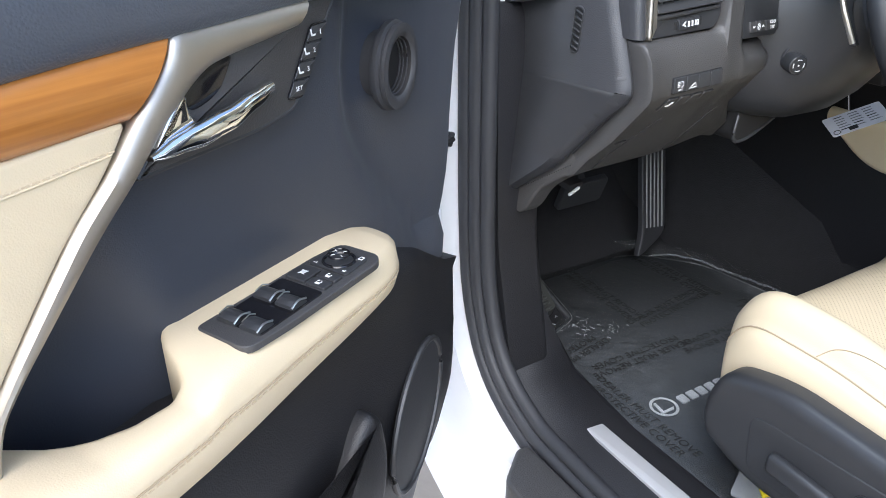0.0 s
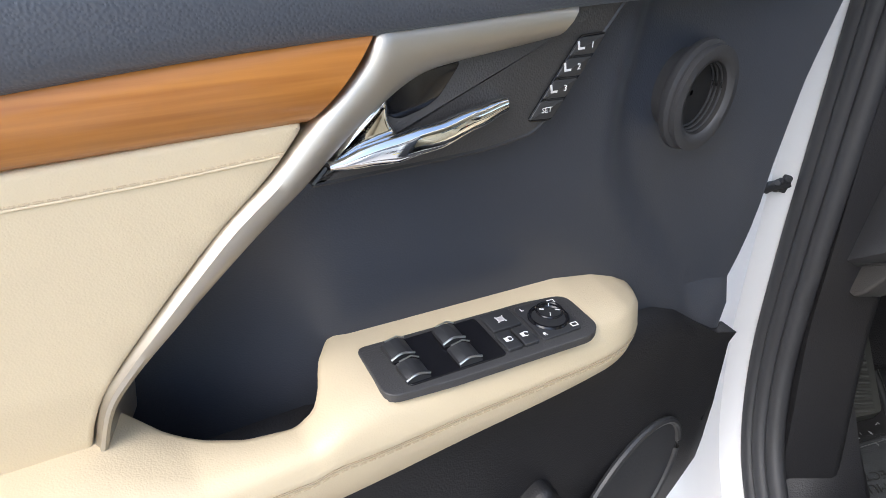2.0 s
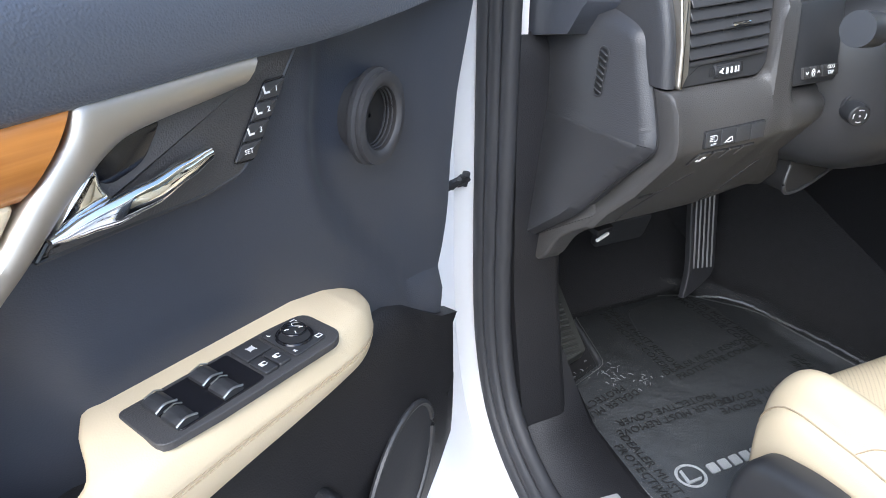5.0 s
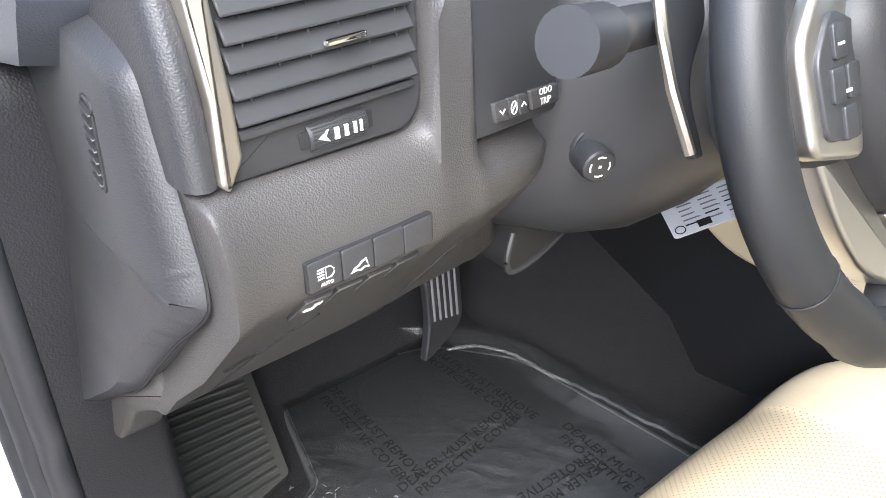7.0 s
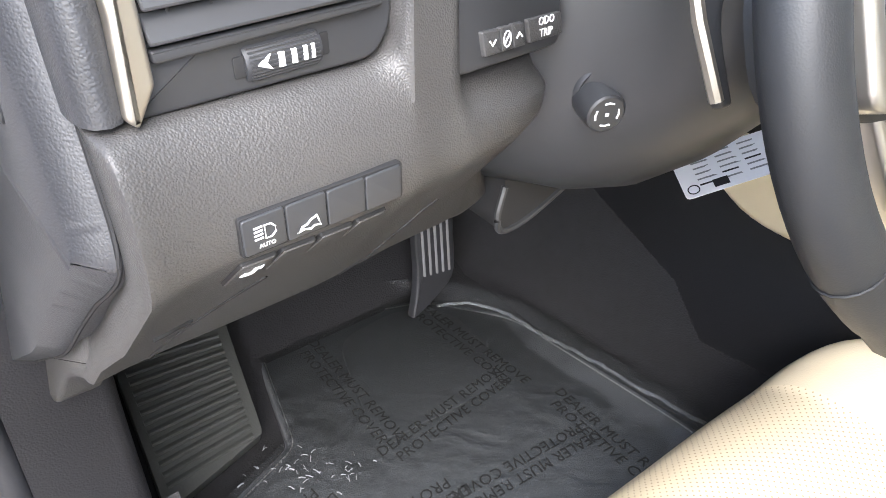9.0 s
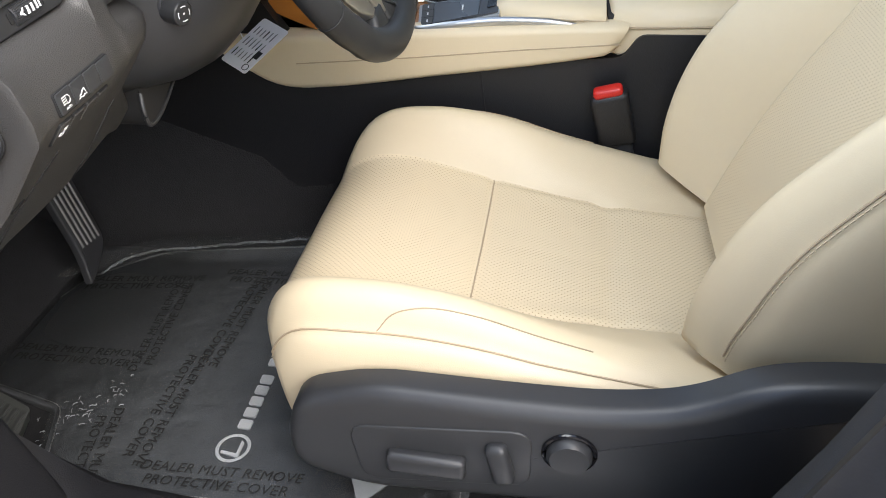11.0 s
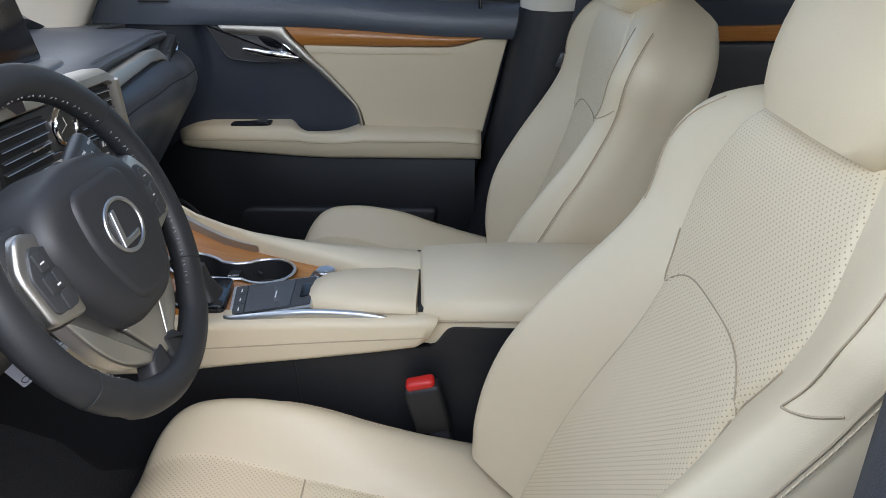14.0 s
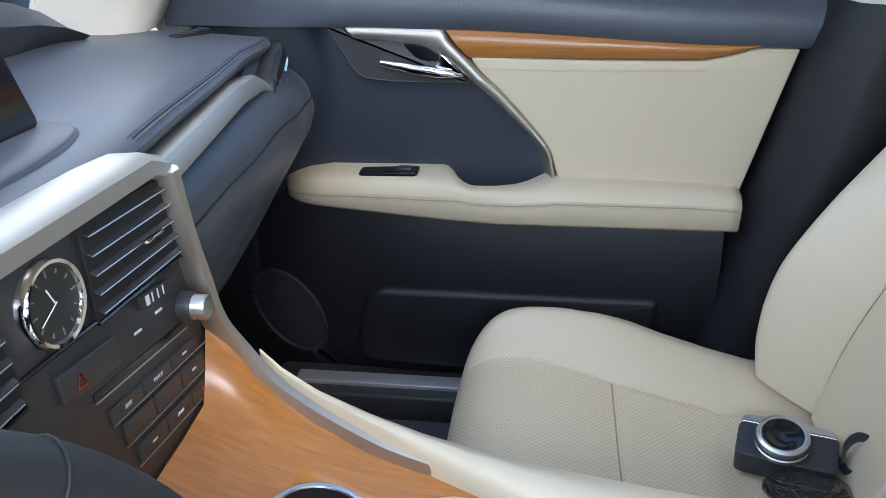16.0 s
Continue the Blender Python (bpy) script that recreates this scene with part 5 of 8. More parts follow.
# recess, silver blade and end vent on the passenger side
put("vent_recess", loft([[Vector((x, y, z)) for y, z in [(dash_front(x) + 0.012, dash_top(x) - 0.012), (dash_front(x) + 0.045, dash_top(x) - 0.016), (dash_front(x) + 0.045, 1.035), (dash_front(x) + 0.012, 1.035)]] for x in np.linspace(0.11, 0.69, 20)]), dark_void, dash)
rings = []
for x in np.linspace(0.118, 0.585, 36):
    yb = lin_table([(0.118, 0.695), (0.37, 0.728), (0.46, 0.742), (0.585, 0.752)], x)
    zt = lerp_table([(0.118, 1.082), (0.37, 1.079), (0.45, 1.072), (0.52, 1.050), (0.585, 1.040)], x)
    zb = lerp_table([(0.118, 1.058), (0.37, 1.058), (0.45, 1.050), (0.52, 1.034), (0.585, 1.032)], x)
    rings.append([Vector((x, y, z)) for y, z in [(yb, zb), (yb - 0.003, zb + 0.003), (yb - 0.001, (zb + zt) / 2), (yb + 0.004, zt - 0.002), (yb + 0.010, zt), (yb + 0.03, zt - 0.004), (yb + 0.03, zb)]])
put("silver_blade", loft(rings), satin, dash, "champagne satin blade across the dash")
endv = put("end_vent", slab(rounded([(0.49, 1.030, 0.006), (0.665, 1.020, 0.02), (0.690, 1.040, 0.02), (0.672, 1.070, 0.02), (0.50, 1.050, 0.006)], 0.008), 0.80, 0.758, lambda a, b, c: Vector((a, c + (a - 0.58) * 0.25, b)), 0.006), smooth_black, dash, "black passenger air vent")
put("vent_mouth", slab(rounded([(0.515, 1.043), (0.640, 1.040), (0.650, 1.066), (0.52, 1.058)], 0.006), 0.765, 0.7555, lambda a, b, c: Vector((a, c + (a - 0.58) * 0.25, b)), 0.001), dark_void, endv)
put("vent_tab", tube([Vector((0.560, 0.744, 1.050)), Vector((0.605, 0.754, 1.060))], 0.003, 0.002, 8), chrome, endv, "bright vent tab")

# driver's knee panel: a grained face with a folded ridge at the door side, sloping under to its lower edge
KNEE_X = [-0.729, -0.727, -0.722, -0.712, -0.695, -0.675, -0.655, -0.635, -0.618, -0.609, -0.6045, -0.6015, -0.599, -0.594, -0.584, -0.575, -0.5705, -0.568, -0.5655, -0.562, -0.55, -0.535, -0.52, -0.505, -0.492, -0.482, -0.475, -0.470, -0.467]


def knee_ring(xm):
    u = (xm + 0.729) / 0.262
    off = lerp_table([(-0.729, -0.0095), (-0.712, -0.004), (-0.69, 0.0), (-0.65, 0.0005), (-0.61, 0.003), (-0.57, 0.010), (-0.53, 0.017), (-0.50, 0.028), (-0.482, 0.042), (-0.467, 0.066)], xm)
    zt = lin_table([(-0.729, 0.998), (-0.612, 0.9985), (-0.605, 1.002), (-0.6015, 1.010), (-0.5985, 1.075), (-0.5715, 1.075), (-0.5685, 0.992), (-0.562, 0.981), (-0.482, 0.972), (-0.467, 0.955)], xm)
    zb = lin_table([(-0.729, 0.829), (-0.586, 0.831), (-0.51, 0.838), (-0.467, 0.826)], xm)
    ring = []
    for k, (y, z) in enumerate([(0.690, zt), (0.652, zt), (0.6440, zt - 0.001), (0.6390, zt - 0.004), (0.6350, zt - 0.010), (0.6300, 0.982), (0.6265, 0.966), (0.6245, 0.956), (0.6245, 0.9435), (0.6262, 0.9385), (0.6400, 0.921), (0.6700, 0.885), (0.6970, 0.852), (0.7130, zb + 0.003), (0.7180, zb - 0.002), (0.7260, zb - 0.004), (0.80, zb - 0.004)]):
        z = min(z, zt - 0.011 - 0.003 * (k - 4)) if k > 4 else z
        rx = lerp_table([(0.829, -0.742), (0.90, -0.733), (0.955, -0.729)], z)
        ring.append(Vector((xm + (rx + 0.729) * (1 - u), y + off * (1 if k < 12 else 0.35), z)))
    return ring


rings = [knee_ring(x) for x in KNEE_X]
ridge = rings[0]
rings = [[p + Vector((dx, dy, -0.3 * dy if dy > 0.03 else 0)) for p in ridge] for dx, dy in ((0.012, 0.085), (-0.0005, 0.032), (-0.0022, 0.008), (-0.0014, 0.0026))] + rings
lower = put("lower_panel", loft(rings), dash_grain, dash, "grained black knee panel", sharp=50)


def on_knee(x, z):
    """A place on the panel's face at that height."""
    ring = knee_ring(x)
    for a, b in zip(ring[4:], ring[5:]):
        if a.z >= z >= b.z:
            return a.lerp(b, (a.z - z) / max(1e-6, a.z - b.z))
    return ring[13].copy()


def knee_line(pts, n=8):
    return [on_knee(p.x, p.y) for p in spline([(x, z, 0) for x, z in pts], n)]


put("cover_line", tube(knee_line([(-0.701, 0.832), (-0.694, 0.858), (-0.684, 0.878), (-0.674, 0.892), (-0.664, 0.903)]), 0.0010, n=6), dark_void, lower)
put("cover_line", tube(knee_line([(-0.586, 0.834), (-0.578, 0.850), (-0.564, 0.874), (-0.545, 0.892)]), 0.0010, n=6), dark_void, lower)
put("cover_slot", tube(knee_line([(-0.712, 0.877), (-0.702, 0.877), (-0.692, 0.876)]), 0.0016, n=6), dark_void, lower)
put("underside", rbox(0.50, 0.30, 0.012, pose(-0.45, 0.95, 0.815, 2, 0, 0), 0.004), hard_black, dash)
put("pull_tab", rbox(0.022, 0.004, 0.004, pose(-0.649, 0.8126, 0.752, 0, -15, 10), 0.001), white_ink, dash, "pale release tab")
put("tab_lever", rbox(0.030, 0.05, 0.010, pose(-0.645, 0.842, 0.760, 10, 0, 10), 0.003), shaded_black, dash)
# outlet beside the column: a dark mouth with a thin lip
lip = spline([(-0.468, 0.703, 0.862), (-0.474, 0.701, 0.840), (-0.466, 0.703, 0.8255), (-0.440, 0.706, 0.8245), (-0.405, 0.711, 0.832), (-0.372, 0.716, 0.842)], 8)
mouth = put("knee_outlet", loft([[p for p in lip] + [Vector((-0.372, 0.72, 0.880)), Vector((-0.462, 0.71, 0.885))], [p + Vector((0, 0.05, 0)) for p in lip] + [Vector((-0.372, 0.77, 0.880)), Vector((-0.462, 0.76, 0.885))]]), dark_void, dash, "dark outlet beside the column")
put("outlet_lip", tube(lip, 0.0026, 0.0026, 8), smooth_black, mouth)
mb = axes((-0.6515, 0.6246, 0.9522), (1, 0.03, 0.005), (0, 0.06, 1))


def on_bank(a, b, c):
    return mb @ Vector((a, b, c))


bank = put("switch_bank", slab(rounded([(-0.0395, -0.0098), (0.0395, -0.0090), (0.0395, 0.0088), (-0.0395, 0.0080)], 0.002), -0.010, 0.0010, on_bank, 0.0004), dark_void, lower)
for i in range(4):
    x0 = -0.0385 + i * 0.0193
    k = put("button", slab(rounded([(x0, -0.0088), (x0 + 0.0186, -0.0082), (x0 + 0.0186, 0.0078), (x0, 0.0072)], 0.0014), -0.004, 0.0022, on_bank, 0.0006), smooth_black, bank, "black dash button")
    if i == 0:
        lettering("AUTO", 0.0026, mb @ pose(x0 + 0.0098, -0.0058, 0.0023), white_ink, k)
        put("lamp_mark", tube([on_bank(x0 + a, b, 0.0027) for a, b in ((0.0092, -0.0028), (0.0092, 0.0032), (0.0120, 0.0030), (0.0138, 0.0012), (0.0138, -0.0010), (0.0120, -0.0027))], 0.00040, n=5, closed=True), white_ink, k)
        for r in range(4):
            put("beam_mark", slab([(x0 + 0.0045, -0.0026 + r * 0.0017), (x0 + 0.0082, -0.0024 + r * 0.0017), (x0 + 0.0082, -0.0017 + r * 0.0017), (x0 + 0.0045, -0.0019 + r * 0.0017)], 0.0024, 0.0028, on_bank, 0), white_ink, k)
    if i == 1:
        put("boot_mark", tube([on_bank(x0 + a, b, 0.0027) for a, b in ((0.004, -0.0060), (0.006, -0.0042), (0.0085, -0.0036), (0.0105, -0.0020), (0.0135, -0.0010), (0.0140, -0.0030), (0.0150, -0.0058), (0.0120, -0.0052), (0.0100, -0.0062), (0.0070, -0.0054))], 0.00045, n=5, closed=True), white_ink, k)


def on_row(a, b, c):
    """The lower switch row on the panel's slope: a to the right, b up, c out."""
    return on_knee(-0.654 + a, 0.9300 + 0.785 * b + 0.006 * a) + Vector((0, -0.785, -0.619)) * c


def row_low(a):
    return lin_table([(-0.040, -0.0105), (0.038, -0.0020)], a)


def row_quad(x0, x1, grow):
    return rounded([(x0 - grow, row_low(x0) - grow), (x1 + grow, row_low(x1) - grow), (x1 + 0.0006 + grow, 0.0088 + grow), (x0 + 0.0030 - grow, 0.0090 + grow)], 0.0012)


for i in range(4):
    x0 = -0.0380 + i * 0.0187
    x1 = x0 + 0.0176
    put("blank_gap", slab(row_quad(x0, x1, 0.0006), -0.004, 0.0018, on_row, 0.0002), dark_void, lower)
    k = put("blank_button", slab(row_quad(x0, x1, 0.0), -0.004, 0.0025, on_row, 0.0004), dash_grain, lower, "black blank switch cover" if i else "black wheel heater switch")
    if i == 0:
        put("heater_mark", tube([on_row(x0 + a, b, 0.0028) for a, b in ((0.005, -0.002), (0.008, -0.003), (0.0105, -0.0028), (0.0112, -0.0008), (0.0085, -0.0012), (0.0065, 0.0004))], 0.00045, n=5, closed=True), white_ink, k)
        for r in range(3):
            put("steam_mark", tube([on_row(x0 + 0.0095 + r * 0.0018, 0.0002, 0.0028), on_row(x0 + 0.0102 + r * 0.0018, 0.0014, 0.0028), on_row(x0 + 0.0095 + r * 0.0018, 0.0026, 0.0028), on_row(x0 + 0.0103 + r * 0.0018, 0.0038, 0.0028)], 0.00035, n=5), white_ink, k)

# driver's air vent in a silver-edged frame
mv = axes((-0.652, 0.651, 1.035), (1, 0.01, 0), (0, 0.14, 1))


def on_vent(a, b, c):
    return mv @ Vector((a, b, c))


vent = put("air_vent", slab(rounded([(-0.064, -0.0375, 0.002), (0.0405, -0.0345, 0.008), (0.0505, -0.022, 0.010), (0.0525, 0.045, 0.006), (-0.066, 0.050, 0.004)], 0.004), -0.03, 0.000, on_vent, 0.002), smooth_black, dash, "black driver's air vent")
put("vent_lip", slab(rounded([(-0.053, -0.0185, 0.002), (0.044, -0.0130, 0.004), (0.044, -0.0090, 0.003), (-0.054, -0.0130, 0.002)], 0.002), -0.004, 0.0045, on_vent, 0.0015), smooth_black, vent)
put("vent_mouth", slab(rounded([(-0.053, -0.0125), (0.044, -0.0085), (0.047, 0.040), (-0.057, 0.044)], 0.003), -0.002, 0.0012, on_vent, 0.0004), dark_void, vent)
for i in range(5):
    b = -0.004 + i * 0.0115
    put("vent_slat", rbox(0.098, 0.012, 0.0022, mv @ pose(-0.005, b, 0.004, -28, 0, 2.5), 0.0008, 1), smooth_black, vent)
for i in range(6):
    put("vent_vane", rbox(0.0012, 0.046, 0.006, mv @ pose(-0.044 + i * 0.016, 0.015, 0.0005), 0.0004, 1), smooth_black, vent)
put("vent_tab", rbox(0.022, 0.003, 0.004, mv @ pose(0.002, 0.018, 0.0105, 0, 0, 4), 0.0012), chrome, vent, "bright vent tab")
put("silver_edge", slab(rounded([(-0.0672, -0.0345, 0.002), (-0.0630, -0.0380, 0.001), (-0.0545, -0.024, 0.002), (-0.0545, 0.0), (-0.0575, 0.056), (-0.0690, 0.058), (-0.0650, 0.0)], 0.001), -0.010, 0.0075, on_vent, 0.0022, 3), satin, vent, "champagne satin edge")
put("wheel_slot", slab(rounded([(-0.0230, -0.0305), (0.0185, -0.0285), (0.0185, -0.0195), (-0.0230, -0.0225)], 0.001), -0.002, 0.0008, on_vent, 0.0003), dark_void, vent)
whl = put("vent_wheel", lathe([(0.0080, -0.0165), (0.0086, -0.0150), (0.0086, 0.0150), (0.0080, 0.0165)], mv @ pose(-0.0022, -0.0252, -0.0050, 0, 90, 3), 28), rubber, vent, "ribbed vent thumb wheel")
for i in range(9):
    q = radians(48 + i * 10.5)
    put("wheel_rib", rbox(0.030, 0.0006, 0.0006, mv @ pose(-0.0022, -0.0252, -0.0050) @ pose(0, 0, 0, 0, 0, 3) @ Matrix.Translation((0, 0.0087 * math.cos(q), 0.0087 * math.sin(q))), 0, 1), smooth_black, whl)
put("wheel_arrow", slab([(-0.0150, -0.0262), (-0.0088, -0.0226), (-0.0108, -0.0258), (-0.0086, -0.0286)], 0.0030, 0.0042, on_vent, 0), white_ink, whl)
for i, a in enumerate((-0.0045, 0.0010, 0.0060, 0.0095)):
    w = 0.0013 - i * 0.0002
    put("wheel_mark", slab([(a - w, -0.0282 + a * 0.05), (a + w, -0.0282 + a * 0.05), (a + w, -0.0226 + a * 0.05), (a - w, -0.0226 + a * 0.05)], 0.0030, 0.0041, on_vent, 0), white_ink, whl)

# end cap beside the door: a flat face with a broad chamfered edge, and its slotted vent
CAP = [(0.800, 1.070), (0.749, 1.066), (0.713, 1.060), (0.687, 1.053), (0.674, 1.043), (0.667, 1.022), (0.657, 0.994), (0.6475, 0.968), (0.6415, 0.948), (0.6435, 0.938), (0.656, 0.924), (0.678, 0.903), (0.704, 0.874), (0.736, 0.837), (0.776, 0.805), (0.838, 0.757), (0.874, 0.735)]
cap_line = [Vector((p.x, p.y)) for p in spline([(a, b, 0) for a, b in CAP], 9)]


def cap_lean(z):
    return 0.15 * (math.hypot(max(0.0, 0.965 - z), 0.02) - 0.02)


def place_cap(a, b, c):
    return Vector((c - cap_lean(b), a, b))


full = cap_line + [Vector((0.890, 0.735)), Vector((0.890, 1.070))]
shrunk = [p.lerp(q, lin_table([(0.80, 0.45), (0.93, 1.0)], p.y)) for p, q in zip(full, inset(full, 0.0115))]
bm = loft([[side(p.x, p.y, c) for p in ring] for ring, c in ((full, -0.690), (full, -0.7325), (shrunk, -0.7445))])
for zc in (0.96, 0.945, 0.93, 0.915, 0.90, 0.88, 0.86, 0.83, 0.80, 0.77):
    bmesh.ops.bisect_plane(bm, geom=bm.verts[:] + bm.edges[:] + bm.faces[:], plane_co=(0, 0, zc), plane_no=(0, 0, 1))
for v in bm.verts:
    v.co.x -= cap_lean(v.co.z)
endcap = put("end_cap", bm, cap_black, dash, "black dash end cap with a broad edge", sharp=62)
put("cap_seam", tube([place_cap(p.x - 0.0006, p.y, -0.7305) for p in cap_line[18:]], 0.0011, n=6), dark_void, endcap)
skirt = [(0.700, 0.850), (0.7150, 0.829), (0.742, 0.812), (0.768, 0.792, 0.02), (0.784, 0.762), (0.796, 0.750, 0.004), (0.836, 0.748), (0.874, 0.733), (0.874, 0.80), (0.75, 0.86)]
put("end_skirt", slab(rounded(skirt, 0.008), -0.700, -0.7265, place_cap, 0.004), dash_grain, dash, "black skirt under the end cap")
put("end_pad", loft([[Vector((x, y + 0.16 * (z - 1.0) + max(0.0, z - 1.05) * 0.25, z)) for x, y in ((-0.700, 0.664), (-0.7155, 0.6475), (-0.7195, 0.6415), (-0.7240, 0.6395), (-0.7290, 0.6410), (-0.7325, 0.6460), (-0.7340, 0.654), (-0.7345, 0.70), (-0.7345, 0.82), (-0.700, 0.82))] for z in (1.0005, 1.003, 1.02, 1.04, 1.06, 1.085)]), cap_black, dash, "black padded dash corner", sharp=50)
SLOT = [(0.7315, 0.9740), (0.7180, 0.9750), (0.7125, 1.0240), (0.7265, 1.0250)]
put("slot_vent", slab(rounded(SLOT, 0.0065, 6), -0.740, -0.7451, place_cap, 0.0002), dark_void, endcap)
put("slot_rim", tube([place_cap(p.x, p.y, -0.7448) for p in rounded(SLOT, 0.0065, 6)], 0.0012, n=6, closed=True), smooth_black, endcap)
for i in range(7):
    put("slat", rbox(0.004, 0.0120, 0.0014, pose(-0.7455, 0.7242 - i * 0.0009, 0.9805 + i * 0.0064, 18, 0, 0), 0.0005, 1), smooth_black, endcap)

# switch pod right of the vent
mp = axes((-0.524, 0.656, 1.011), (1, 0.20, 0), (0, 0.14, 1))
def on_pod(a, b, c):
    return mp @ Vector((a, b, c))


pod = put("switch_pod", slab(rounded([(-0.0455, -0.0275, 0.005), (0.0385, -0.0325, 0.008), (0.042, 0.055), (-0.0510, 0.055), (-0.0520, -0.010, 0.02)], 0.006), -0.03, 0.002, on_pod, 0.002), smooth_black, dash, "black switch pod")
for i, (a0, a1) in enumerate(((-0.0315, -0.0185), (-0.0178, -0.0088), (-0.0080, 0.0015), (0.0052, 0.0352))):
    b0 = -0.0222 - (a0 + 0.03) * 0.06
    k = put("button", slab(rounded([(a0 + 0.002, b0), (a1 + 0.002, b0 - (a1 - a0) * 0.06), (a1, b0 + 0.0118 - (a1 - a0) * 0.06), (a0, b0 + 0.0122)], 0.001), 0.000, 0.0045, on_pod, 0.0008), hard_black, pod)
    m = mp @ pose((a0 + a1) / 2 + 0.001, b0 + 0.0056, 0.0047, 0, 0, -3)
    if i == 3:
        lettering("ODO\nTRIP", 0.0060, m, white_ink, k)
    elif i == 1:
        put("dimmer_mark", tube([m @ Vector((0.0030 * math.cos(q), 0.0038 * math.sin(q), 0)) for q in (math.pi * j / 5 for j in range(10))], 0.00045, n=5, closed=True), white_ink, k)
        put("dimmer_mark", tube([m @ Vector((-0.002, -0.002, 0)), m @ Vector((0.0022, 0.0026, 0))], 0.0005, n=5), white_ink, k)
    else:
        sg = 1 if i == 2 else -1
        put("arrow", tube([m @ Vector((-0.0024, -0.001 * sg, 0)), m @ Vector((0, 0.0014 * sg, 0)), m @ Vector((0.0024, -0.001 * sg, 0))], 0.0005, n=5), white_ink, k)

# ---- steering column ----
column = thing("steering_column", "black plastic steering column shroud with stalks", "steering column", (-0.382, 0.68, 0.88))
rings = []
for y, cz, rx, rz in [(0.575, 1.000, 0.045, 0.050), (0.588, 0.998, 0.058, 0.065), (0.615, 0.988, 0.068, 0.090), (0.645, 0.974, 0.080, 0.103), (0.675, 0.963, 0.104, 0.106), (0.715, 0.952, 0.134, 0.100), (0.82, 0.94, 0.15, 0.085)]:
    rings.append([Vector((-0.385 + math.copysign(abs(math.cos(q)) ** 0.75, math.cos(q)) * rx, y, cz + math.copysign(abs(math.sin(q)) ** 0.75, math.sin(q)) * rz)) for q in (2 * math.pi * j / 40 for j in range(40))])
shroud = put("shroud", loft(rings), smooth_black, column, "black satin shroud", sharp=60)
mk = axes((-0.458, 0.650, 0.947), (1, -0.38, 0), (0, -0.12, 1))
kb = put("tilt_knob_ring", lathe([(0.0175, -0.01), (0.0175, 0.002), (0.016, 0.004), (0.0145, 0.0035), (0.0138, 0.0), (0.0138, -0.01)], mk @ pose(0.003, 0.003, 0), 30), rubber, shroud)
kb = put("tilt_knob", lathe([(0.0125, 0.0), (0.0125, 0.016), (0.0118, 0.019), (0.0105, 0.020), (0.001, 0.020)], mk @ pose(-0.002, -0.001, 0.001, 0, 0, 22), 16), smooth_black, column, "column adjusting knob with white arrows")
put("dot", rbox(0.0022, 0.0022, 0.0005, mk @ pose(-0.002, -0.001, 0.0212), 0.0006, 2), white_ink, kb)
for i in range(4):
    a = i * math.pi / 2
    put("arrow", tube([mk @ Vector((-0.002 + 0.0072 * math.cos(a + d), -0.001 + 0.0072 * math.sin(a + d), 0.0212)) for d in (-0.42, 0, 0.42)], 0.0006, n=6), white_ink, kb)
# stalks left and right, and the shift paddles
st = put("lamp_stalk", tube([(-0.44, 0.615, 1.038), (-0.50, 0.600, 1.045), (-0.545, 0.588, 1.050)], 0.012, 0.012, 14), smooth_black, column, "black lamp stalk")
put("stalk_end", tube([(-0.538, 0.590, 1.0492), (-0.556, 0.585, 1.0515), (-0.572, 0.581, 1.054)], 0.0165, 0.0165, 20), smooth_black, st, "round stalk end")
mw = axes((-0.235, 0.585, 1.055), (0.86, 0.12, 0.30), (-0.2, 0.45, 0.9))
ws_ = put("wiper_stalk", rbox(0.095, 0.040, 0.022, mw, 0.010, 3), smooth_black, column, "black wiper stalk with white print")
for txt, sz, a, b in (("ON", 0.006, 0.012, 0.006), ("INT", 0.005, 0.024, -0.003), ("OFF", 0.0048, 0.026, -0.011), ("MIST", 0.005, -0.034, -0.006), ("REAR", 0.0045, 0.036, 0.006)):
    lettering(txt, sz, mw @ pose(a, b, 0.0112, 0, 0, 0), white_ink, ws_)
put("wiper_ring", rbox(0.018, 0.043, 0.025, mw @ pose(-0.008, -0.004, 0), 0.009, 3), gloss_black, ws_)

# ---- steering wheel ----
WT = radians(22)
WN = Vector((0, -math.cos(WT), math.sin(WT)))
WV = Vector((0, math.sin(WT), math.cos(WT)))
WU = Vector((1, 0, 0))
WC = Vector((-0.3795, 0.5068, 1.0346))


def place_wheel(a, b, c):
    return WC + WU * a + WV * b + WN * c


wheel = thing("steering_wheel", "black leather steering wheel with stitched rim and silver spokes", "steering wheel", WC)
rim = [place_wheel(0.1530 * math.cos(a), 0.1520 * math.sin(a) - (0.004 if math.sin(a) < -0.8 else 0), 0) for a in (2 * math.pi * j / 90 for j in range(90))]
rimp = put("rim", tube(rim, 0.0170, 0.0150, 16, closed=True, up=WN), wheel_leather, wheel, "black leather rim", sharp=80)
for a0 in (38, 142, 215, 325):
    a = radians(a0)
    c0, rad, tan = place_wheel(0.1530 * math.cos(a), 0.1520 * math.sin(a), 0), WU * math.cos(a) + WV * math.sin(a), WN
    put("rim_seam", tube([c0 + rad * (0.0172 * math.cos(q)) + tan * (0.0152 * math.sin(q)) for q in (2 * math.pi * j / 20 for j in range(20))], 0.0007, n=5, closed=True), dark_void, rimp)
gray_thread = material("grey_thread", (0.22, 0.22, 0.23), 0.6, vary=0.1)
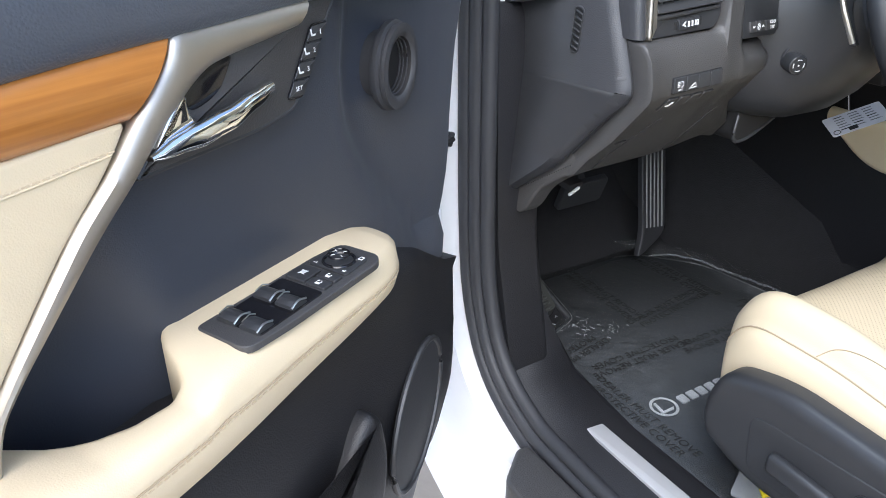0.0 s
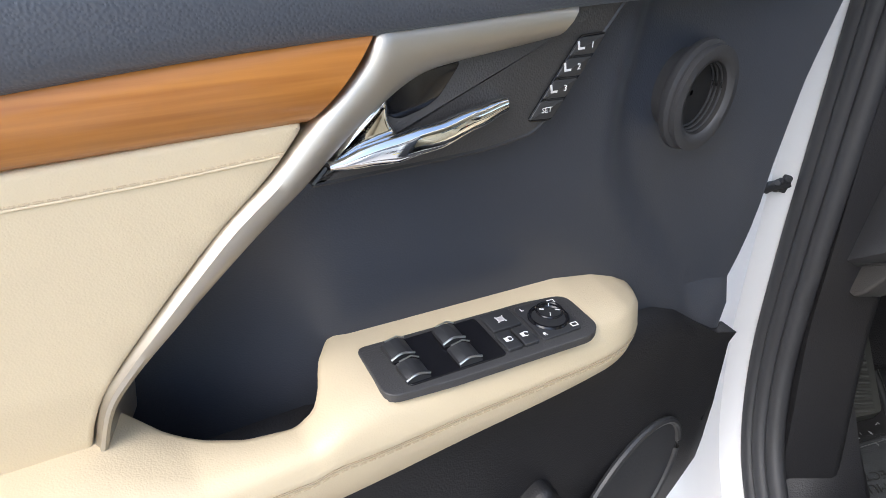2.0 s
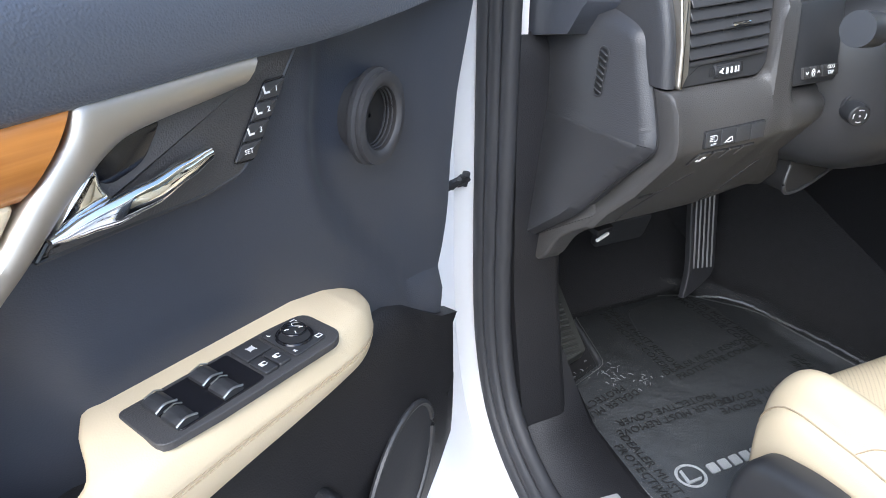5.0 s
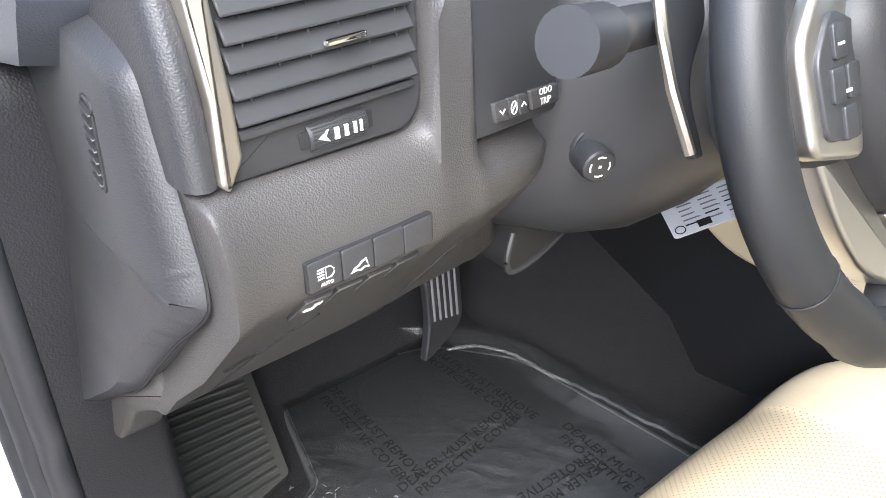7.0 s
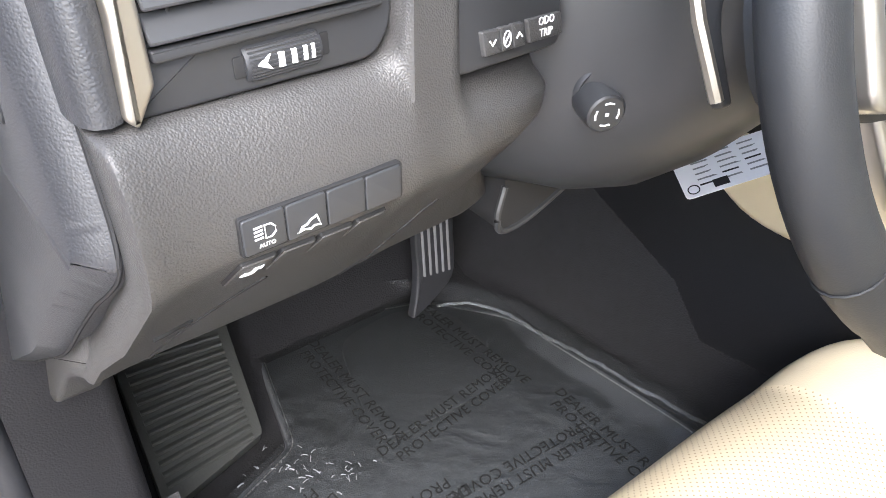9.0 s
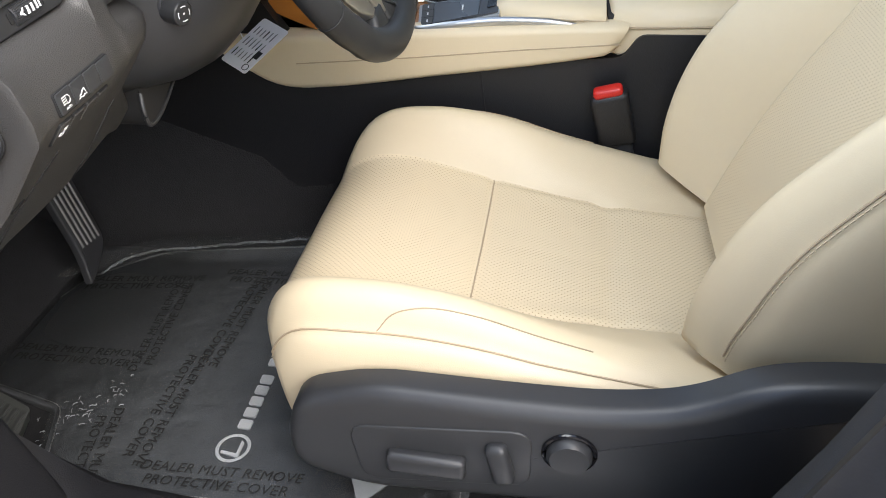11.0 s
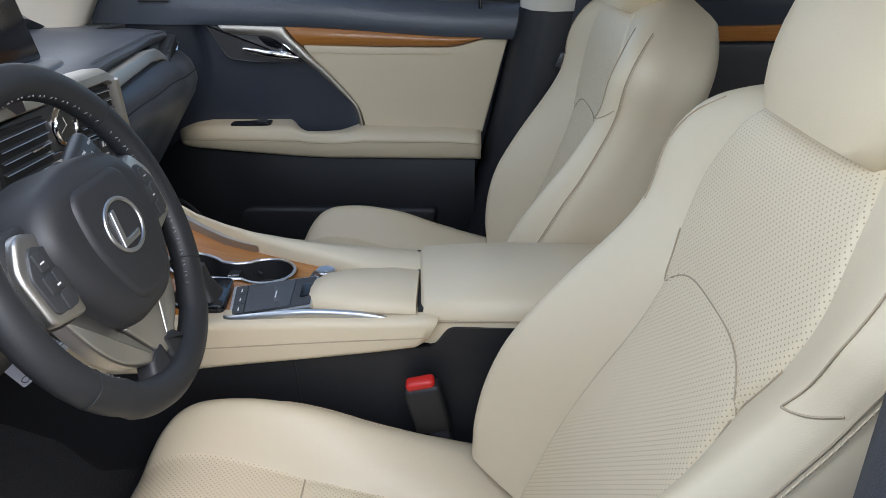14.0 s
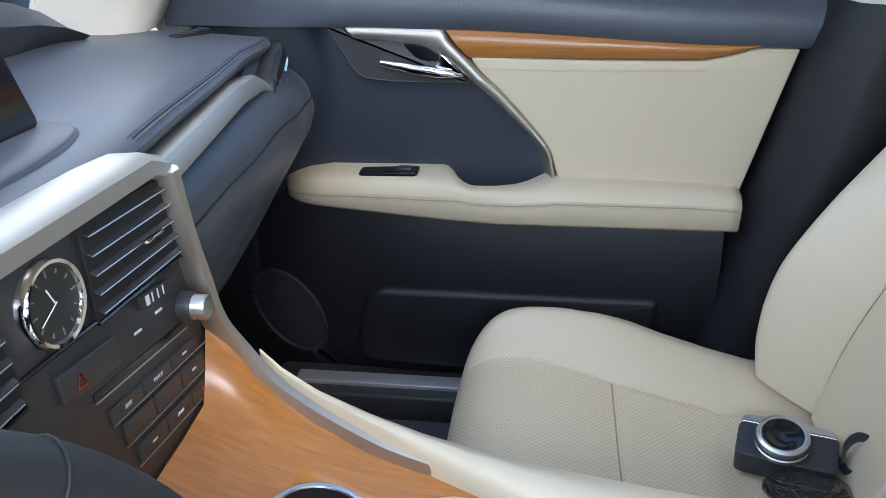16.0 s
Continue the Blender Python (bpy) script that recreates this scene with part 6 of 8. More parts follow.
for lo, hi in ((-48, 32), (40, 140), (148, 228)):
    pts = [place_wheel(0.1375 * math.cos(radians(a)), 0.1365 * math.sin(radians(a)), 0.0035) for a in np.linspace(lo, hi, 60)]
    bm = bmesh.new()
    for k, (p, q) in enumerate(zip(pts[::2], pts[1::2])):
        d = (q - p).normalized()
        s = WN * (0.0035 if k % 2 else -0.0035)
        tube([p - s * 1.0, p + d * 0.003 + s * 1.0], 0.0007, n=5, bm=bm)
    put("rim_stitching", bm, gray_thread, rimp, "pale cross stitching")
hub = [(-0.100, 0.028, 0.03), (-0.072, 0.064, 0.03), (0, 0.076, 0.05), (0.072, 0.064, 0.03), (0.100, 0.028, 0.03), (0.086, -0.028, 0.04), (0.046, -0.084, 0.03), (-0.046, -0.084, 0.03), (-0.086, -0.028, 0.04)]
put("airbag_cover", slab(rounded(hub, 0.03, 6), -0.045, 0.028, place_wheel, 0.022, 6), hub_black, wheel, "black airbag cover")
cen = [(-0.050, 0.052, 0.02), (0.050, 0.052, 0.02), (0.058, 0.0, 0.03), (0.034, -0.066, 0.02), (-0.034, -0.066, 0.02), (-0.058, 0.0, 0.03)]
put("airbag_face", slab(rounded(cen, 0.02, 6), 0.02, 0.0325, place_wheel, 0.008, 5), hub_black, wheel)
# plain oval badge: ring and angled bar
badge = put("badge_ring", tube([place_wheel(0.0305 * math.cos(a), 0.0245 * math.sin(a) + 0.002, 0.0335) for a in (2 * math.pi * j / 48 for j in range(48))], 0.0022, 0.0016, 8, closed=True, up=WN), silver, wheel, "silver oval badge")
put("badge_bar", slab(rounded([(-0.013, 0.019), (-0.006, 0.020), (-0.0115, -0.009), (0.018, -0.009), (0.013, -0.015), (-0.021, -0.015)], 0.001), 0.032, 0.0352, place_wheel, 0.0012), silver, badge, "angled silver bar")
for sg in (-1, 1):
    sp = [(sg * 0.068, 0.050, 0.012), (sg * 0.118, 0.050, 0.012), (sg * 0.146, 0.020, 0.012), (sg * 0.146, -0.024, 0.02), (sg * 0.098, -0.040, 0.02), (sg * 0.060, -0.040, 0.02)]
    put("side_spoke", slab(rounded(sp, 0.01), -0.026, 0.006, place_wheel, 0.008), wheel_leather, wheel)
    sf = [(sg * 0.078, 0.036, 0.008), (sg * 0.110, 0.050, 0.012), (sg * 0.134, 0.022, 0.01), (sg * 0.130, -0.028, 0.008), (sg * 0.084, -0.038, 0.008)]
    fr = put("spoke_frame", slab(rounded(sf, 0.01), 0.0, 0.014, place_wheel, 0.004), spoke_metal, wheel, "satin silver spoke frame")
    pf = [(sg * 0.087, 0.027, 0.006), (sg * 0.110, 0.036, 0.008), (sg * 0.126, 0.014, 0.006), (sg * 0.122, -0.022, 0.006), (sg * 0.090, -0.026, 0.006)]
    pd = put("button_pod", slab(rounded(pf, 0.006), 0.010, 0.0165, place_wheel, 0.0015), smooth_black, fr, "black spoke button pod")
    for bx, by in ((0.108, 0.021), (0.098, 0.002), (0.112, 0.002), (0.104, -0.016)):
        b = put("spoke_button", slab(rounded([(sg * (bx - 0.0055), by - 0.008), (sg * (bx + 0.0055), by - 0.008), (sg * (bx + 0.0055), by + 0.008), (sg * (bx - 0.0055), by + 0.008)], 0.002), 0.015, 0.0185, place_wheel, 0.0008), smooth_black, pd)
    put("button_mark", slab([(sg * 0.105, 0.019), (sg * 0.111, 0.019), (sg * 0.111, 0.0202), (sg * 0.105, 0.0202)], 0.0180, 0.0187, place_wheel, 0), white_ink, pd)
    put("button_mark", slab([(sg * 0.102, -0.0025), (sg * 0.107, -0.0025), (sg * 0.107, -0.001), (sg * 0.102, -0.001)], 0.0180, 0.0187, place_wheel, 0), white_ink, pd)
    lsp = [(sg * 0.041, -0.084, 0.008), (sg * 0.076, -0.036, 0.01), (sg * 0.103, -0.033, 0.006), (sg * 0.090, -0.072, 0.03), (sg * 0.066, -0.107, 0.02), (sg * 0.014, -0.1335, 0.004), (sg * 0.010, -0.1300, 0.003)]
    put("rim_bridge", slab(rounded([(sg * 0.002, -0.115), (sg * 0.030, -0.120), (sg * 0.045, -0.140), (sg * 0.002, -0.148)], 0.008), -0.016, 0.003, place_wheel, 0.006, 3), wheel_leather, wheel)
    put("lower_spoke", slab(rounded(lsp, 0.006), -0.016, 0.0005, place_wheel, 0.003, 3), spoke_metal, wheel, "satin silver lower spoke")
    put("shift_paddle", slab(rounded([(sg * 0.085, 0.060, 0.01), (sg * 0.122, 0.070, 0.02), (sg * 0.122, 0.010, 0.02), (sg * 0.112, -0.030, 0.003), (sg * 0.104, -0.030, 0.003), (sg * 0.110, 0.012, 0.02), (sg * 0.085, 0.040, 0.01)], 0.006), -0.066, -0.060, place_wheel, 0.002), smooth_black, wheel, "black shift paddle")
    put("paddle_edge", tube([place_wheel(sg * a, b, -0.0625) for a, b in ((0.119, 0.066), (0.1215, 0.040), (0.1205, 0.010), (0.113, -0.026))], 0.0030, 0.0034, 8), satin, wheel, "slim champagne paddle edge")
put("spoke_plate", slab(rounded([(-0.0395, -0.080), (0.0395, -0.080), (0.0085, -0.1312), (-0.0085, -0.1312)], 0.004), -0.016, 0.0015, place_wheel, 0.0025, 3), spoke_metal, wheel, "satin silver plate between the lower spokes")
put("boss", lathe([(0.05, -0.11), (0.055, -0.06), (0.05, -0.03)], axes(WC, WU, WV), 28), smooth_black, wheel)

# ---- centre console and stack ----
console = thing("centre_console", "beige leather and wood centre console with armrest lid", "centre console", (-0.02, 0.25, 0.56))


def place_con(a, b, c):
    return Vector((c, a, b))


side_o = [(-0.40, 0.50), (1.15, 0.50), (1.15, 0.90), (0.72, 0.88), (0.64, 0.74), (0.20, 0.765), (0.18, 0.795), (-0.40, 0.79)]
# console sides take the darker black, so their shade is part of the colour
put("side_panel", slab(rounded(side_o, 0.01), -0.126, -0.10, place_con, 0.004), shaded_black, console, "black console side")
put("side_panel", slab(rounded(side_o, 0.01), 0.098, 0.07, place_con, 0.004), shaded_black, console, "black console side")
put("side_joint", tube([(-0.1265, 0.395, 0.752), (-0.1265, 0.385, 0.60)], 0.0012, n=6), dark_void, console)
PAD_TOP = [(0.192, 0.8135), (0.33, 0.8105), (0.48, 0.8065), (0.65, 0.801), (0.78, 0.803)]
PAD_LOW = [(0.192, 0.775), (0.214, 0.7705), (0.30, 0.758), (0.45, 0.741), (0.62, 0.723), (0.70, 0.728), (0.78, 0.779)]
rings = []
for y in np.linspace(0.192, 0.78, 44):
    lean = lin_table([(0.192, 0.024), (0.30, 0.0)], y)
    zt, zb = curve_table(PAD_TOP, y), curve_table(PAD_LOW, min(0.78, y + lean))
    e = 0.004 if y < 0.1925 else 0.0
    h, r = zt - zb, min(0.0105, (zt - zb) * 0.45)
    prof = [(-0.098, 0.0), (-0.140 + r + e, 0.0)] + [(-0.140 + r * (1 - math.sin(q)) + e, r * (1 - math.cos(q))) for q in np.linspace(0.3, math.pi / 2, 5)]
    ring = [(x, zb + d + e) for x, d in prof] + [(x, zt - d - e) for x, d in prof[::-1]]
    rings.append([Vector((x, y + lean * (zt - z) / h, z)) for x, z in ring])
sp = put("side_pad", loft(rings), leather, console, "beige leather side pad", sharp=60)
ln = [(-0.1402, 0.205, 0.788), (-0.1402, 0.35, 0.780), (-0.1402, 0.50, 0.770), (-0.1402, 0.66, 0.762)]
put("pad_seam", tube(spline(ln, 8), 0.0009, n=6), seam_shadow, sp)
# armrest lid with a rounded front
rings = []
for y, zt, hwx in [(0.2175, 0.805, 0.099), (0.2175, 0.822, 0.100), (0.212, 0.832, 0.103), (0.10, 0.838, 0.106), (-0.10, 0.834, 0.106), (-0.25, 0.828, 0.104), (-0.262, 0.815, 0.098)]:
    prof = [(-hwx, 0.768), (-hwx - 0.002, zt - 0.03), (-hwx + 0.004, zt - 0.010), (-hwx + 0.018, zt - 0.001), (0, zt + 0.003), (hwx - 0.018, zt - 0.001), (hwx - 0.004, zt - 0.010), (hwx + 0.002, zt - 0.03), (hwx, 0.768)]
    rings.append([Vector((x - 0.016, y + (0.05 * (x + 0.1) if y > 0.2 else 0.0), z)) for x, z in prof])
lid = put("armrest_lid", loft(rings), leather, console, "beige leather armrest lid", sharp=60)
ls = [Vector((-0.1245, y, 0.8045)) for y in np.linspace(0.20, -0.24, 20)]
put("lid_seam", tube(ls, 0.0015, n=6), seam_shadow, lid)
put("box_body", slab(rounded([(-0.118, -0.38), (0.088, -0.38), (0.088, 0.225), (-0.118, 0.21)], 0.01), 0.56, 0.772, flat, 0.004), leather, console, "beige lower armrest box")
put("lid_gap", rbox(0.196, 0.012, 0.05, pose(-0.016, 0.2215, 0.794, 0, 0, 3), 0.002), dark_void, console)
# palm rest ahead of the lid
rings = []
for y, zt, x0, x1 in [(0.2240, 0.818, -0.119, 0.002), (0.2250, 0.826, -0.121, 0.003), (0.26, 0.832, -0.121, 0.000), (0.32, 0.834, -0.119, -0.010), (0.355, 0.833, -0.112, -0.022), (0.372, 0.828, -0.104, -0.034), (0.380, 0.818, -0.100, -0.040)]:
    rings.append([Vector((x, y, z)) for x, z in [(x0 + 0.002, 0.795), (x0, zt - 0.016), (x0 + 0.005, zt - 0.006), (x0 + 0.016, zt), ((x0 + x1) / 2, zt + 0.002), (x1 - 0.012, zt), (x1, zt - 0.008), (x1 + 0.001, 0.795)]])
palm = put("palm_rest", loft(rings), leather, console, "beige leather palm rest", sharp=60)
put("palm_seam", tube(spline([(-0.1212, 0.22, 0.812), (-0.1212, 0.30, 0.816), (-0.116, 0.35, 0.816), (-0.104, 0.376, 0.815)], 8), 0.0010, n=6), seam_shadow, palm)
# wood deck rising to the stack, with two joined cup holders
rings = []
for y, z, zs, xr in [(0.20, 0.800, 0.800, 0.07), (0.36, 0.802, 0.802, 0.06), (0.43, 0.802, 0.802, 0.080), (0.50, 0.804, 0.804, 0.104), (0.55, 0.811, 0.811, 0.118), (0.60, 0.824, 0.830, 0.130), (0.63, 0.834, 0.850, 0.136), (0.655, 0.845, 0.876, 0.142), (0.672, 0.853, 0.905, 0.146), (0.69, 0.862, 0.94, 0.146)]:
    xs = list(np.linspace(-0.108, xr - 0.045, 6)) + [xr - 0.03, xr - 0.016, xr]
    zz = [z + (zs - z) * smooth01((x - xr + 0.050) / 0.045) for x in xs]
    rings.append([Vector((x, y, q)) for x, q in zip(xs, zz)] + [Vector((x, y + 0.012, q - 0.03)) for x, q in zip(xs[::-1], zz[::-1])])
deck = put("deck", loft(rings), console_wood, console, "orange wood console deck", sharp=60)
CUPS = [((0.022, 0.566), 0.040), ((0.030, 0.462), 0.041)]


def cup_outline(k=0.0, n=20):
    """Two circles joined by a waist."""
    (ax, ay), ra = CUPS[0]
    (bx, by), rb = CUPS[1]
    pts = [(ax + (ra + k) * math.cos(a), ay + (ra + k) * math.sin(a)) for a in np.linspace(radians(-48), radians(228), n)]
    pts += [((ax + bx) / 2 - 0.027 - k, (ay + by) / 2)]
    pts += [(bx + (rb + k) * math.cos(a), by + (rb + k) * math.sin(a)) for a in np.linspace(radians(132), radians(408), n)]
    pts += [((ax + bx) / 2 + 0.022 + k, (ay + by) / 2)]
    return [Vector(p) for p in pts]


def deck_z(y):
    return lin_table([(0.36, 0.802), (0.50, 0.804), (0.55, 0.811), (0.60, 0.824), (0.64, 0.838)], y)


tray = [Vector((p.x, p.y, deck_z(p.y) + 0.0015)) for p in cup_outline(0.002)]
# the opening is cut through the deck
cutter = put("cutter", loft([[Vector((p.x, p.y, z)) for p in cup_outline(0.001)] for z in (0.74, 0.90)]), dark_void, console)
cut = deck.modifiers.new("opening", "BOOLEAN")
cut.operation, cut.object, cut.solver = "DIFFERENCE", cutter, "EXACT"
bpy.context.view_layer.update()
opened = bpy.data.meshes.new_from_object(deck.evaluated_get(bpy.context.evaluated_depsgraph_get()))
deck.modifiers.clear()
deck.data = opened
bpy.data.objects.remove(cutter)
CUP_FLOOR = 0.768
bm = bmesh.new()
top = [bm.verts.new((p.x, p.y, deck_z(p.y) + 0.001)) for p in cup_outline(0)]
low = [bm.verts.new((p.x, p.y, CUP_FLOOR)) for p in cup_outline(-0.002)]
for i in range(len(top)):
    j = (i + 1) % len(top)
    bm.faces.new((top[i], low[i], low[j], top[j]))
bmesh.ops.triangulate(bm, faces=[bm.faces.new(low)])
# well coloured near-black, so the shade inside it is painted in
cups = put("cup_holder", bm, dark_void, console, "black double cup holder")
put("cup_bridge", rbox(0.046, 0.018, 0.030, pose(0.0235, 0.514, 0.785, 0, 0, -4), 0.003), dark_void, cups)
put("cup_rim", tube(tray, 0.0028, 0.0022, 8, closed=True), silver, cups, "silver cup holder rim")
for (cx_, cy_), r in CUPS:
    put("cup_wall", lathe([(r - 0.004, CUP_FLOOR), (r - 0.006, CUP_FLOOR + 0.006), (r - 0.010, CUP_FLOOR + 0.001)], Matrix.Translation((cx_, cy_, 0)), 32), dark_void, cups)
    put("cup_tab", rbox(0.012, 0.006, 0.004, pose(cx_ + 0.028, cy_ + 0.018, CUP_FLOOR + 0.020, 20, 0, 30), 0.001), smooth_black, cups)
lettering("PUSH", 0.007, axes((0.022, 0.512, 0.8004), (0.25, -1, 0), (1, 0.25, 0)), white_ink, cups)
# silver and beige rails on the passenger side of the deck
rail = [(0.1035, 0.682, 1.084), (0.1115, 0.682, 1.03), (0.121, 0.681, 0.985), (0.134, 0.680, 0.935), (0.144, 0.668, 0.898), (0.141, 0.640, 0.862), (0.134, 0.600, 0.836), (0.120, 0.545, 0.816), (0.105, 0.495, 0.809), (0.092, 0.455, 0.806)]
rp = spline(rail, 8)
rings = []
for i, p in enumerate(rp):
    f = i / (len(rp) - 1)
    d = (rp[min(i + 1, len(rp) - 1)] - rp[max(i - 1, 0)]).normalized()
    nrm = Vector((1, 0, 0)) - d * d.x
    nrm.normalize()
    out = d.cross(nrm).normalized()
    if out.y > 0 and f < 0.5 or out.z < 0 and f >= 0.5:
        out = -out
    w = lerp_table([(0, 0.0068), (0.35, 0.0072), (0.5, 0.0078), (0.8, 0.006), (1, 0.0015)], f)
    rings.append([p - nrm * w + out * 0.000, p - nrm * (w * 0.8) + out * 0.007, p + nrm * (w * 0.2) + out * 0.009, p + nrm * w + out * 0.004, p + nrm * (w * 1.1) - out * 0.012, p - nrm * (w * 0.9) - out * 0.012])
put("stack_blade", loft(rings), satin, console, "champagne satin blade edging the stack")
rings = []
for y, xi, xo, z in [(0.222, -0.004, 0.092, 0.822), (0.28, 0.000, 0.096, 0.826), (0.33, 0.024, 0.101, 0.827), (0.385, 0.052, 0.108, 0.827), (0.44, 0.077, 0.116, 0.829), (0.50, 0.104, 0.129, 0.833), (0.55, 0.122, 0.141, 0.841), (0.60, 0.139, 0.152, 0.854), (0.635, 0.149, 0.157, 0.872), (0.655, 0.154, 0.158, 0.890)]:
    w = xo - xi
    rings.append([Vector((x, y, q)) for x, q in [(xi, z - 0.03), (xi + 0.001, z - 0.010), (xi + w * 0.15, z - 0.002), (xi + w * 0.5, z), (xo - w * 0.15, z - 0.004), (xo, z - 0.016), (xo, z - 0.06), (xi + 0.002, z - 0.05)]])
put("beige_rail", loft(rings), leather, console, "beige padded console rail", sharp=60)
# touch pad on a silver tray
TP = [Vector((-0.118, 0.482, 0.803)), Vector((-0.036, 0.494, 0.8105)), Vector((-0.032, 0.372, 0.827)), Vector((-0.116, 0.370, 0.823))]


def on_tray(a, b, c):
    """a along the tray from front to rear, b from the driver's side, c up."""
    p = TP[0].lerp(TP[1], b).lerp(TP[3].lerp(TP[2], b), a)
    n = (TP[1] - TP[0]).cross(TP[2] - TP[0]).normalized()
    if n.z < 0:
        n = -n
    return p + n * c


tp = put("tray", slab(rounded([(0, 0, 0.05), (0, 1, 0.03), (1.02, 1), (1.02, 0)], 0.01), -0.014, 0.0, on_tray, 0.003), silver, console, "silver touch pad tray")
rail_c = spline([(-0.112, 0.489, 0.802), (-0.1205, 0.482, 0.8025), (-0.1225, 0.465, 0.805), (-0.1225, 0.43, 0.8095), (-0.1220, 0.37, 0.8145), (-0.1235, 0.31, 0.8135), (-0.1250, 0.265, 0.8085), (-0.1255, 0.240, 0.8035)], 8)
put("tray_rail", tube(rail_c, 0.0052, 0.0068, 12, taper=lambda f: lin_table([(0, 0.6), (0.12, 1.0), (0.75, 0.9), (1, 0.25)], f)), silver, console, "satin silver rail beside the touch pad")
pd = put("touch_pad", slab(rounded([(0.04, 0.05), (0.04, 0.955), (1.0, 0.955), (1.0, 0.05)], 0.03), -0.002, 0.0016, on_tray, 0.0006), smooth_black, console, "black touch pad")
put("pad_surface", slab(rounded([(0.20, 0.07), (0.20, 0.935), (0.76, 0.935), (0.76, 0.07)], 0.015), 0.0010, 0.0026, on_tray, 0.0004), material("touch_glass", (0.06, 0.065, 0.075), 0.3, vary=0.05), pd, "grey touch surface")
for k in range(3):
    put("pad_button", slab(rounded([(0.055, 0.07 + k * 0.292), (0.055, 0.352 + k * 0.292), (0.188, 0.352 + k * 0.292), (0.188, 0.07 + k * 0.292)], 0.015), 0.0010, 0.0026, on_tray, 0.0004), smooth_black, pd)
    put("pad_mark", slab([(0.112, 0.15 + k * 0.292), (0.112, 0.25 + k * 0.292), (0.128, 0.25 + k * 0.292), (0.128, 0.15 + k * 0.292)], 0.0024, 0.0029, on_tray, 0), white_ink, pd)
put("pad_button", slab(rounded([(0.86, 0.30), (0.86, 0.70), (0.96, 0.70), (0.96, 0.30)], 0.03), 0.0010, 0.0030, on_tray, 0.0006), gloss_black, pd)
for k in range(5):
    put("plain_mark", slab([(0.545, 0.40 + k * 0.045), (0.545, 0.43 + k * 0.045), (0.562, 0.43 + k * 0.045), (0.562, 0.40 + k * 0.045)], 0.0024, 0.0029, on_tray, 0), white_ink, pd)
# drive-mode dial
put("dial_plate", slab(rounded([(-0.012, 0.394), (0.028, 0.388), (0.020, 0.322), (-0.020, 0.332)], 0.004), 0.800, 0.8075, flat, 0.001), smooth_black, console, "black dial plate")
put("mode_dial", lathe([(0.0175, 0.806), (0.0175, 0.810), (0.0150, 0.8115), (0.0152, 0.8175), (0.0138, 0.8192), (0.0125, 0.8186), (0.002, 0.8188)], Matrix.Translation((0.006, 0.366, 0)), 36), silver, console, "brushed metal mode dial")
# gear lever boot ahead of the touch pad
rings = []
for z, r in ((0.800, 0.036), (0.808, 0.034), (0.822, 0.026), (0.840, 0.017), (0.862, 0.012)):
    rings.append([Vector((-0.072 + r * 1.0 * math.copysign(abs(math.cos(a)) ** 0.7, math.cos(a)) * (1 + 0.06 * math.sin(5 * a)), 0.535 + r * 1.15 * math.copysign(abs(math.sin(a)) ** 0.7, math.sin(a)), z)) for a in (2 * math.pi * j / 30 for j in range(30))])
put("gear_boot", loft(rings), wheel_leather, console, "black leather gear boot", sharp=70)
put("gear_lever", tube([(-0.072, 0.540, 0.855), (-0.080, 0.548, 0.89), (-0.092, 0.556, 0.925)], 0.011, 0.013, 14), gloss_black, console)
put("gear_plate", slab(rounded([(-0.108, 0.49), (-0.018, 0.498), (-0.014, 0.60), (-0.104, 0.60)], 0.01), 0.800, 0.8165, flat, 0.002), gloss_black, console, "gloss black gear plate")

# centre stack face: vents, clock, controls
stack = put("audio_panel", slab(rounded([(-0.215, 1.088), (0.098, 1.085), (0.112, 1.02), (0.130, 0.93), (0.140, 0.858), (0.02, 0.850), (-0.16, 0.86), (-0.205, 1.0)], 0.004), 0.80, 0.692, front, 0.003), smooth_black, console, "black centre stack")
put("silver_bar", loft([[Vector((x, y, z + lin_table([(-0.22, 0.012), (0.085, 0.0), (0.11, -0.012)], x))) for y, z in [(0.684, 1.084), (0.679, 1.087), (0.681, 1.098), (0.690, 1.104), (0.72, 1.102), (0.72, 1.084)]] for x in np.linspace(-0.22, 0.108, 14)]), satin, stack, "champagne satin bar above the vents")
for x0, x1, tilt in ((-0.008, 0.112, -4.5), (-0.205, -0.088, -2.0)):
    cxv, w = (x0 + x1) / 2, x1 - x0
    vm = axes((cxv, 0.6905, 1.047), (math.cos(radians(tilt)), 0, math.sin(radians(tilt))), (0, 0.02, 1))
    v = put("air_vent", slab(rounded([(-w / 2, -0.034, 0.003), (w / 2, -0.034, 0.003), (w / 2 - 0.006, 0.033, 0.003), (-w / 2, 0.036, 0.003)], 0.003), -0.02, 0.002, lambda a, b, c: vm @ Vector((a, b, c)), 0.001), dark_void, stack, "black slatted air vent")
    for i in range(5):
        put("vent_slat", rbox(w - 0.006, 0.0045, 0.0013, vm @ pose(-0.001, -0.027 + i * 0.0135, 0.0035, -60, 0, 0), 0.0004, 1), smooth_black, v)
        put("slat_edge", tube([vm @ Vector((-w / 2 + 0.003, -0.0285 + i * 0.0135, 0.0058)), vm @ Vector((w / 2 - 0.006, -0.0285 + i * 0.0135, 0.0058))], 0.0005, n=5), silver, v, "thin bright slat edge")
    put("vent_tab", rbox(0.026, 0.003, 0.004, vm @ pose(0.012, 0.000, 0.0095), 0.0012), chrome, v, "bright vent tab")
    put("vent_frame", tube([vm @ Vector((a, b, 0.002)) for a, b in ((-w / 2, -0.035), (w / 2, -0.035))], 0.0014, n=6), gloss_black, v)
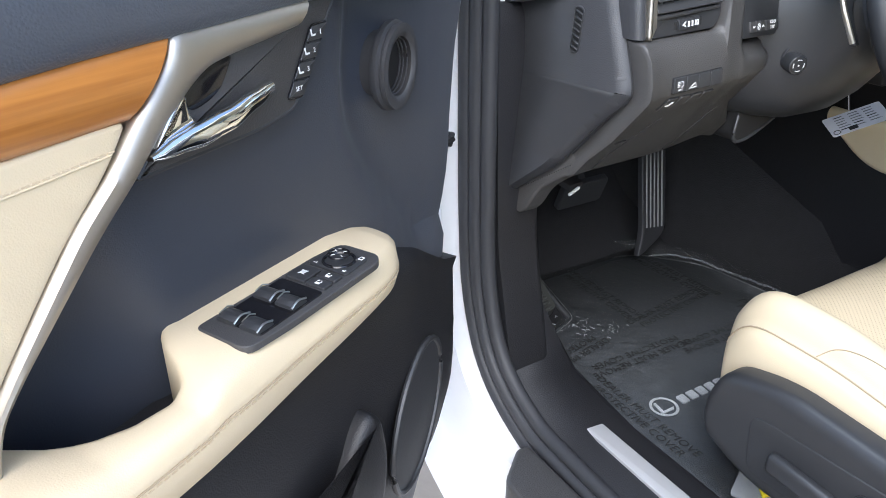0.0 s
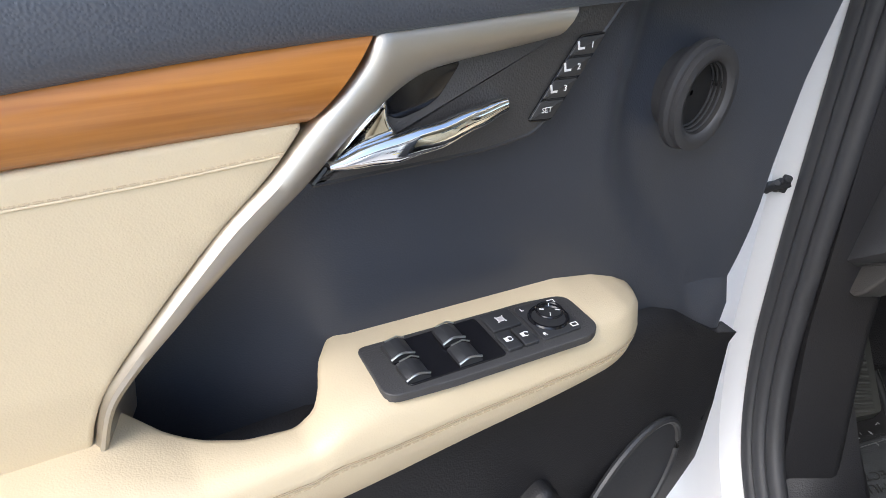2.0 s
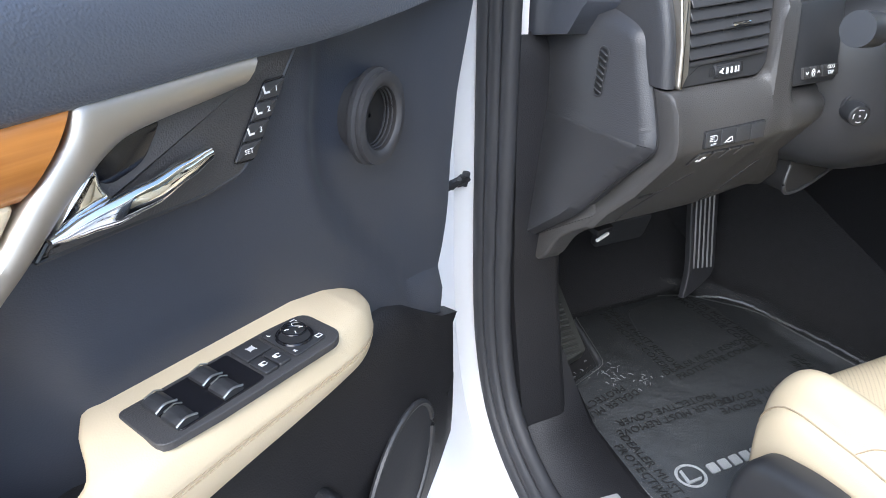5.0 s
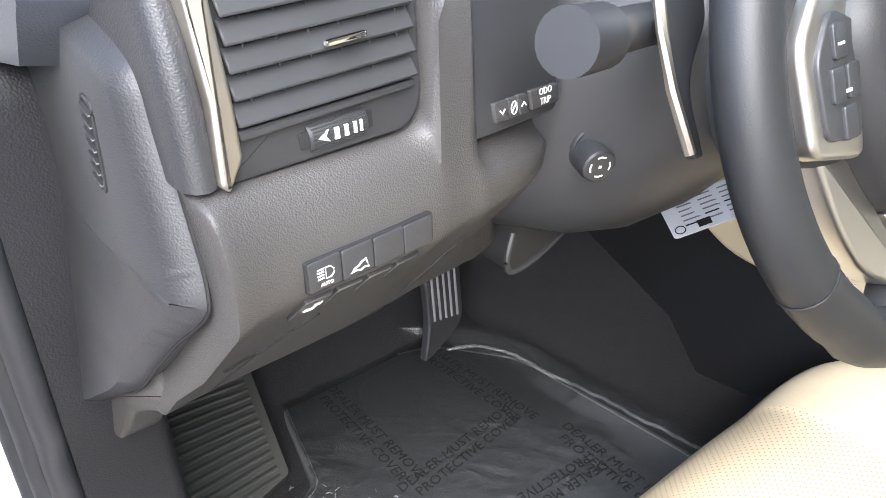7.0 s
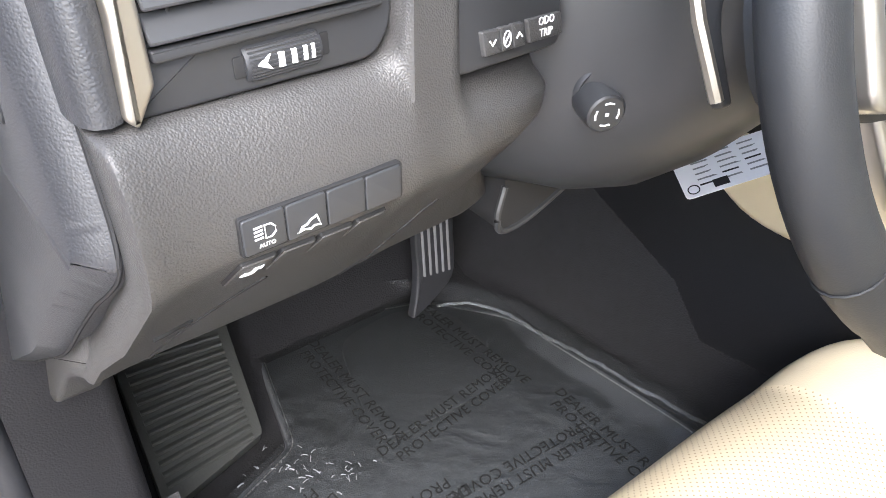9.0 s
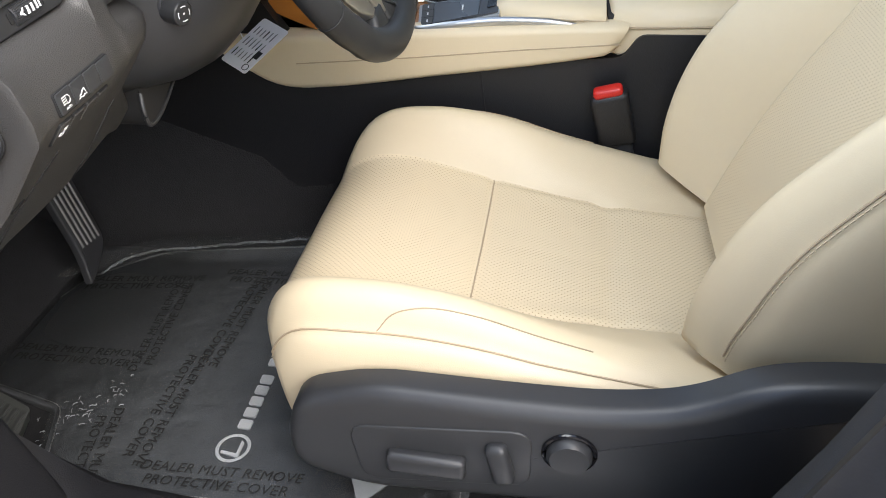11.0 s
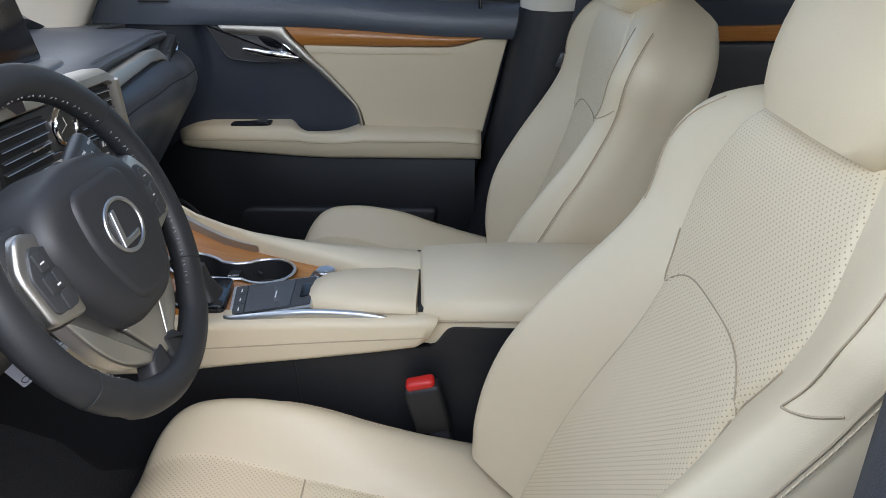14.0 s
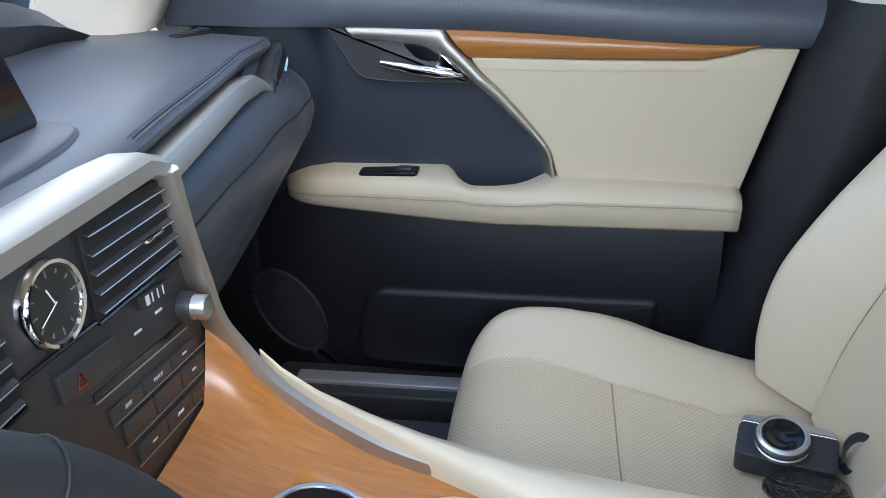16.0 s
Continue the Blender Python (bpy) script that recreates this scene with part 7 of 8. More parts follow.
# clock with plain dial marks
cm = axes((-0.047, 0.690, 1.054), (1, 0, 0), (0, 0.06, 1))
dial_grey = material("dim_dial_print", (0.16, 0.16, 0.155), 0.5, vary=0.05)
clock = put("clock", lathe([(0.0285, -0.008), (0.0285, 0.004), (0.0268, 0.0065), (0.0245, 0.006), (0.0235, 0.003)], cm, 44), chrome, stack, "chrome-ringed analogue clock")
put("dial_face", lathe([(0.0238, 0.0), (0.0238, 0.0034), (0.001, 0.0034)], cm, 40), material("clock_dial", (0.05, 0.052, 0.05), 0.35, metal=0.5, vary=0.08), clock, "dark grey clock dial")
for i in range(12):
    a = i * math.pi / 6
    put("hour_mark", rbox(0.0011, 0.0048 if i % 3 == 0 else 0.003, 0.0005, cm @ Matrix.Rotation(a, 4, "Z") @ pose(0, 0.0195, 0.0037), 0, 1), dial_grey, clock)
put("hour_hand", rbox(0.0012, 0.013, 0.0006, cm @ Matrix.Rotation(radians(20), 4, "Z") @ pose(0, 0.0055, 0.0042), 0.0003, 1), white_ink, clock)
put("minute_hand", rbox(0.0010, 0.020, 0.0006, cm @ Matrix.Rotation(radians(112), 4, "Z") @ pose(0, 0.0085, 0.0046), 0.0003, 1), white_ink, clock)


def on_stack(a, b, c):
    """The control face below the vents: a to the right, b up, c towards the cabin; it falls to the right."""
    return Vector((a, 0.692 - c, b - 0.16 * (a - 0.03)))


put("trim_line", tube([on_stack(-0.16, 1.002, 0.002), on_stack(0.118, 1.020, 0.002)], 0.0016, n=6), gloss_black, stack)
haz = put("hazard_button", slab(rounded([(-0.060, 0.972), (0.004, 0.972), (0.004, 0.995), (-0.060, 0.995)], 0.003), -0.002, 0.004, on_stack, 0.0015), smooth_black, stack, "black hazard light button")
put("hazard_mark", tube([on_stack(-0.046, 0.978, 0.0043), on_stack(-0.036, 0.978, 0.0043), on_stack(-0.041, 0.988, 0.0043)], 0.0007, n=5, closed=True), red_plastic, haz, "red warning triangle")
sl = put("vent_wheel", slab(rounded([(0.043, 0.997), (0.085, 0.997), (0.085, 1.009), (0.043, 1.009)], 0.002), -0.002, 0.003, on_stack, 0.001), rubber, stack, "ribbed vent thumb wheel")
for a in (0.049, 0.058, 0.066, 0.074):
    put("wheel_mark", slab([(a, 0.999), (a + (0.005 if a < 0.05 else 0.0015), 0.999), (a + (0.005 if a < 0.05 else 0.0015), 1.007), (a, 1.007)], 0.002, 0.0034, on_stack, 0), white_ink, sl)
kn = put("tune_knob", lathe([(0.0115, 0), (0.0115, 0.010), (0.0105, 0.012), (0.0105, 0.021), (0.0096, 0.0225), (0.002, 0.0230)], axes(on_stack(0.1030, 0.9760, 0.0), (1, 0, 0), (0, 0, 1)), 40), silver, stack, "turned silver tuning knob")
put("knob_collar", lathe([(0.0130, 0), (0.0130, 0.009), (0.0120, 0.011), (0.0105, 0.0112)], axes(on_stack(0.1030, 0.9760, 0.0), (1, 0, 0), (0, 0, 1)), 36), smooth_black, kn)
lettering("TUNE", 0.0055, axes(on_stack(0.074, 1.000, 0.0006), (1, 0, -0.16), (0, 0, 1)), white_ink, stack)
put("disc_slot", slab(rounded([(-0.03, 0.957), (0.10, 0.957), (0.10, 0.964), (-0.03, 0.964)], 0.002), -0.002, 0.0012, on_stack, 0.0004), gloss_black, stack, "dark disc slot")
put("slot_edge", tube([on_stack(-0.03, 0.9565, 0.001), on_stack(0.10, 0.9565, 0.001)], 0.0009, n=6), silver, stack)
for a, b in ((0.030, 0.982), (0.062, 0.986)):
    put("plain_mark", slab([(a, b), (a + 0.010, b), (a + 0.010, b + 0.0022), (a, b + 0.0022)], 0.0, 0.0006, on_stack, 0), white_ink, stack)
for r, (b0, h, wds) in enumerate(((0.932, 0.012, ("SEEK", "TRACK", "")), (0.908, 0.018, ("", "", "")), (0.884, 0.016, ("", "DUAL", "")))):
    for k in range(3):
        a0 = -0.020 + 0.010 * r + k * 0.043
        bt = put("control_button", slab(rounded([(a0, b0), (a0 + 0.0418, b0), (a0 + 0.0418, b0 + h), (a0, b0 + h)], 0.0015), -0.002, 0.0022, on_stack, 0.0008), smooth_black, stack)
        if wds[k]:
            lettering(wds[k], 0.0045, axes(on_stack(a0 + 0.021, b0 + h / 2, 0.0024), (1, 0, -0.16), (0, 0, 1)), white_ink, bt)
        elif r == 2 or k == 2:
            put("plain_mark", slab([(a0 + 0.018, b0 + h / 2 - 0.001), (a0 + 0.025, b0 + h / 2 - 0.001), (a0 + 0.025, b0 + h / 2 + 0.0010), (a0 + 0.018, b0 + h / 2 + 0.0010)], 0.0020, 0.0025, on_stack, 0), red_plastic if (r, k) == (2, 2) else white_ink, bt)
    put("button_edge", tube([on_stack(-0.02 + 0.008 * r, b0 - 0.0008, 0.0022), on_stack(0.125, b0 - 0.0008, 0.0022)], 0.0007, n=6), silver, stack)


# ---- footwell ----
mat = thing("floor_mat", "black fabric floor mat with white marks under a clear printed film", "floor mat", (-0.40, 0.7, 0.441))
mo = [(-0.665, 0.36), (-0.16, 0.36), (-0.155, 0.66), (-0.19, 0.93), (-0.27, 1.03), (-0.40, 1.075), (-0.505, 1.085, 0.02), (-0.548, 0.912, 0.012), (-0.665, 0.868, 0.012)]
mr = rounded(mo, 0.03)
put("mat", slab(mr, 0.441, 0.455, flat, 0.004), mat_fabric, mat)
ring3 = [Vector((p.x, p.y, 0.4555)) for p in inset(mr, 0.008)]
put("mat_stitching", stitches(ring3 + ring3[:1], 0.006, 0.0042, 0.0008), material("pale_thread", (0.30, 0.30, 0.30), 0.7), mat)
put("heel_pad", slab(rounded([(-0.470, 0.852), (-0.268, 0.842), (-0.258, 0.985), (-0.315, 1.030), (-0.415, 1.022)], 0.03), 0.4545, 0.4575, flat, 0.002), heel_rubber, mat, "black rubber heel pad")
bm = tube([Vector((-0.585 + 0.0195 * math.cos(a), 0.650 + 0.0195 * math.sin(a), 0.4562)) for a in (2 * math.pi * j / 36 for j in range(36))], 0.0022, 0.0010, 6, closed=True)
put("ring_mark", bm, white_ink, mat, "white ring mark")
put("angle_mark", slab(rounded([(-0.594, 0.663), (-0.590, 0.663), (-0.593, 0.643), (-0.573, 0.643), (-0.576, 0.639), (-0.599, 0.639)], 0.001), 0.455, 0.4568, flat, 0), white_ink, mat)
for i in range(5):
    x = -0.556 + i * 0.0195
    put("plain_mark", slab(rounded([(x, 0.640), (x + 0.0150, 0.640), (x + 0.0165, 0.6575), (x + 0.0015, 0.6575)], 0.003), 0.455, 0.4568, flat, 0), white_ink, mat)
for i in range(2):
    x = -0.446 + i * 0.0190
    put("plain_mark", slab(rounded([(x, 0.640), (x + 0.0145, 0.640), (x + 0.016, 0.6575), (x + 0.0015, 0.6575)], 0.003), 0.455, 0.4568, flat, 0), white_ink, mat)

cover = thing("protective_film", "clear wrinkled plastic film printed with black words over the mat", "plastic film", (-0.40, 0.7, 0.458))
bm = bmesh.new()
nx, ny = 80, 100
vs = {}
for i in range(nx + 1):
    for j in range(ny + 1):
        x, y = -0.672 + 0.530 * i / nx, 0.37 + 0.70 * j / ny
        right = lin_table([(0.37, -0.150), (0.66, -0.146), (0.93, -0.180), (1.04, -0.245), (1.07, -0.30)], y)
        left = lin_table([(0.37, -0.672), (0.872, -0.672), (0.915, -0.545), (1.07, -0.505)], y)
        x = left + (right - left) * i / nx
        edge = min(i, nx - i) / 5.0
        h = 0.0015 + 0.0022 * abs(noise.noise(Vector((x * 18, y * 11, 0.3)))) + 0.0012 * abs(noise.noise(Vector((x * 60, y * 45, 2.0))))
        if i > nx - 8:
            h += 0.014 * smooth01((i - nx + 8) / 8) + 0.006 * abs(noise.noise(Vector((x * 30, y * 40, 5.0))))
        if edge < 1 and i < 8:
            h += 0.004 * abs(noise.noise(Vector((x * 50, y * 50, 7.0))))
        if (x + 0.55) ** 2 + (y - 0.86) ** 2 < 0.006:
            h += 0.003 * abs(noise.noise(Vector((x * 140, y * 140, 4.0))))
        vs[i, j] = bm.verts.new((x, y, 0.4574 + h))
for i in range(nx):
    for j in range(ny):
        bm.faces.new((vs[i, j], vs[i + 1, j], vs[i + 1, j + 1], vs[i, j + 1]))
put("sheet", bm, film, cover, sharp=180)
random.seed(11)
fold = [Vector(p) + Vector((random.uniform(-0.0010, 0.0010), 0, random.uniform(0, 0.0025))) for p in spline([(-0.142, 0.60, 0.466), (-0.168, 0.727, 0.466), (-0.181, 0.80, 0.466), (-0.198, 0.87, 0.466), (-0.206, 0.925, 0.465), (-0.230, 0.975, 0.463), (-0.27, 1.0, 0.461)], 10)]
# stronger haze on the fold paints the light caught along it
put("edge_fold", tube(fold, 0.0030, 0.0018, 6), glass_material("film_edge", (0.80, 0.82, 0.84), 0.25, 0.08, 0.9, 90, haze=0.16), cover)
# whitish slivers: the sparkle of crumpled film is painted by their colour
bm = bmesh.new()
for _ in range(46):
    u, v = random.uniform(0.0, 0.55), random.gauss(0, 0.010)
    x, y = -0.600 + 0.190 * u, 0.905 - 0.170 * u ** 1.2
    a, ln = random.uniform(0, math.pi), random.uniform(0.0010, 0.0040)
    p = Vector((x + v, y + v * 0.8, 0.4615))
    d = Vector((math.cos(a), math.sin(a), random.uniform(-0.1, 0.2))) * ln
    tube([p - d, p + d * 0.2 + Vector((0, 0, 0.0012)), p + d], random.uniform(0.0003, 0.0008), n=5, bm=bm)
put("crumples", bm, glass_material("film_glint", (0.85, 0.88, 0.92), 0.35, 0.10, 0.8, 90, haze=0.35), cover, "pale slivers painted as glints on the crumpled film")
corner = slab(rounded([(-0.655, 0.475), (-0.560, 0.520), (-0.545, 0.470), (-0.60, 0.430)], 0.01), 0.462, 0.4635, lambda a, b, c: Vector((a, b, c + 0.10 * (b - 0.43))), 0)
put("loose_corner", corner, glass_material("film_corner", (0.78, 0.82, 0.88), 0.35, 0.18, 0.8, 60, haze=0.3), cover, "crumpled film corner")
BLOCKS = [(-0.632, 0.650, -90), (-0.452, 0.940, -90), (-0.375, 0.842, 6), (-0.256, 0.695, -90), (-0.285, 0.925, -85), (-0.525, 0.762, 178), (-0.640, 0.815, 190), (-0.355, 0.735, 176)]
for x, y, a in BLOCKS:
    lettering("DEALER MUST REMOVE\nPROTECTIVE COVER", 0.0190, pose(x, y, 0.4590, 0, 0, a), black_ink, cover, shear=0.1, spacing=1.02)

rest_grey = material("grey_ribbed_plastic", (0.055, 0.058, 0.055), 0.55, vary=0.15, grain=0.3)
rest = thing("foot_rest", "dark grey ribbed plastic foot rest beside the mat", "foot rest", (-0.61, 1.0, 0.45))
FR = [Vector((-0.688, 0.895, 0.470)), Vector((-0.568, 0.925, 0.478)), Vector((-0.540, 1.080, 0.545)), Vector((-0.670, 1.080, 0.545))]


def on_rest(a, b, c):
    p = FR[0].lerp(FR[1], a).lerp(FR[3].lerp(FR[2], a), b)
    return p + Vector((0, -0.38, 0.92)) * c


put("plate", slab(rounded([(0, 0), (1, 0), (1, 1), (0, 1)], 0.04), -0.02, 0.0, on_rest, 0.003), rest_grey, rest)
for i in range(15):
    b = 0.06 + i * 0.060
    put("rib", tube([on_rest(0.07, b + 0.05, 0.001), on_rest(0.5, b + 0.012, 0.001), on_rest(0.90, b - 0.03, 0.001)], 0.0034, 0.0026, 8), rest_grey, rest)

pedal = thing("accelerator_pedal", "black accelerator pedal with grey ribs", "pedal", (-0.335, 0.98, 0.47))
pm = axes((-0.289, 0.990, 0.585), (1, 0, -0.03), (0, 0.20, 1))
put("plate", slab(rounded([(-0.042, -0.100, 0.006), (-0.020, -0.092, 0.02), (0.030, -0.062, 0.02), (0.032, 0.115, 0.01), (-0.030, 0.115, 0.01), (-0.029, -0.05, 0.03)], 0.01), -0.012, 0.0, lambda a, b, c: pm @ Vector((a, b, c)), 0.003), rubber, pedal)
for i in range(5):
    put("rib", rbox(0.0034, 0.150, 0.003, pm @ pose(-0.020 + i * 0.0098, 0.030 - i * 0.001, 0.0012), 0.001, 1), material("rib_grey", (0.26, 0.26, 0.265), 0.45) if i == 0 else bpy.data.materials["rib_grey"], pedal, "grey rubber rib")
brake = thing("brake_pedal", "dark brake pedal under the dashboard", "pedal", (-0.46, 1.02, 0.50))
bmx = axes((-0.465, 0.995, 0.640), (1, 0, 0), (0, -0.40, 1))
put("plate", slab(rounded([(-0.050, -0.028), (0.050, -0.028), (0.050, 0.028), (-0.050, 0.028)], 0.010), -0.012, 0.0, lambda a, b, c: bmx @ Vector((a, b, c)), 0.003), rubber, brake)
put("arm", tube([(-0.45, 1.01, 0.64), (-0.44, 1.10, 0.74), (-0.43, 1.12, 0.95)], 0.010, 0.008, 8), hard_black, brake)

# paper tag hanging below the column
tag = thing("paper_tag", "white printed paper tag hanging under the steering column", "paper tag", (-0.26, 0.665, 0.84))
tm = axes((-0.2560, 0.6640, 0.8330), (0.058, -0.044, 0.032), (0.014, 0.055, 0.004))
put("card", slab(rounded([(-0.040, -0.024), (0.040, -0.024), (0.040, 0.024), (-0.040, 0.024)], 0.004), -0.0006, 0.0, lambda a, b, c: tm @ Vector((a, b, c)), 0), paper, tag)
random.seed(3)
for r in range(6):
    for k in range(3):
        a0 = -0.026 + k * 0.020
        put("plain_mark", slab([(a0, 0.017 - r * 0.0062), (a0 + random.uniform(0.009, 0.017), 0.017 - r * 0.0062), (a0 + 0.013, 0.0184 - r * 0.0062), (a0, 0.0184 - r * 0.0062)], 0, 0.0004, lambda a, b, c: tm @ Vector((a, b, c)), 0), black_ink if (r + k) % 5 == 0 else gray_thread, tag)
put("black_block", slab([(-0.016, -0.020), (-0.004, -0.020), (-0.004, -0.012), (-0.016, -0.012)], 0, 0.0005, lambda a, b, c: tm @ Vector((a, b, c)), 0), black_ink, tag)
put("ring_mark", tube([tm @ Vector((-0.032 + 0.0045 * math.cos(a), -0.016 + 0.0045 * math.sin(a), 0.0003)) for a in (2 * math.pi * j / 20 for j in range(20))], 0.0005, n=5, closed=True), black_ink, tag)
put("tag_string", tube([(-0.262, 0.675, 0.845), (-0.275, 0.680, 0.895)], 0.0008, n=5), white_ink, tag)

# yellow strap end beside the seat rail
strip = thing("yellow_strap", "short yellow plastic strap end by the seat", "strap", (-0.60, 0.46, 0.462))
put("strap", slab(rounded([(-0.622, 0.452), (-0.606, 0.448), (-0.578, 0.492), (-0.594, 0.498)], 0.003), 0.466, 0.469, lambda a, b, c: Vector((a, b, c + 0.4 * (b - 0.45))), 0.001), yellow, strip)


# ---- B-pillar on the driver's side: striker bumper and stickers ----
def on_pillar(a, b, c):
    """a up the pillar from z 0.72, b outward from the opening, c off the paint."""
    z = 0.72 + a
    y = lin_table([(0.60, 0.13), (0.72, 0.09), (0.84, 0.055), (0.98, 0.02), (1.12, 0.0)], z)
    d = Vector((0, -0.27, 0.963))
    n = Vector((0, -0.963, -0.27))
    x = lin_table([(0.024, -0.843), (0.034, -0.846), (0.10, -0.860), (0.135, -0.869)], b)
    return Vector((x - c, y, z)) + n * b


bump = thing("door_striker_bumper", "black rubber door bumper on an oval plate", "bumper", on_pillar(0.178, 0.03, 0))
put("plate", slab(rounded([(0.160, 0.018), (0.160, 0.036), (0.198, 0.036), (0.198, 0.018)], 0.009, 8), -0.012, 0.004, on_pillar, 0.003), rubber, bump)
bmat = axes(on_pillar(0.189, 0.027, 0.004), (0, -0.27, 0.963), (0, -0.963, -0.27))
flip = Matrix.Rotation(math.pi if bmat.col[2].x > 0 else 0, 4, "X")
put("cone", lathe([(0.0088, 0), (0.0085, 0.004), (0.0058, 0.009), (0.0048, 0.0115), (0.001, 0.012)], bmat @ flip, 24), rubber, bump)
put("screw", lathe([(0.0065, 0), (0.0062, 0.003), (0.0040, 0.0034), (0.001, 0.0026)], axes(on_pillar(0.169, 0.027, 0.003), (0, -0.27, 0.963), (0, -0.963, -0.27)) @ flip, 20), dark_void, bump)


def sticker(name, label, a0, a1, b0, b1, mat_):
    t = thing(name, label, "sticker", on_pillar((a0 + a1) / 2, (b0 + b1) / 2, 0))
    put("sheet", slab([(a0, b0), (a0, b1), (a1, b1), (a1, b0)], -0.001, 0.0008, on_pillar, 0), mat_, t)
    return t


def bars(t, rows, mat_, n0, seed):
    random.seed(seed)
    for a0, a1, b, th in rows:
        a = a0
        while a < a1:
            ln = random.uniform(0.003, 0.009)
            put("plain_mark", slab([(a, b), (a, b + th), (min(a1, a + ln), b + th), (min(a1, a + ln), b)], 0.0, n0, on_pillar, 0), mat_, t)
            a += ln + 0.0014


st1 = sticker("tyre_sticker", "white printed sticker with olive bars on the white pillar", 0.052, 0.142, 0.036, 0.078, paper)
olive = material("olive_print", (0.22, 0.24, 0.03), 0.5)
for a0, a1 in ((0.066, 0.099), (0.101, 0.134)):
    put("olive_bar", slab([(a0, 0.040), (a0, 0.044), (a1, 0.044), (a1, 0.040)], 0.0, 0.0011, on_pillar, 0), olive, st1)
for a0, b0 in ((0.055, 0.064), (0.128, 0.060)):
    put("olive_block", slab([(a0, b0), (a0, b0 + 0.010), (a0 + 0.010, b0 + 0.010), (a0 + 0.010, b0)], 0.0, 0.0011, on_pillar, 0), olive, st1)
bars(st1, [(0.066, 0.126, 0.0470 + i * 0.0036, 0.0011) for i in range(3)] + [(0.069, 0.124, 0.059 + i * 0.0042, 0.0014) for i in range(4)], gray_thread, 0.0011, 5)
put("tyre_mark", lathe([(0.0055, 0), (0.0055, 0.0012), (0.001, 0.0012)], axes(on_pillar(0.059, 0.045, 0), (0, -0.27, 0.963), (0, -0.963, -0.27)) @ flip, 20), black_ink, st1, "round black tyre mark")
st2 = sticker("data_sticker", "black and white printed data sticker on the white pillar", 0.132, 0.222, 0.057, 0.111, black_ink)
bars(st2, [(0.135, 0.219, 0.060 + i * 0.0042, 0.0016) for i in range(8)], paper, 0.0011, 6)
put("code_strip", slab([(0.136, 0.097), (0.136, 0.105), (0.219, 0.105), (0.219, 0.097)], 0.0, 0.0012, on_pillar, 0), paper, st2)
st3 = sticker("yellow_sticker", "bright yellow printed sticker on the white pillar", 0.014, 0.050, 0.026, 0.060, material("bright_yellow", (0.85, 0.72, 0.01), 0.5))
bars(st3, [(0.018, 0.046, 0.031 + i * 0.006, 0.0014) for i in range(4)], gray_thread, 0.0011, 8)
# flocked trim band inside the driver's B-pillar seal
band = thing("pillar_trim", "black flocked trim band inside the driver's door pillar", "pillar trim", (-0.76, 0.08, 0.60))
rings = []
for z, y in ((0.55, 0.171), (0.65, 0.125), (0.72, 0.096), (0.82, 0.062), (0.90, 0.040), (0.98, 0.022), (1.06, 0.010), (1.30, -0.030), (1.55, -0.062)):
    dx = 0.0 if z < 1.1 else (z - 1.1) * 0.25
    rings.append([Vector((x + dx, y + o, z)) for x, o in ((-0.800, -0.002), (-0.785, -0.003), (-0.765, -0.012), (-0.745, -0.022), (-0.725, -0.06), (-0.72, -0.16), (-0.80, -0.16))])
put("band", loft(rings), material("flocked_trim", (0.030, 0.032, 0.038), 0.9, grain=0.8, gscale=900, vary=0.3, vscale=60), band, sharp=60)

# ---- passenger side pillar, belt, rear door ----
pil = thing("pillar_trim", "black lower and beige upper trim on the passenger pillar", "pillar trim", (0.65, 0.0, 0.45))


def pillar_rings(rows):
    return [[Vector((x0, y0, z)), Vector(((x0 + x1) / 2 - 0.02, (y0 + y1) / 2 + 0.012, z)), Vector((x1, y1, z)), Vector((x1 + 0.03, y1 - 0.14, z)), Vector((0.80, -0.16, z)), Vector((0.80, y0, z))] for z, x0, y0, x1, y1 in rows]


put("lower_trim", loft(pillar_rings([(0.44, 0.712, 0.190, 0.655, 0.10), (0.60, 0.712, 0.150, 0.645, 0.055), (0.85, 0.716, 0.090, 0.635, 0.010), (1.05, 0.718, 0.048, 0.63, -0.018), (1.118, 0.718, 0.032, 0.625, -0.028)])), shaded_black, pil, "black pillar lower trim", sharp=60)
put("upper_trim", loft(pillar_rings([(1.119, 0.712, 0.030, 0.625, -0.030), (1.30, 0.665, 0.000, 0.57, -0.05), (1.56, 0.600, -0.03, 0.47, -0.08)])), headliner_cloth, pil, "beige pillar upper trim", sharp=60)
belt = thing("seat_belt", "dark seat belt webbing down the passenger pillar", "seat belt", (0.53, -0.05, 0.75))
put("webbing", loft([[Vector((x, y, z)), Vector((x - 0.004, y - 0.050, z)), Vector((x - 0.002, y - 0.050, z)), Vector((x + 0.002, y, z))] for x, y, z in ((0.545, -0.085, 1.35), (0.600, -0.070, 1.12), (0.618, -0.050, 0.95), (0.628, -0.02, 0.72))]), soft_black, belt)
put("guide", rbox(0.012, 0.030, 0.035, pose(0.612, -0.058, 1.02, 20, 0, 0), 0.004), smooth_black, belt)
apil = thing("windscreen_pillar_trim", "beige trim at the foot of the passenger windscreen pillar", "pillar trim", (0.69, 1.03, 1.08))
rings = []
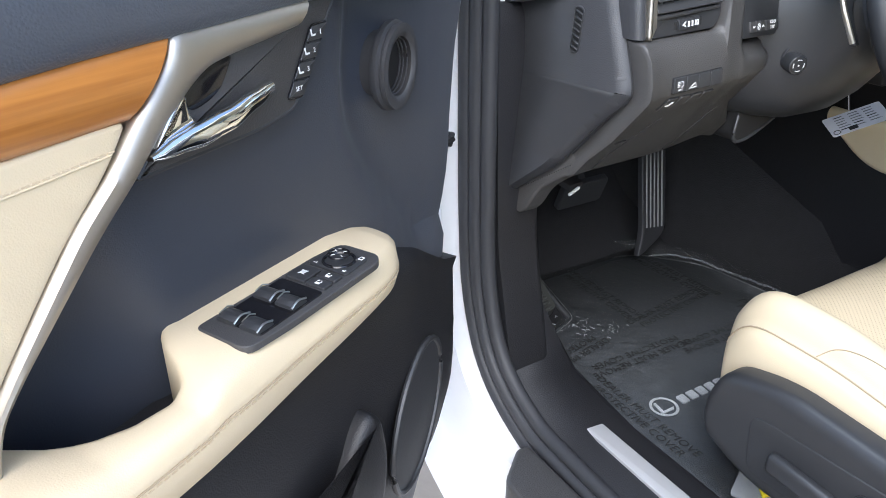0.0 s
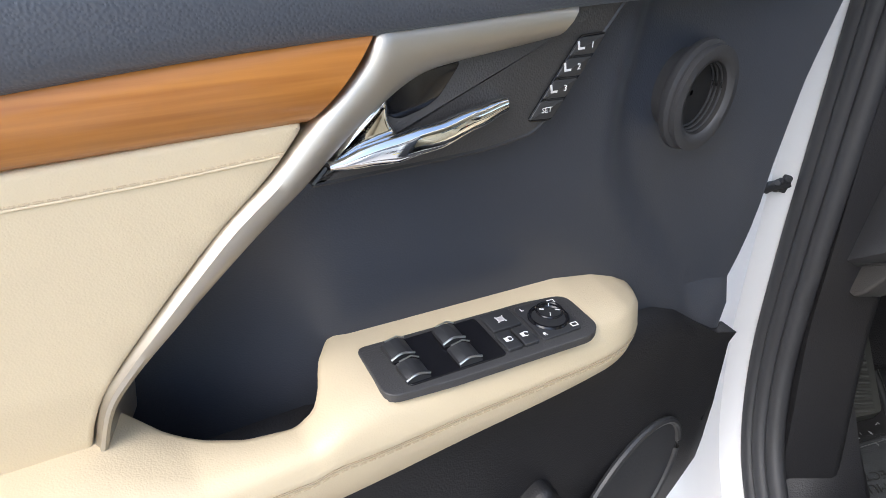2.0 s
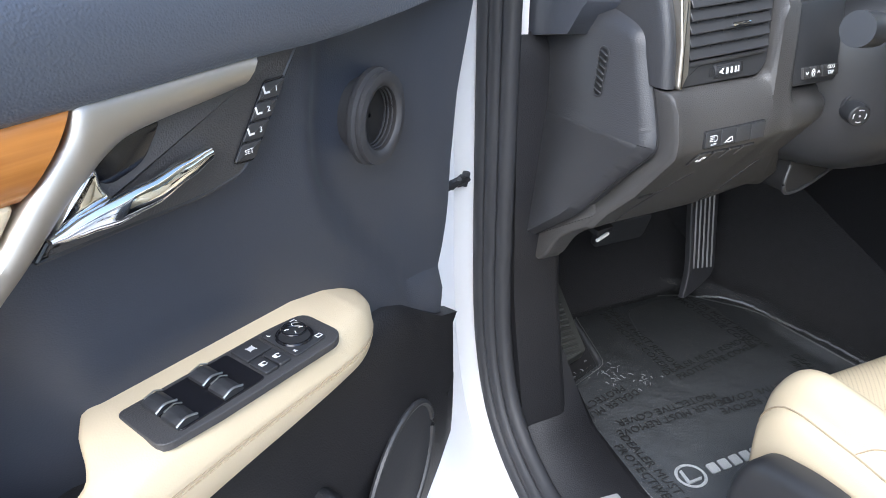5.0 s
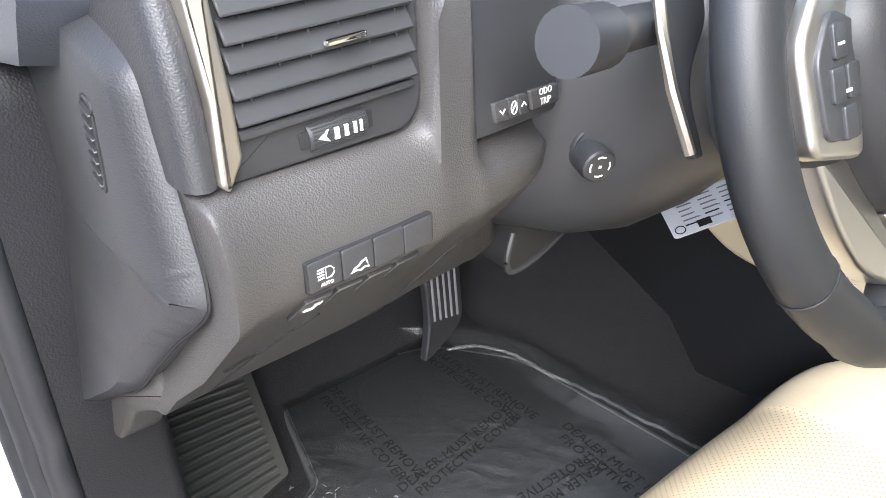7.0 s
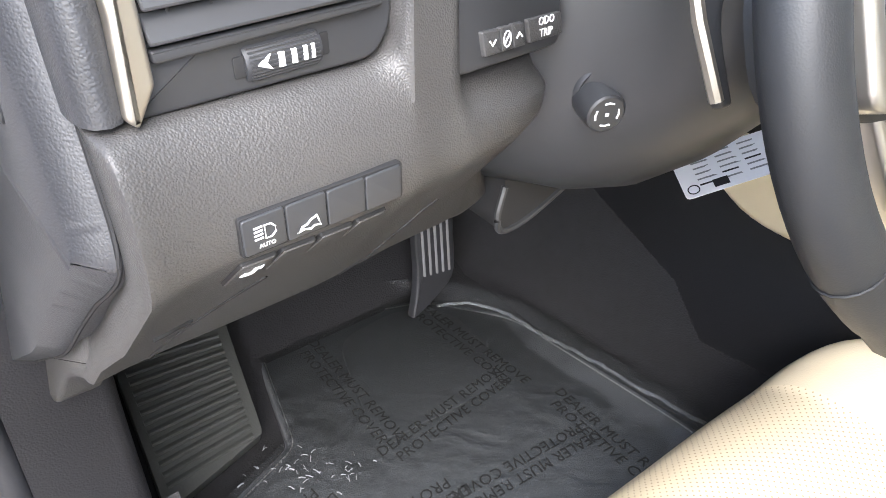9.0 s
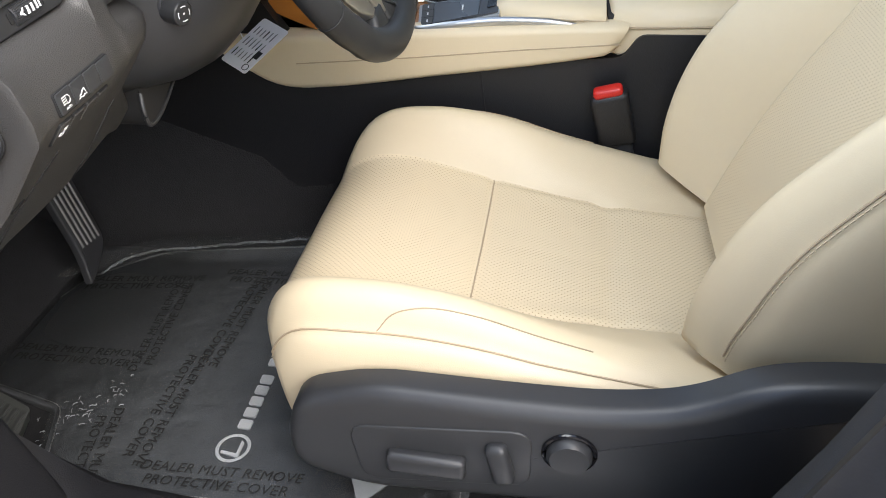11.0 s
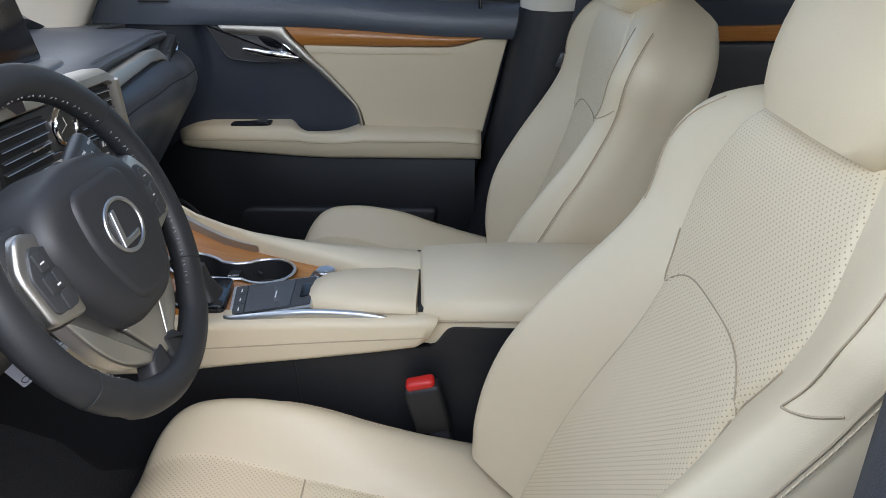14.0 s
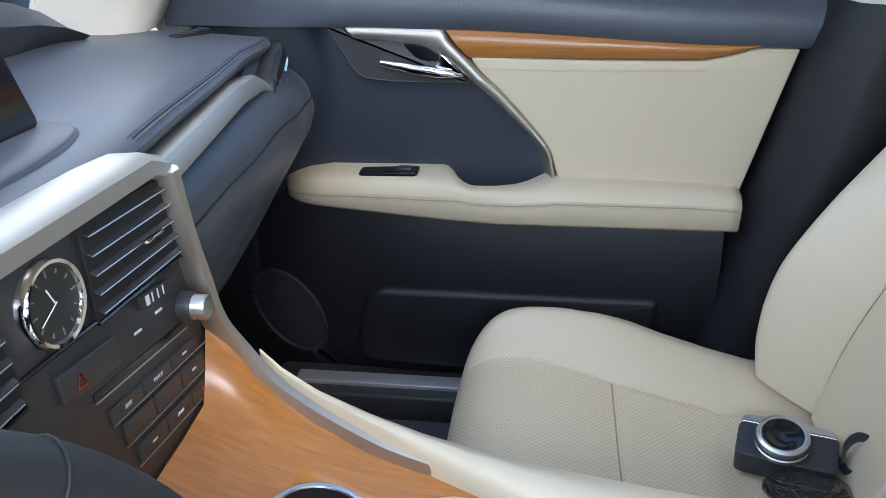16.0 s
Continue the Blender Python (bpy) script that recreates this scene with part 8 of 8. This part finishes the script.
for z, x0, x1, y0, y1 in ((1.085, 0.605, 0.735, 0.980, 1.16), (1.13, 0.618, 0.735, 0.955, 1.12), (1.20, 0.625, 0.725, 0.90, 1.05), (1.30, 0.61, 0.70, 0.80, 0.93), (1.42, 0.57, 0.66, 0.64, 0.75)):
    rings.append([Vector((x0, y1, z)), Vector((x0 + 0.01, y0 + 0.03, z)), Vector((x0 + 0.045, y0, z)), Vector((x1 - 0.02, y0 + 0.005, z)), Vector((x1, y0 + 0.04, z)), Vector((x1, y1, z))])
put("trim", loft(rings), headliner_cloth, apil, sharp=60)

for sgn, nm in ((1, "passenger"), (-1, "driver")):
    rd = thing("rear_door", "closed rear door with black trim and a wood strip", "car door", (-0.02 + sgn * 0.72, -0.6, 0.45))

    def rp_(a, b, c, sgn=sgn):
        return Vector((-0.02 + sgn * (0.735 - c), a, b))
    put("panel", slab(rounded([(-0.16, 0.44), (-0.14, 1.13), (-1.2, 1.15), (-1.2, 0.44)], 0.02), -0.05, 0.0, rp_, 0.006), soft_black, rd)
    put("wood_strip", slab(rounded([(-0.22, 1.045), (-0.22, 1.075), (-0.95, 1.09), (-0.95, 1.05)], 0.006), -0.01, 0.012, rp_, 0.003), wood, rd)
    # insert coloured black: the dimness of the rear cabin is painted into it
    put("insert", slab(rounded([(-0.22, 0.87), (-0.22, 1.040), (-0.95, 1.045), (-0.95, 0.87)], 0.02), -0.01, 0.012, rp_, 0.006), hard_black, rd)
bench = thing("rear_seat", "beige leather rear bench seat", "car seat", (-0.02, -1.0, 0.44))
put("cushion", loft([[Vector((x - 0.02, y, z)) for y, z in ((-0.72, 0.45), (-0.70, 0.62), (-0.74, 0.68), (-1.15, 0.66), (-1.2, 0.45))] for x in (-0.62, -0.60, 0.60, 0.62)]), leather, bench, sharp=60)
put("backrest", loft([[Vector((x - 0.02, y, z)) for y, z in ((-1.12, 0.62), (-1.10, 0.70), (-1.28, 1.16), (-1.36, 1.18), (-1.38, 0.60))] for x in (-0.62, -0.60, 0.60, 0.62)]), leather, bench, sharp=60)

# sill strip in the passenger footwell
pstrip = thing("scuff_plate", "steel scuff strip on the passenger sill", "scuff plate", (0.665, 0.5, 0.48))
put("plate", slab(rounded([(0.640, 0.30), (0.672, 0.30), (0.672, 0.82), (0.640, 0.82)], 0.004), 0.488, 0.496, flat, 0.002), steel, pstrip)
put("base", slab(rounded([(0.615, 0.10), (0.705, 0.10), (0.705, 0.86), (0.615, 0.86)], 0.01), 0.44, 0.489, flat, 0.006), hard_black, pstrip)
pmat = thing("floor_mat", "black fabric passenger floor mat", "floor mat", (0.36, 0.7, 0.441))
put("mat", slab(rounded([(0.14, 0.36), (0.60, 0.36), (0.60, 0.90), (0.52, 1.04), (0.20, 1.04), (0.14, 0.80)], 0.03), 0.441, 0.456, flat, 0.004), mat_fabric, pmat)

# ---- compact camera lying on the passenger seat, with its strap and a clear pouch ----
camx = thing("compact_camera", "silver and black compact camera with a wrist strap on the seat", "camera", (0.375, 0.095, 0.62))
cmx = axes((0.360, 0.100, 0.644), (-0.30, -0.95, 0.04), (0.93, -0.28, 0.24))
body = put("body", slab(rounded([(-0.056, -0.032, 0.010), (0.056, -0.032, 0.012), (0.056, 0.020, 0.006), (-0.056, 0.020, 0.010)], 0.008), -0.020, 0.014, lambda a, b, c: cmx @ Vector((a, b, c)), 0.003), rubber, camx, "black leatherette camera body")
put("top_plate", slab(rounded([(-0.056, 0.019), (0.056, 0.019), (0.050, 0.032), (0.018, 0.034), (0.010, 0.041), (-0.018, 0.041), (-0.026, 0.034), (-0.050, 0.032)], 0.004), -0.019, 0.013, lambda a, b, c: cmx @ Vector((a, b, c)), 0.003), silver, body, "silver top plate")
lens = put("lens", lathe([(0.030, 0.012), (0.031, 0.018), (0.0295, 0.019), (0.0305, 0.026), (0.0295, 0.030), (0.026, 0.032), (0.0235, 0.0315), (0.0225, 0.027), (0.012, 0.026), (0.001, 0.0265)], cmx @ pose(-0.006, -0.004, 0), 40), silver, camx, "silver lens barrel")
put("front_ring", lathe([(0.0232, 0.0265), (0.0225, 0.0300), (0.014, 0.0288), (0.010, 0.0272), (0.001, 0.0276)], cmx @ pose(-0.006, -0.004, 0), 36), gloss_black, lens, "dark front glass")
for r in (0.0308, 0.0300):
    put("grip_ring", tube([cmx @ Vector((-0.006 + r * math.cos(a), -0.004 + r * math.sin(a), 0.0225 if r > 0.0305 else 0.0165)) for a in (2 * math.pi * j / 36 for j in range(36))], 0.0009, n=5, closed=True), smooth_black, lens)
put("dial", lathe([(0.008, 0), (0.008, 0.007), (0.007, 0.008), (0.001, 0.008)], cmx @ pose(0.036, 0.032, -0.003, -90, 0, 0), 20), silver, body)
strapc = spline([cmx @ Vector(p) for p in ((0.054, 0.000, 0.002), (0.068, -0.012, -0.004), (0.082, -0.014, -0.002), (0.088, -0.004, 0.012), (0.082, 0.008, 0.030), (0.074, 0.010, 0.038), (0.066, 0.008, 0.030), (0.062, 0.004, 0.016), (0.060, -0.004, 0.004))], 8)
put("strap", tube(strapc, 0.0016, 0.0085, 8, up=cmx.col[2].xyz), soft_black, camx, "black wrist strap", sharp=60)
pouch = thing("clear_pouch", "crumpled clear plastic pouch beside the camera", "plastic pouch", (0.306, 0.088, 0.63))
rings = []
for k in range(7):
    f = k / 6
    rings.append([Vector((0.306 + 0.034 * math.cos(a) * math.cos(f * 1.45) * (1 + 0.15 * noise.noise(Vector((a * 2, f * 3, 1)))), 0.088 + 0.050 * math.sin(a) * math.cos(f * 1.45), 0.628 + 0.022 * math.sin(f * 1.45) + 0.004 * noise.noise(Vector((a * 3, f * 4, 2))))) for a in (2 * math.pi * j / 20 for j in range(20))])
put("pouch", loft(rings), glass_material("pouch_film", (0.80, 0.82, 0.83), 0.15, 0.15, 0.9, 50), pouch, sharp=180)

# ---- outside, beyond the passenger window ----
mir = thing("door_mirror", "white door mirror outside the passenger window", "door mirror", (0.92, 0.80, 1.12))
rings = []
for f in np.linspace(0, 1, 9):
    k = math.sin(math.pi * (0.08 + 0.84 * f)) ** 0.4
    rings.append([Vector((0.86 + 0.22 * f, 0.80 + 0.07 * k * math.cos(q), 1.205 + 0.075 * k * math.sin(q))) for q in (2 * math.pi * j / 24 for j in range(24))])
put("shell", loft(rings), paint, mir, sharp=60)
put("mirror_glass", slab(rounded([(0.875, 1.145), (1.065, 1.150), (1.070, 1.255), (0.880, 1.262)], 0.025), 0.735, 0.727, front, 0.002), chrome, mir, "mirror glass")
put("foot", tube([(0.80, 0.82, 1.135), (0.90, 0.81, 1.15)], 0.03, 0.02, 10), gloss_black, mir)


def parked_car(x, y, label, body_mat):
    car = thing("parked_car", label, "car", (x, y, 0))
    prof = [(-2.35, 0.35), (-2.35, 0.75), (-2.1, 0.95), (-1.0, 1.08), (-0.55, 1.45), (0.3, 1.60), (1.4, 1.55), (2.1, 1.15), (2.35, 0.95), (2.38, 0.40), (1.85, 0.24), (-1.85, 0.24)]
    put("body", slab(rounded([(a + y, b) for a, b in prof], 0.12, 6), x + 1.8, x, side, 0.10, 4), body_mat, car)
    put("sill", slab(rounded([(y - 1.0, 0.20), (y + 1.0, 0.20), (y + 1.0, 0.36), (y - 1.0, 0.36)], 0.03), x + 0.1, x - 0.03, side, 0.02), hard_black, car)
    put("side_window", slab(rounded([(y - 0.95, 1.05), (y - 0.50, 1.42), (y + 0.3, 1.52), (y + 1.3, 1.48), (y + 1.7, 1.10)], 0.05), x + 0.1, x - 0.006, side, 0.004), gloss_black, car)
    for o in (-1.36, 1.36):
        wm = axes((x - 0.02, y + o, 0.345), (0, 1, 0), (0, 0, 1))
        wm = wm if wm.col[2].x < 0 else axes((x - 0.02, y + o, 0.345), (0, -1, 0), (0, 0, 1))
        wh = put("wheel", lathe([(0.345, -0.20), (0.345, 0.0), (0.325, 0.02), (0.25, 0.02), (0.24, -0.02), (0.02, -0.05)], wm, 40), rubber, car, "black tyre")
        put("rim", tube([wm @ Vector((0.237 * math.cos(a), 0.237 * math.sin(a), 0.012)) for a in (2 * math.pi * j / 40 for j in range(40))], 0.014, n=8, closed=True), silver, wh, "silver wheel rim")
        for k in range(10):
            a = 2 * math.pi * k / 10
            put("spoke", tube([wm @ Vector((0.03 * math.cos(a), 0.03 * math.sin(a), 0.004)), wm @ Vector((0.23 * math.cos(a + 0.1), 0.23 * math.sin(a + 0.1), 0.006))], 0.016, 0.010, 6), silver, wh, "silver wheel spoke")
        put("arch", tube([Vector((x - 0.004, y + o + 0.39 * math.cos(a), 0.345 + 0.39 * math.sin(a))) for a in np.linspace(0, math.pi, 24)], 0.03, n=8), hard_black, car, "dark wheel arch")
    return car


parked_car(9.62, 0.66, "dark parked car with silver spoked wheels beyond the window", material("dark_car_paint", (0.035, 0.036, 0.040), 0.25, coat=0.6, vary=0.05))
parked_car(9.3, 6.2, "silver parked car seen past the windscreen pillar", material("silver_car_paint", (0.45, 0.46, 0.47), 0.3, metal=0.6, coat=0.5, vary=0.03))
post = thing("bollard", "white post with a red band between the cars", "bollard", (6.2, 0.86, 0))
put("post", lathe([(0.06, 0.0), (0.06, 1.0), (0.045, 1.03), (0.001, 1.04)], Matrix.Translation((6.2, 0.86, 0)), 20), paper, post)
put("red_band", lathe([(0.0615, 0.42), (0.0625, 0.44), (0.0625, 0.56), (0.0615, 0.58)], Matrix.Translation((6.2, 0.86, 0)), 20), red_plastic, post, "red band")
far = thing("far_building", "long pale low building across the lot", "building", (26, 0, 0))
put("wall", slab([(-40, 0), (40, 0), (40, 4.2), (-40, 4.2)], 26, 27, side, 0), concrete, far)
for i in range(14):
    y = -36 + i * 5.5
    put("window", slab([(y, 1.0), (y + 3.2, 1.0), (y + 3.2, 2.8), (y, 2.8)], 26.05, 25.94, side, 0), gloss_black, far)
put("roof_edge", slab([(-40.5, 4.1), (40.5, 4.1), (40.5, 4.6), (-40.5, 4.6)], 27.2, 25.7, side, 0), paint, far)
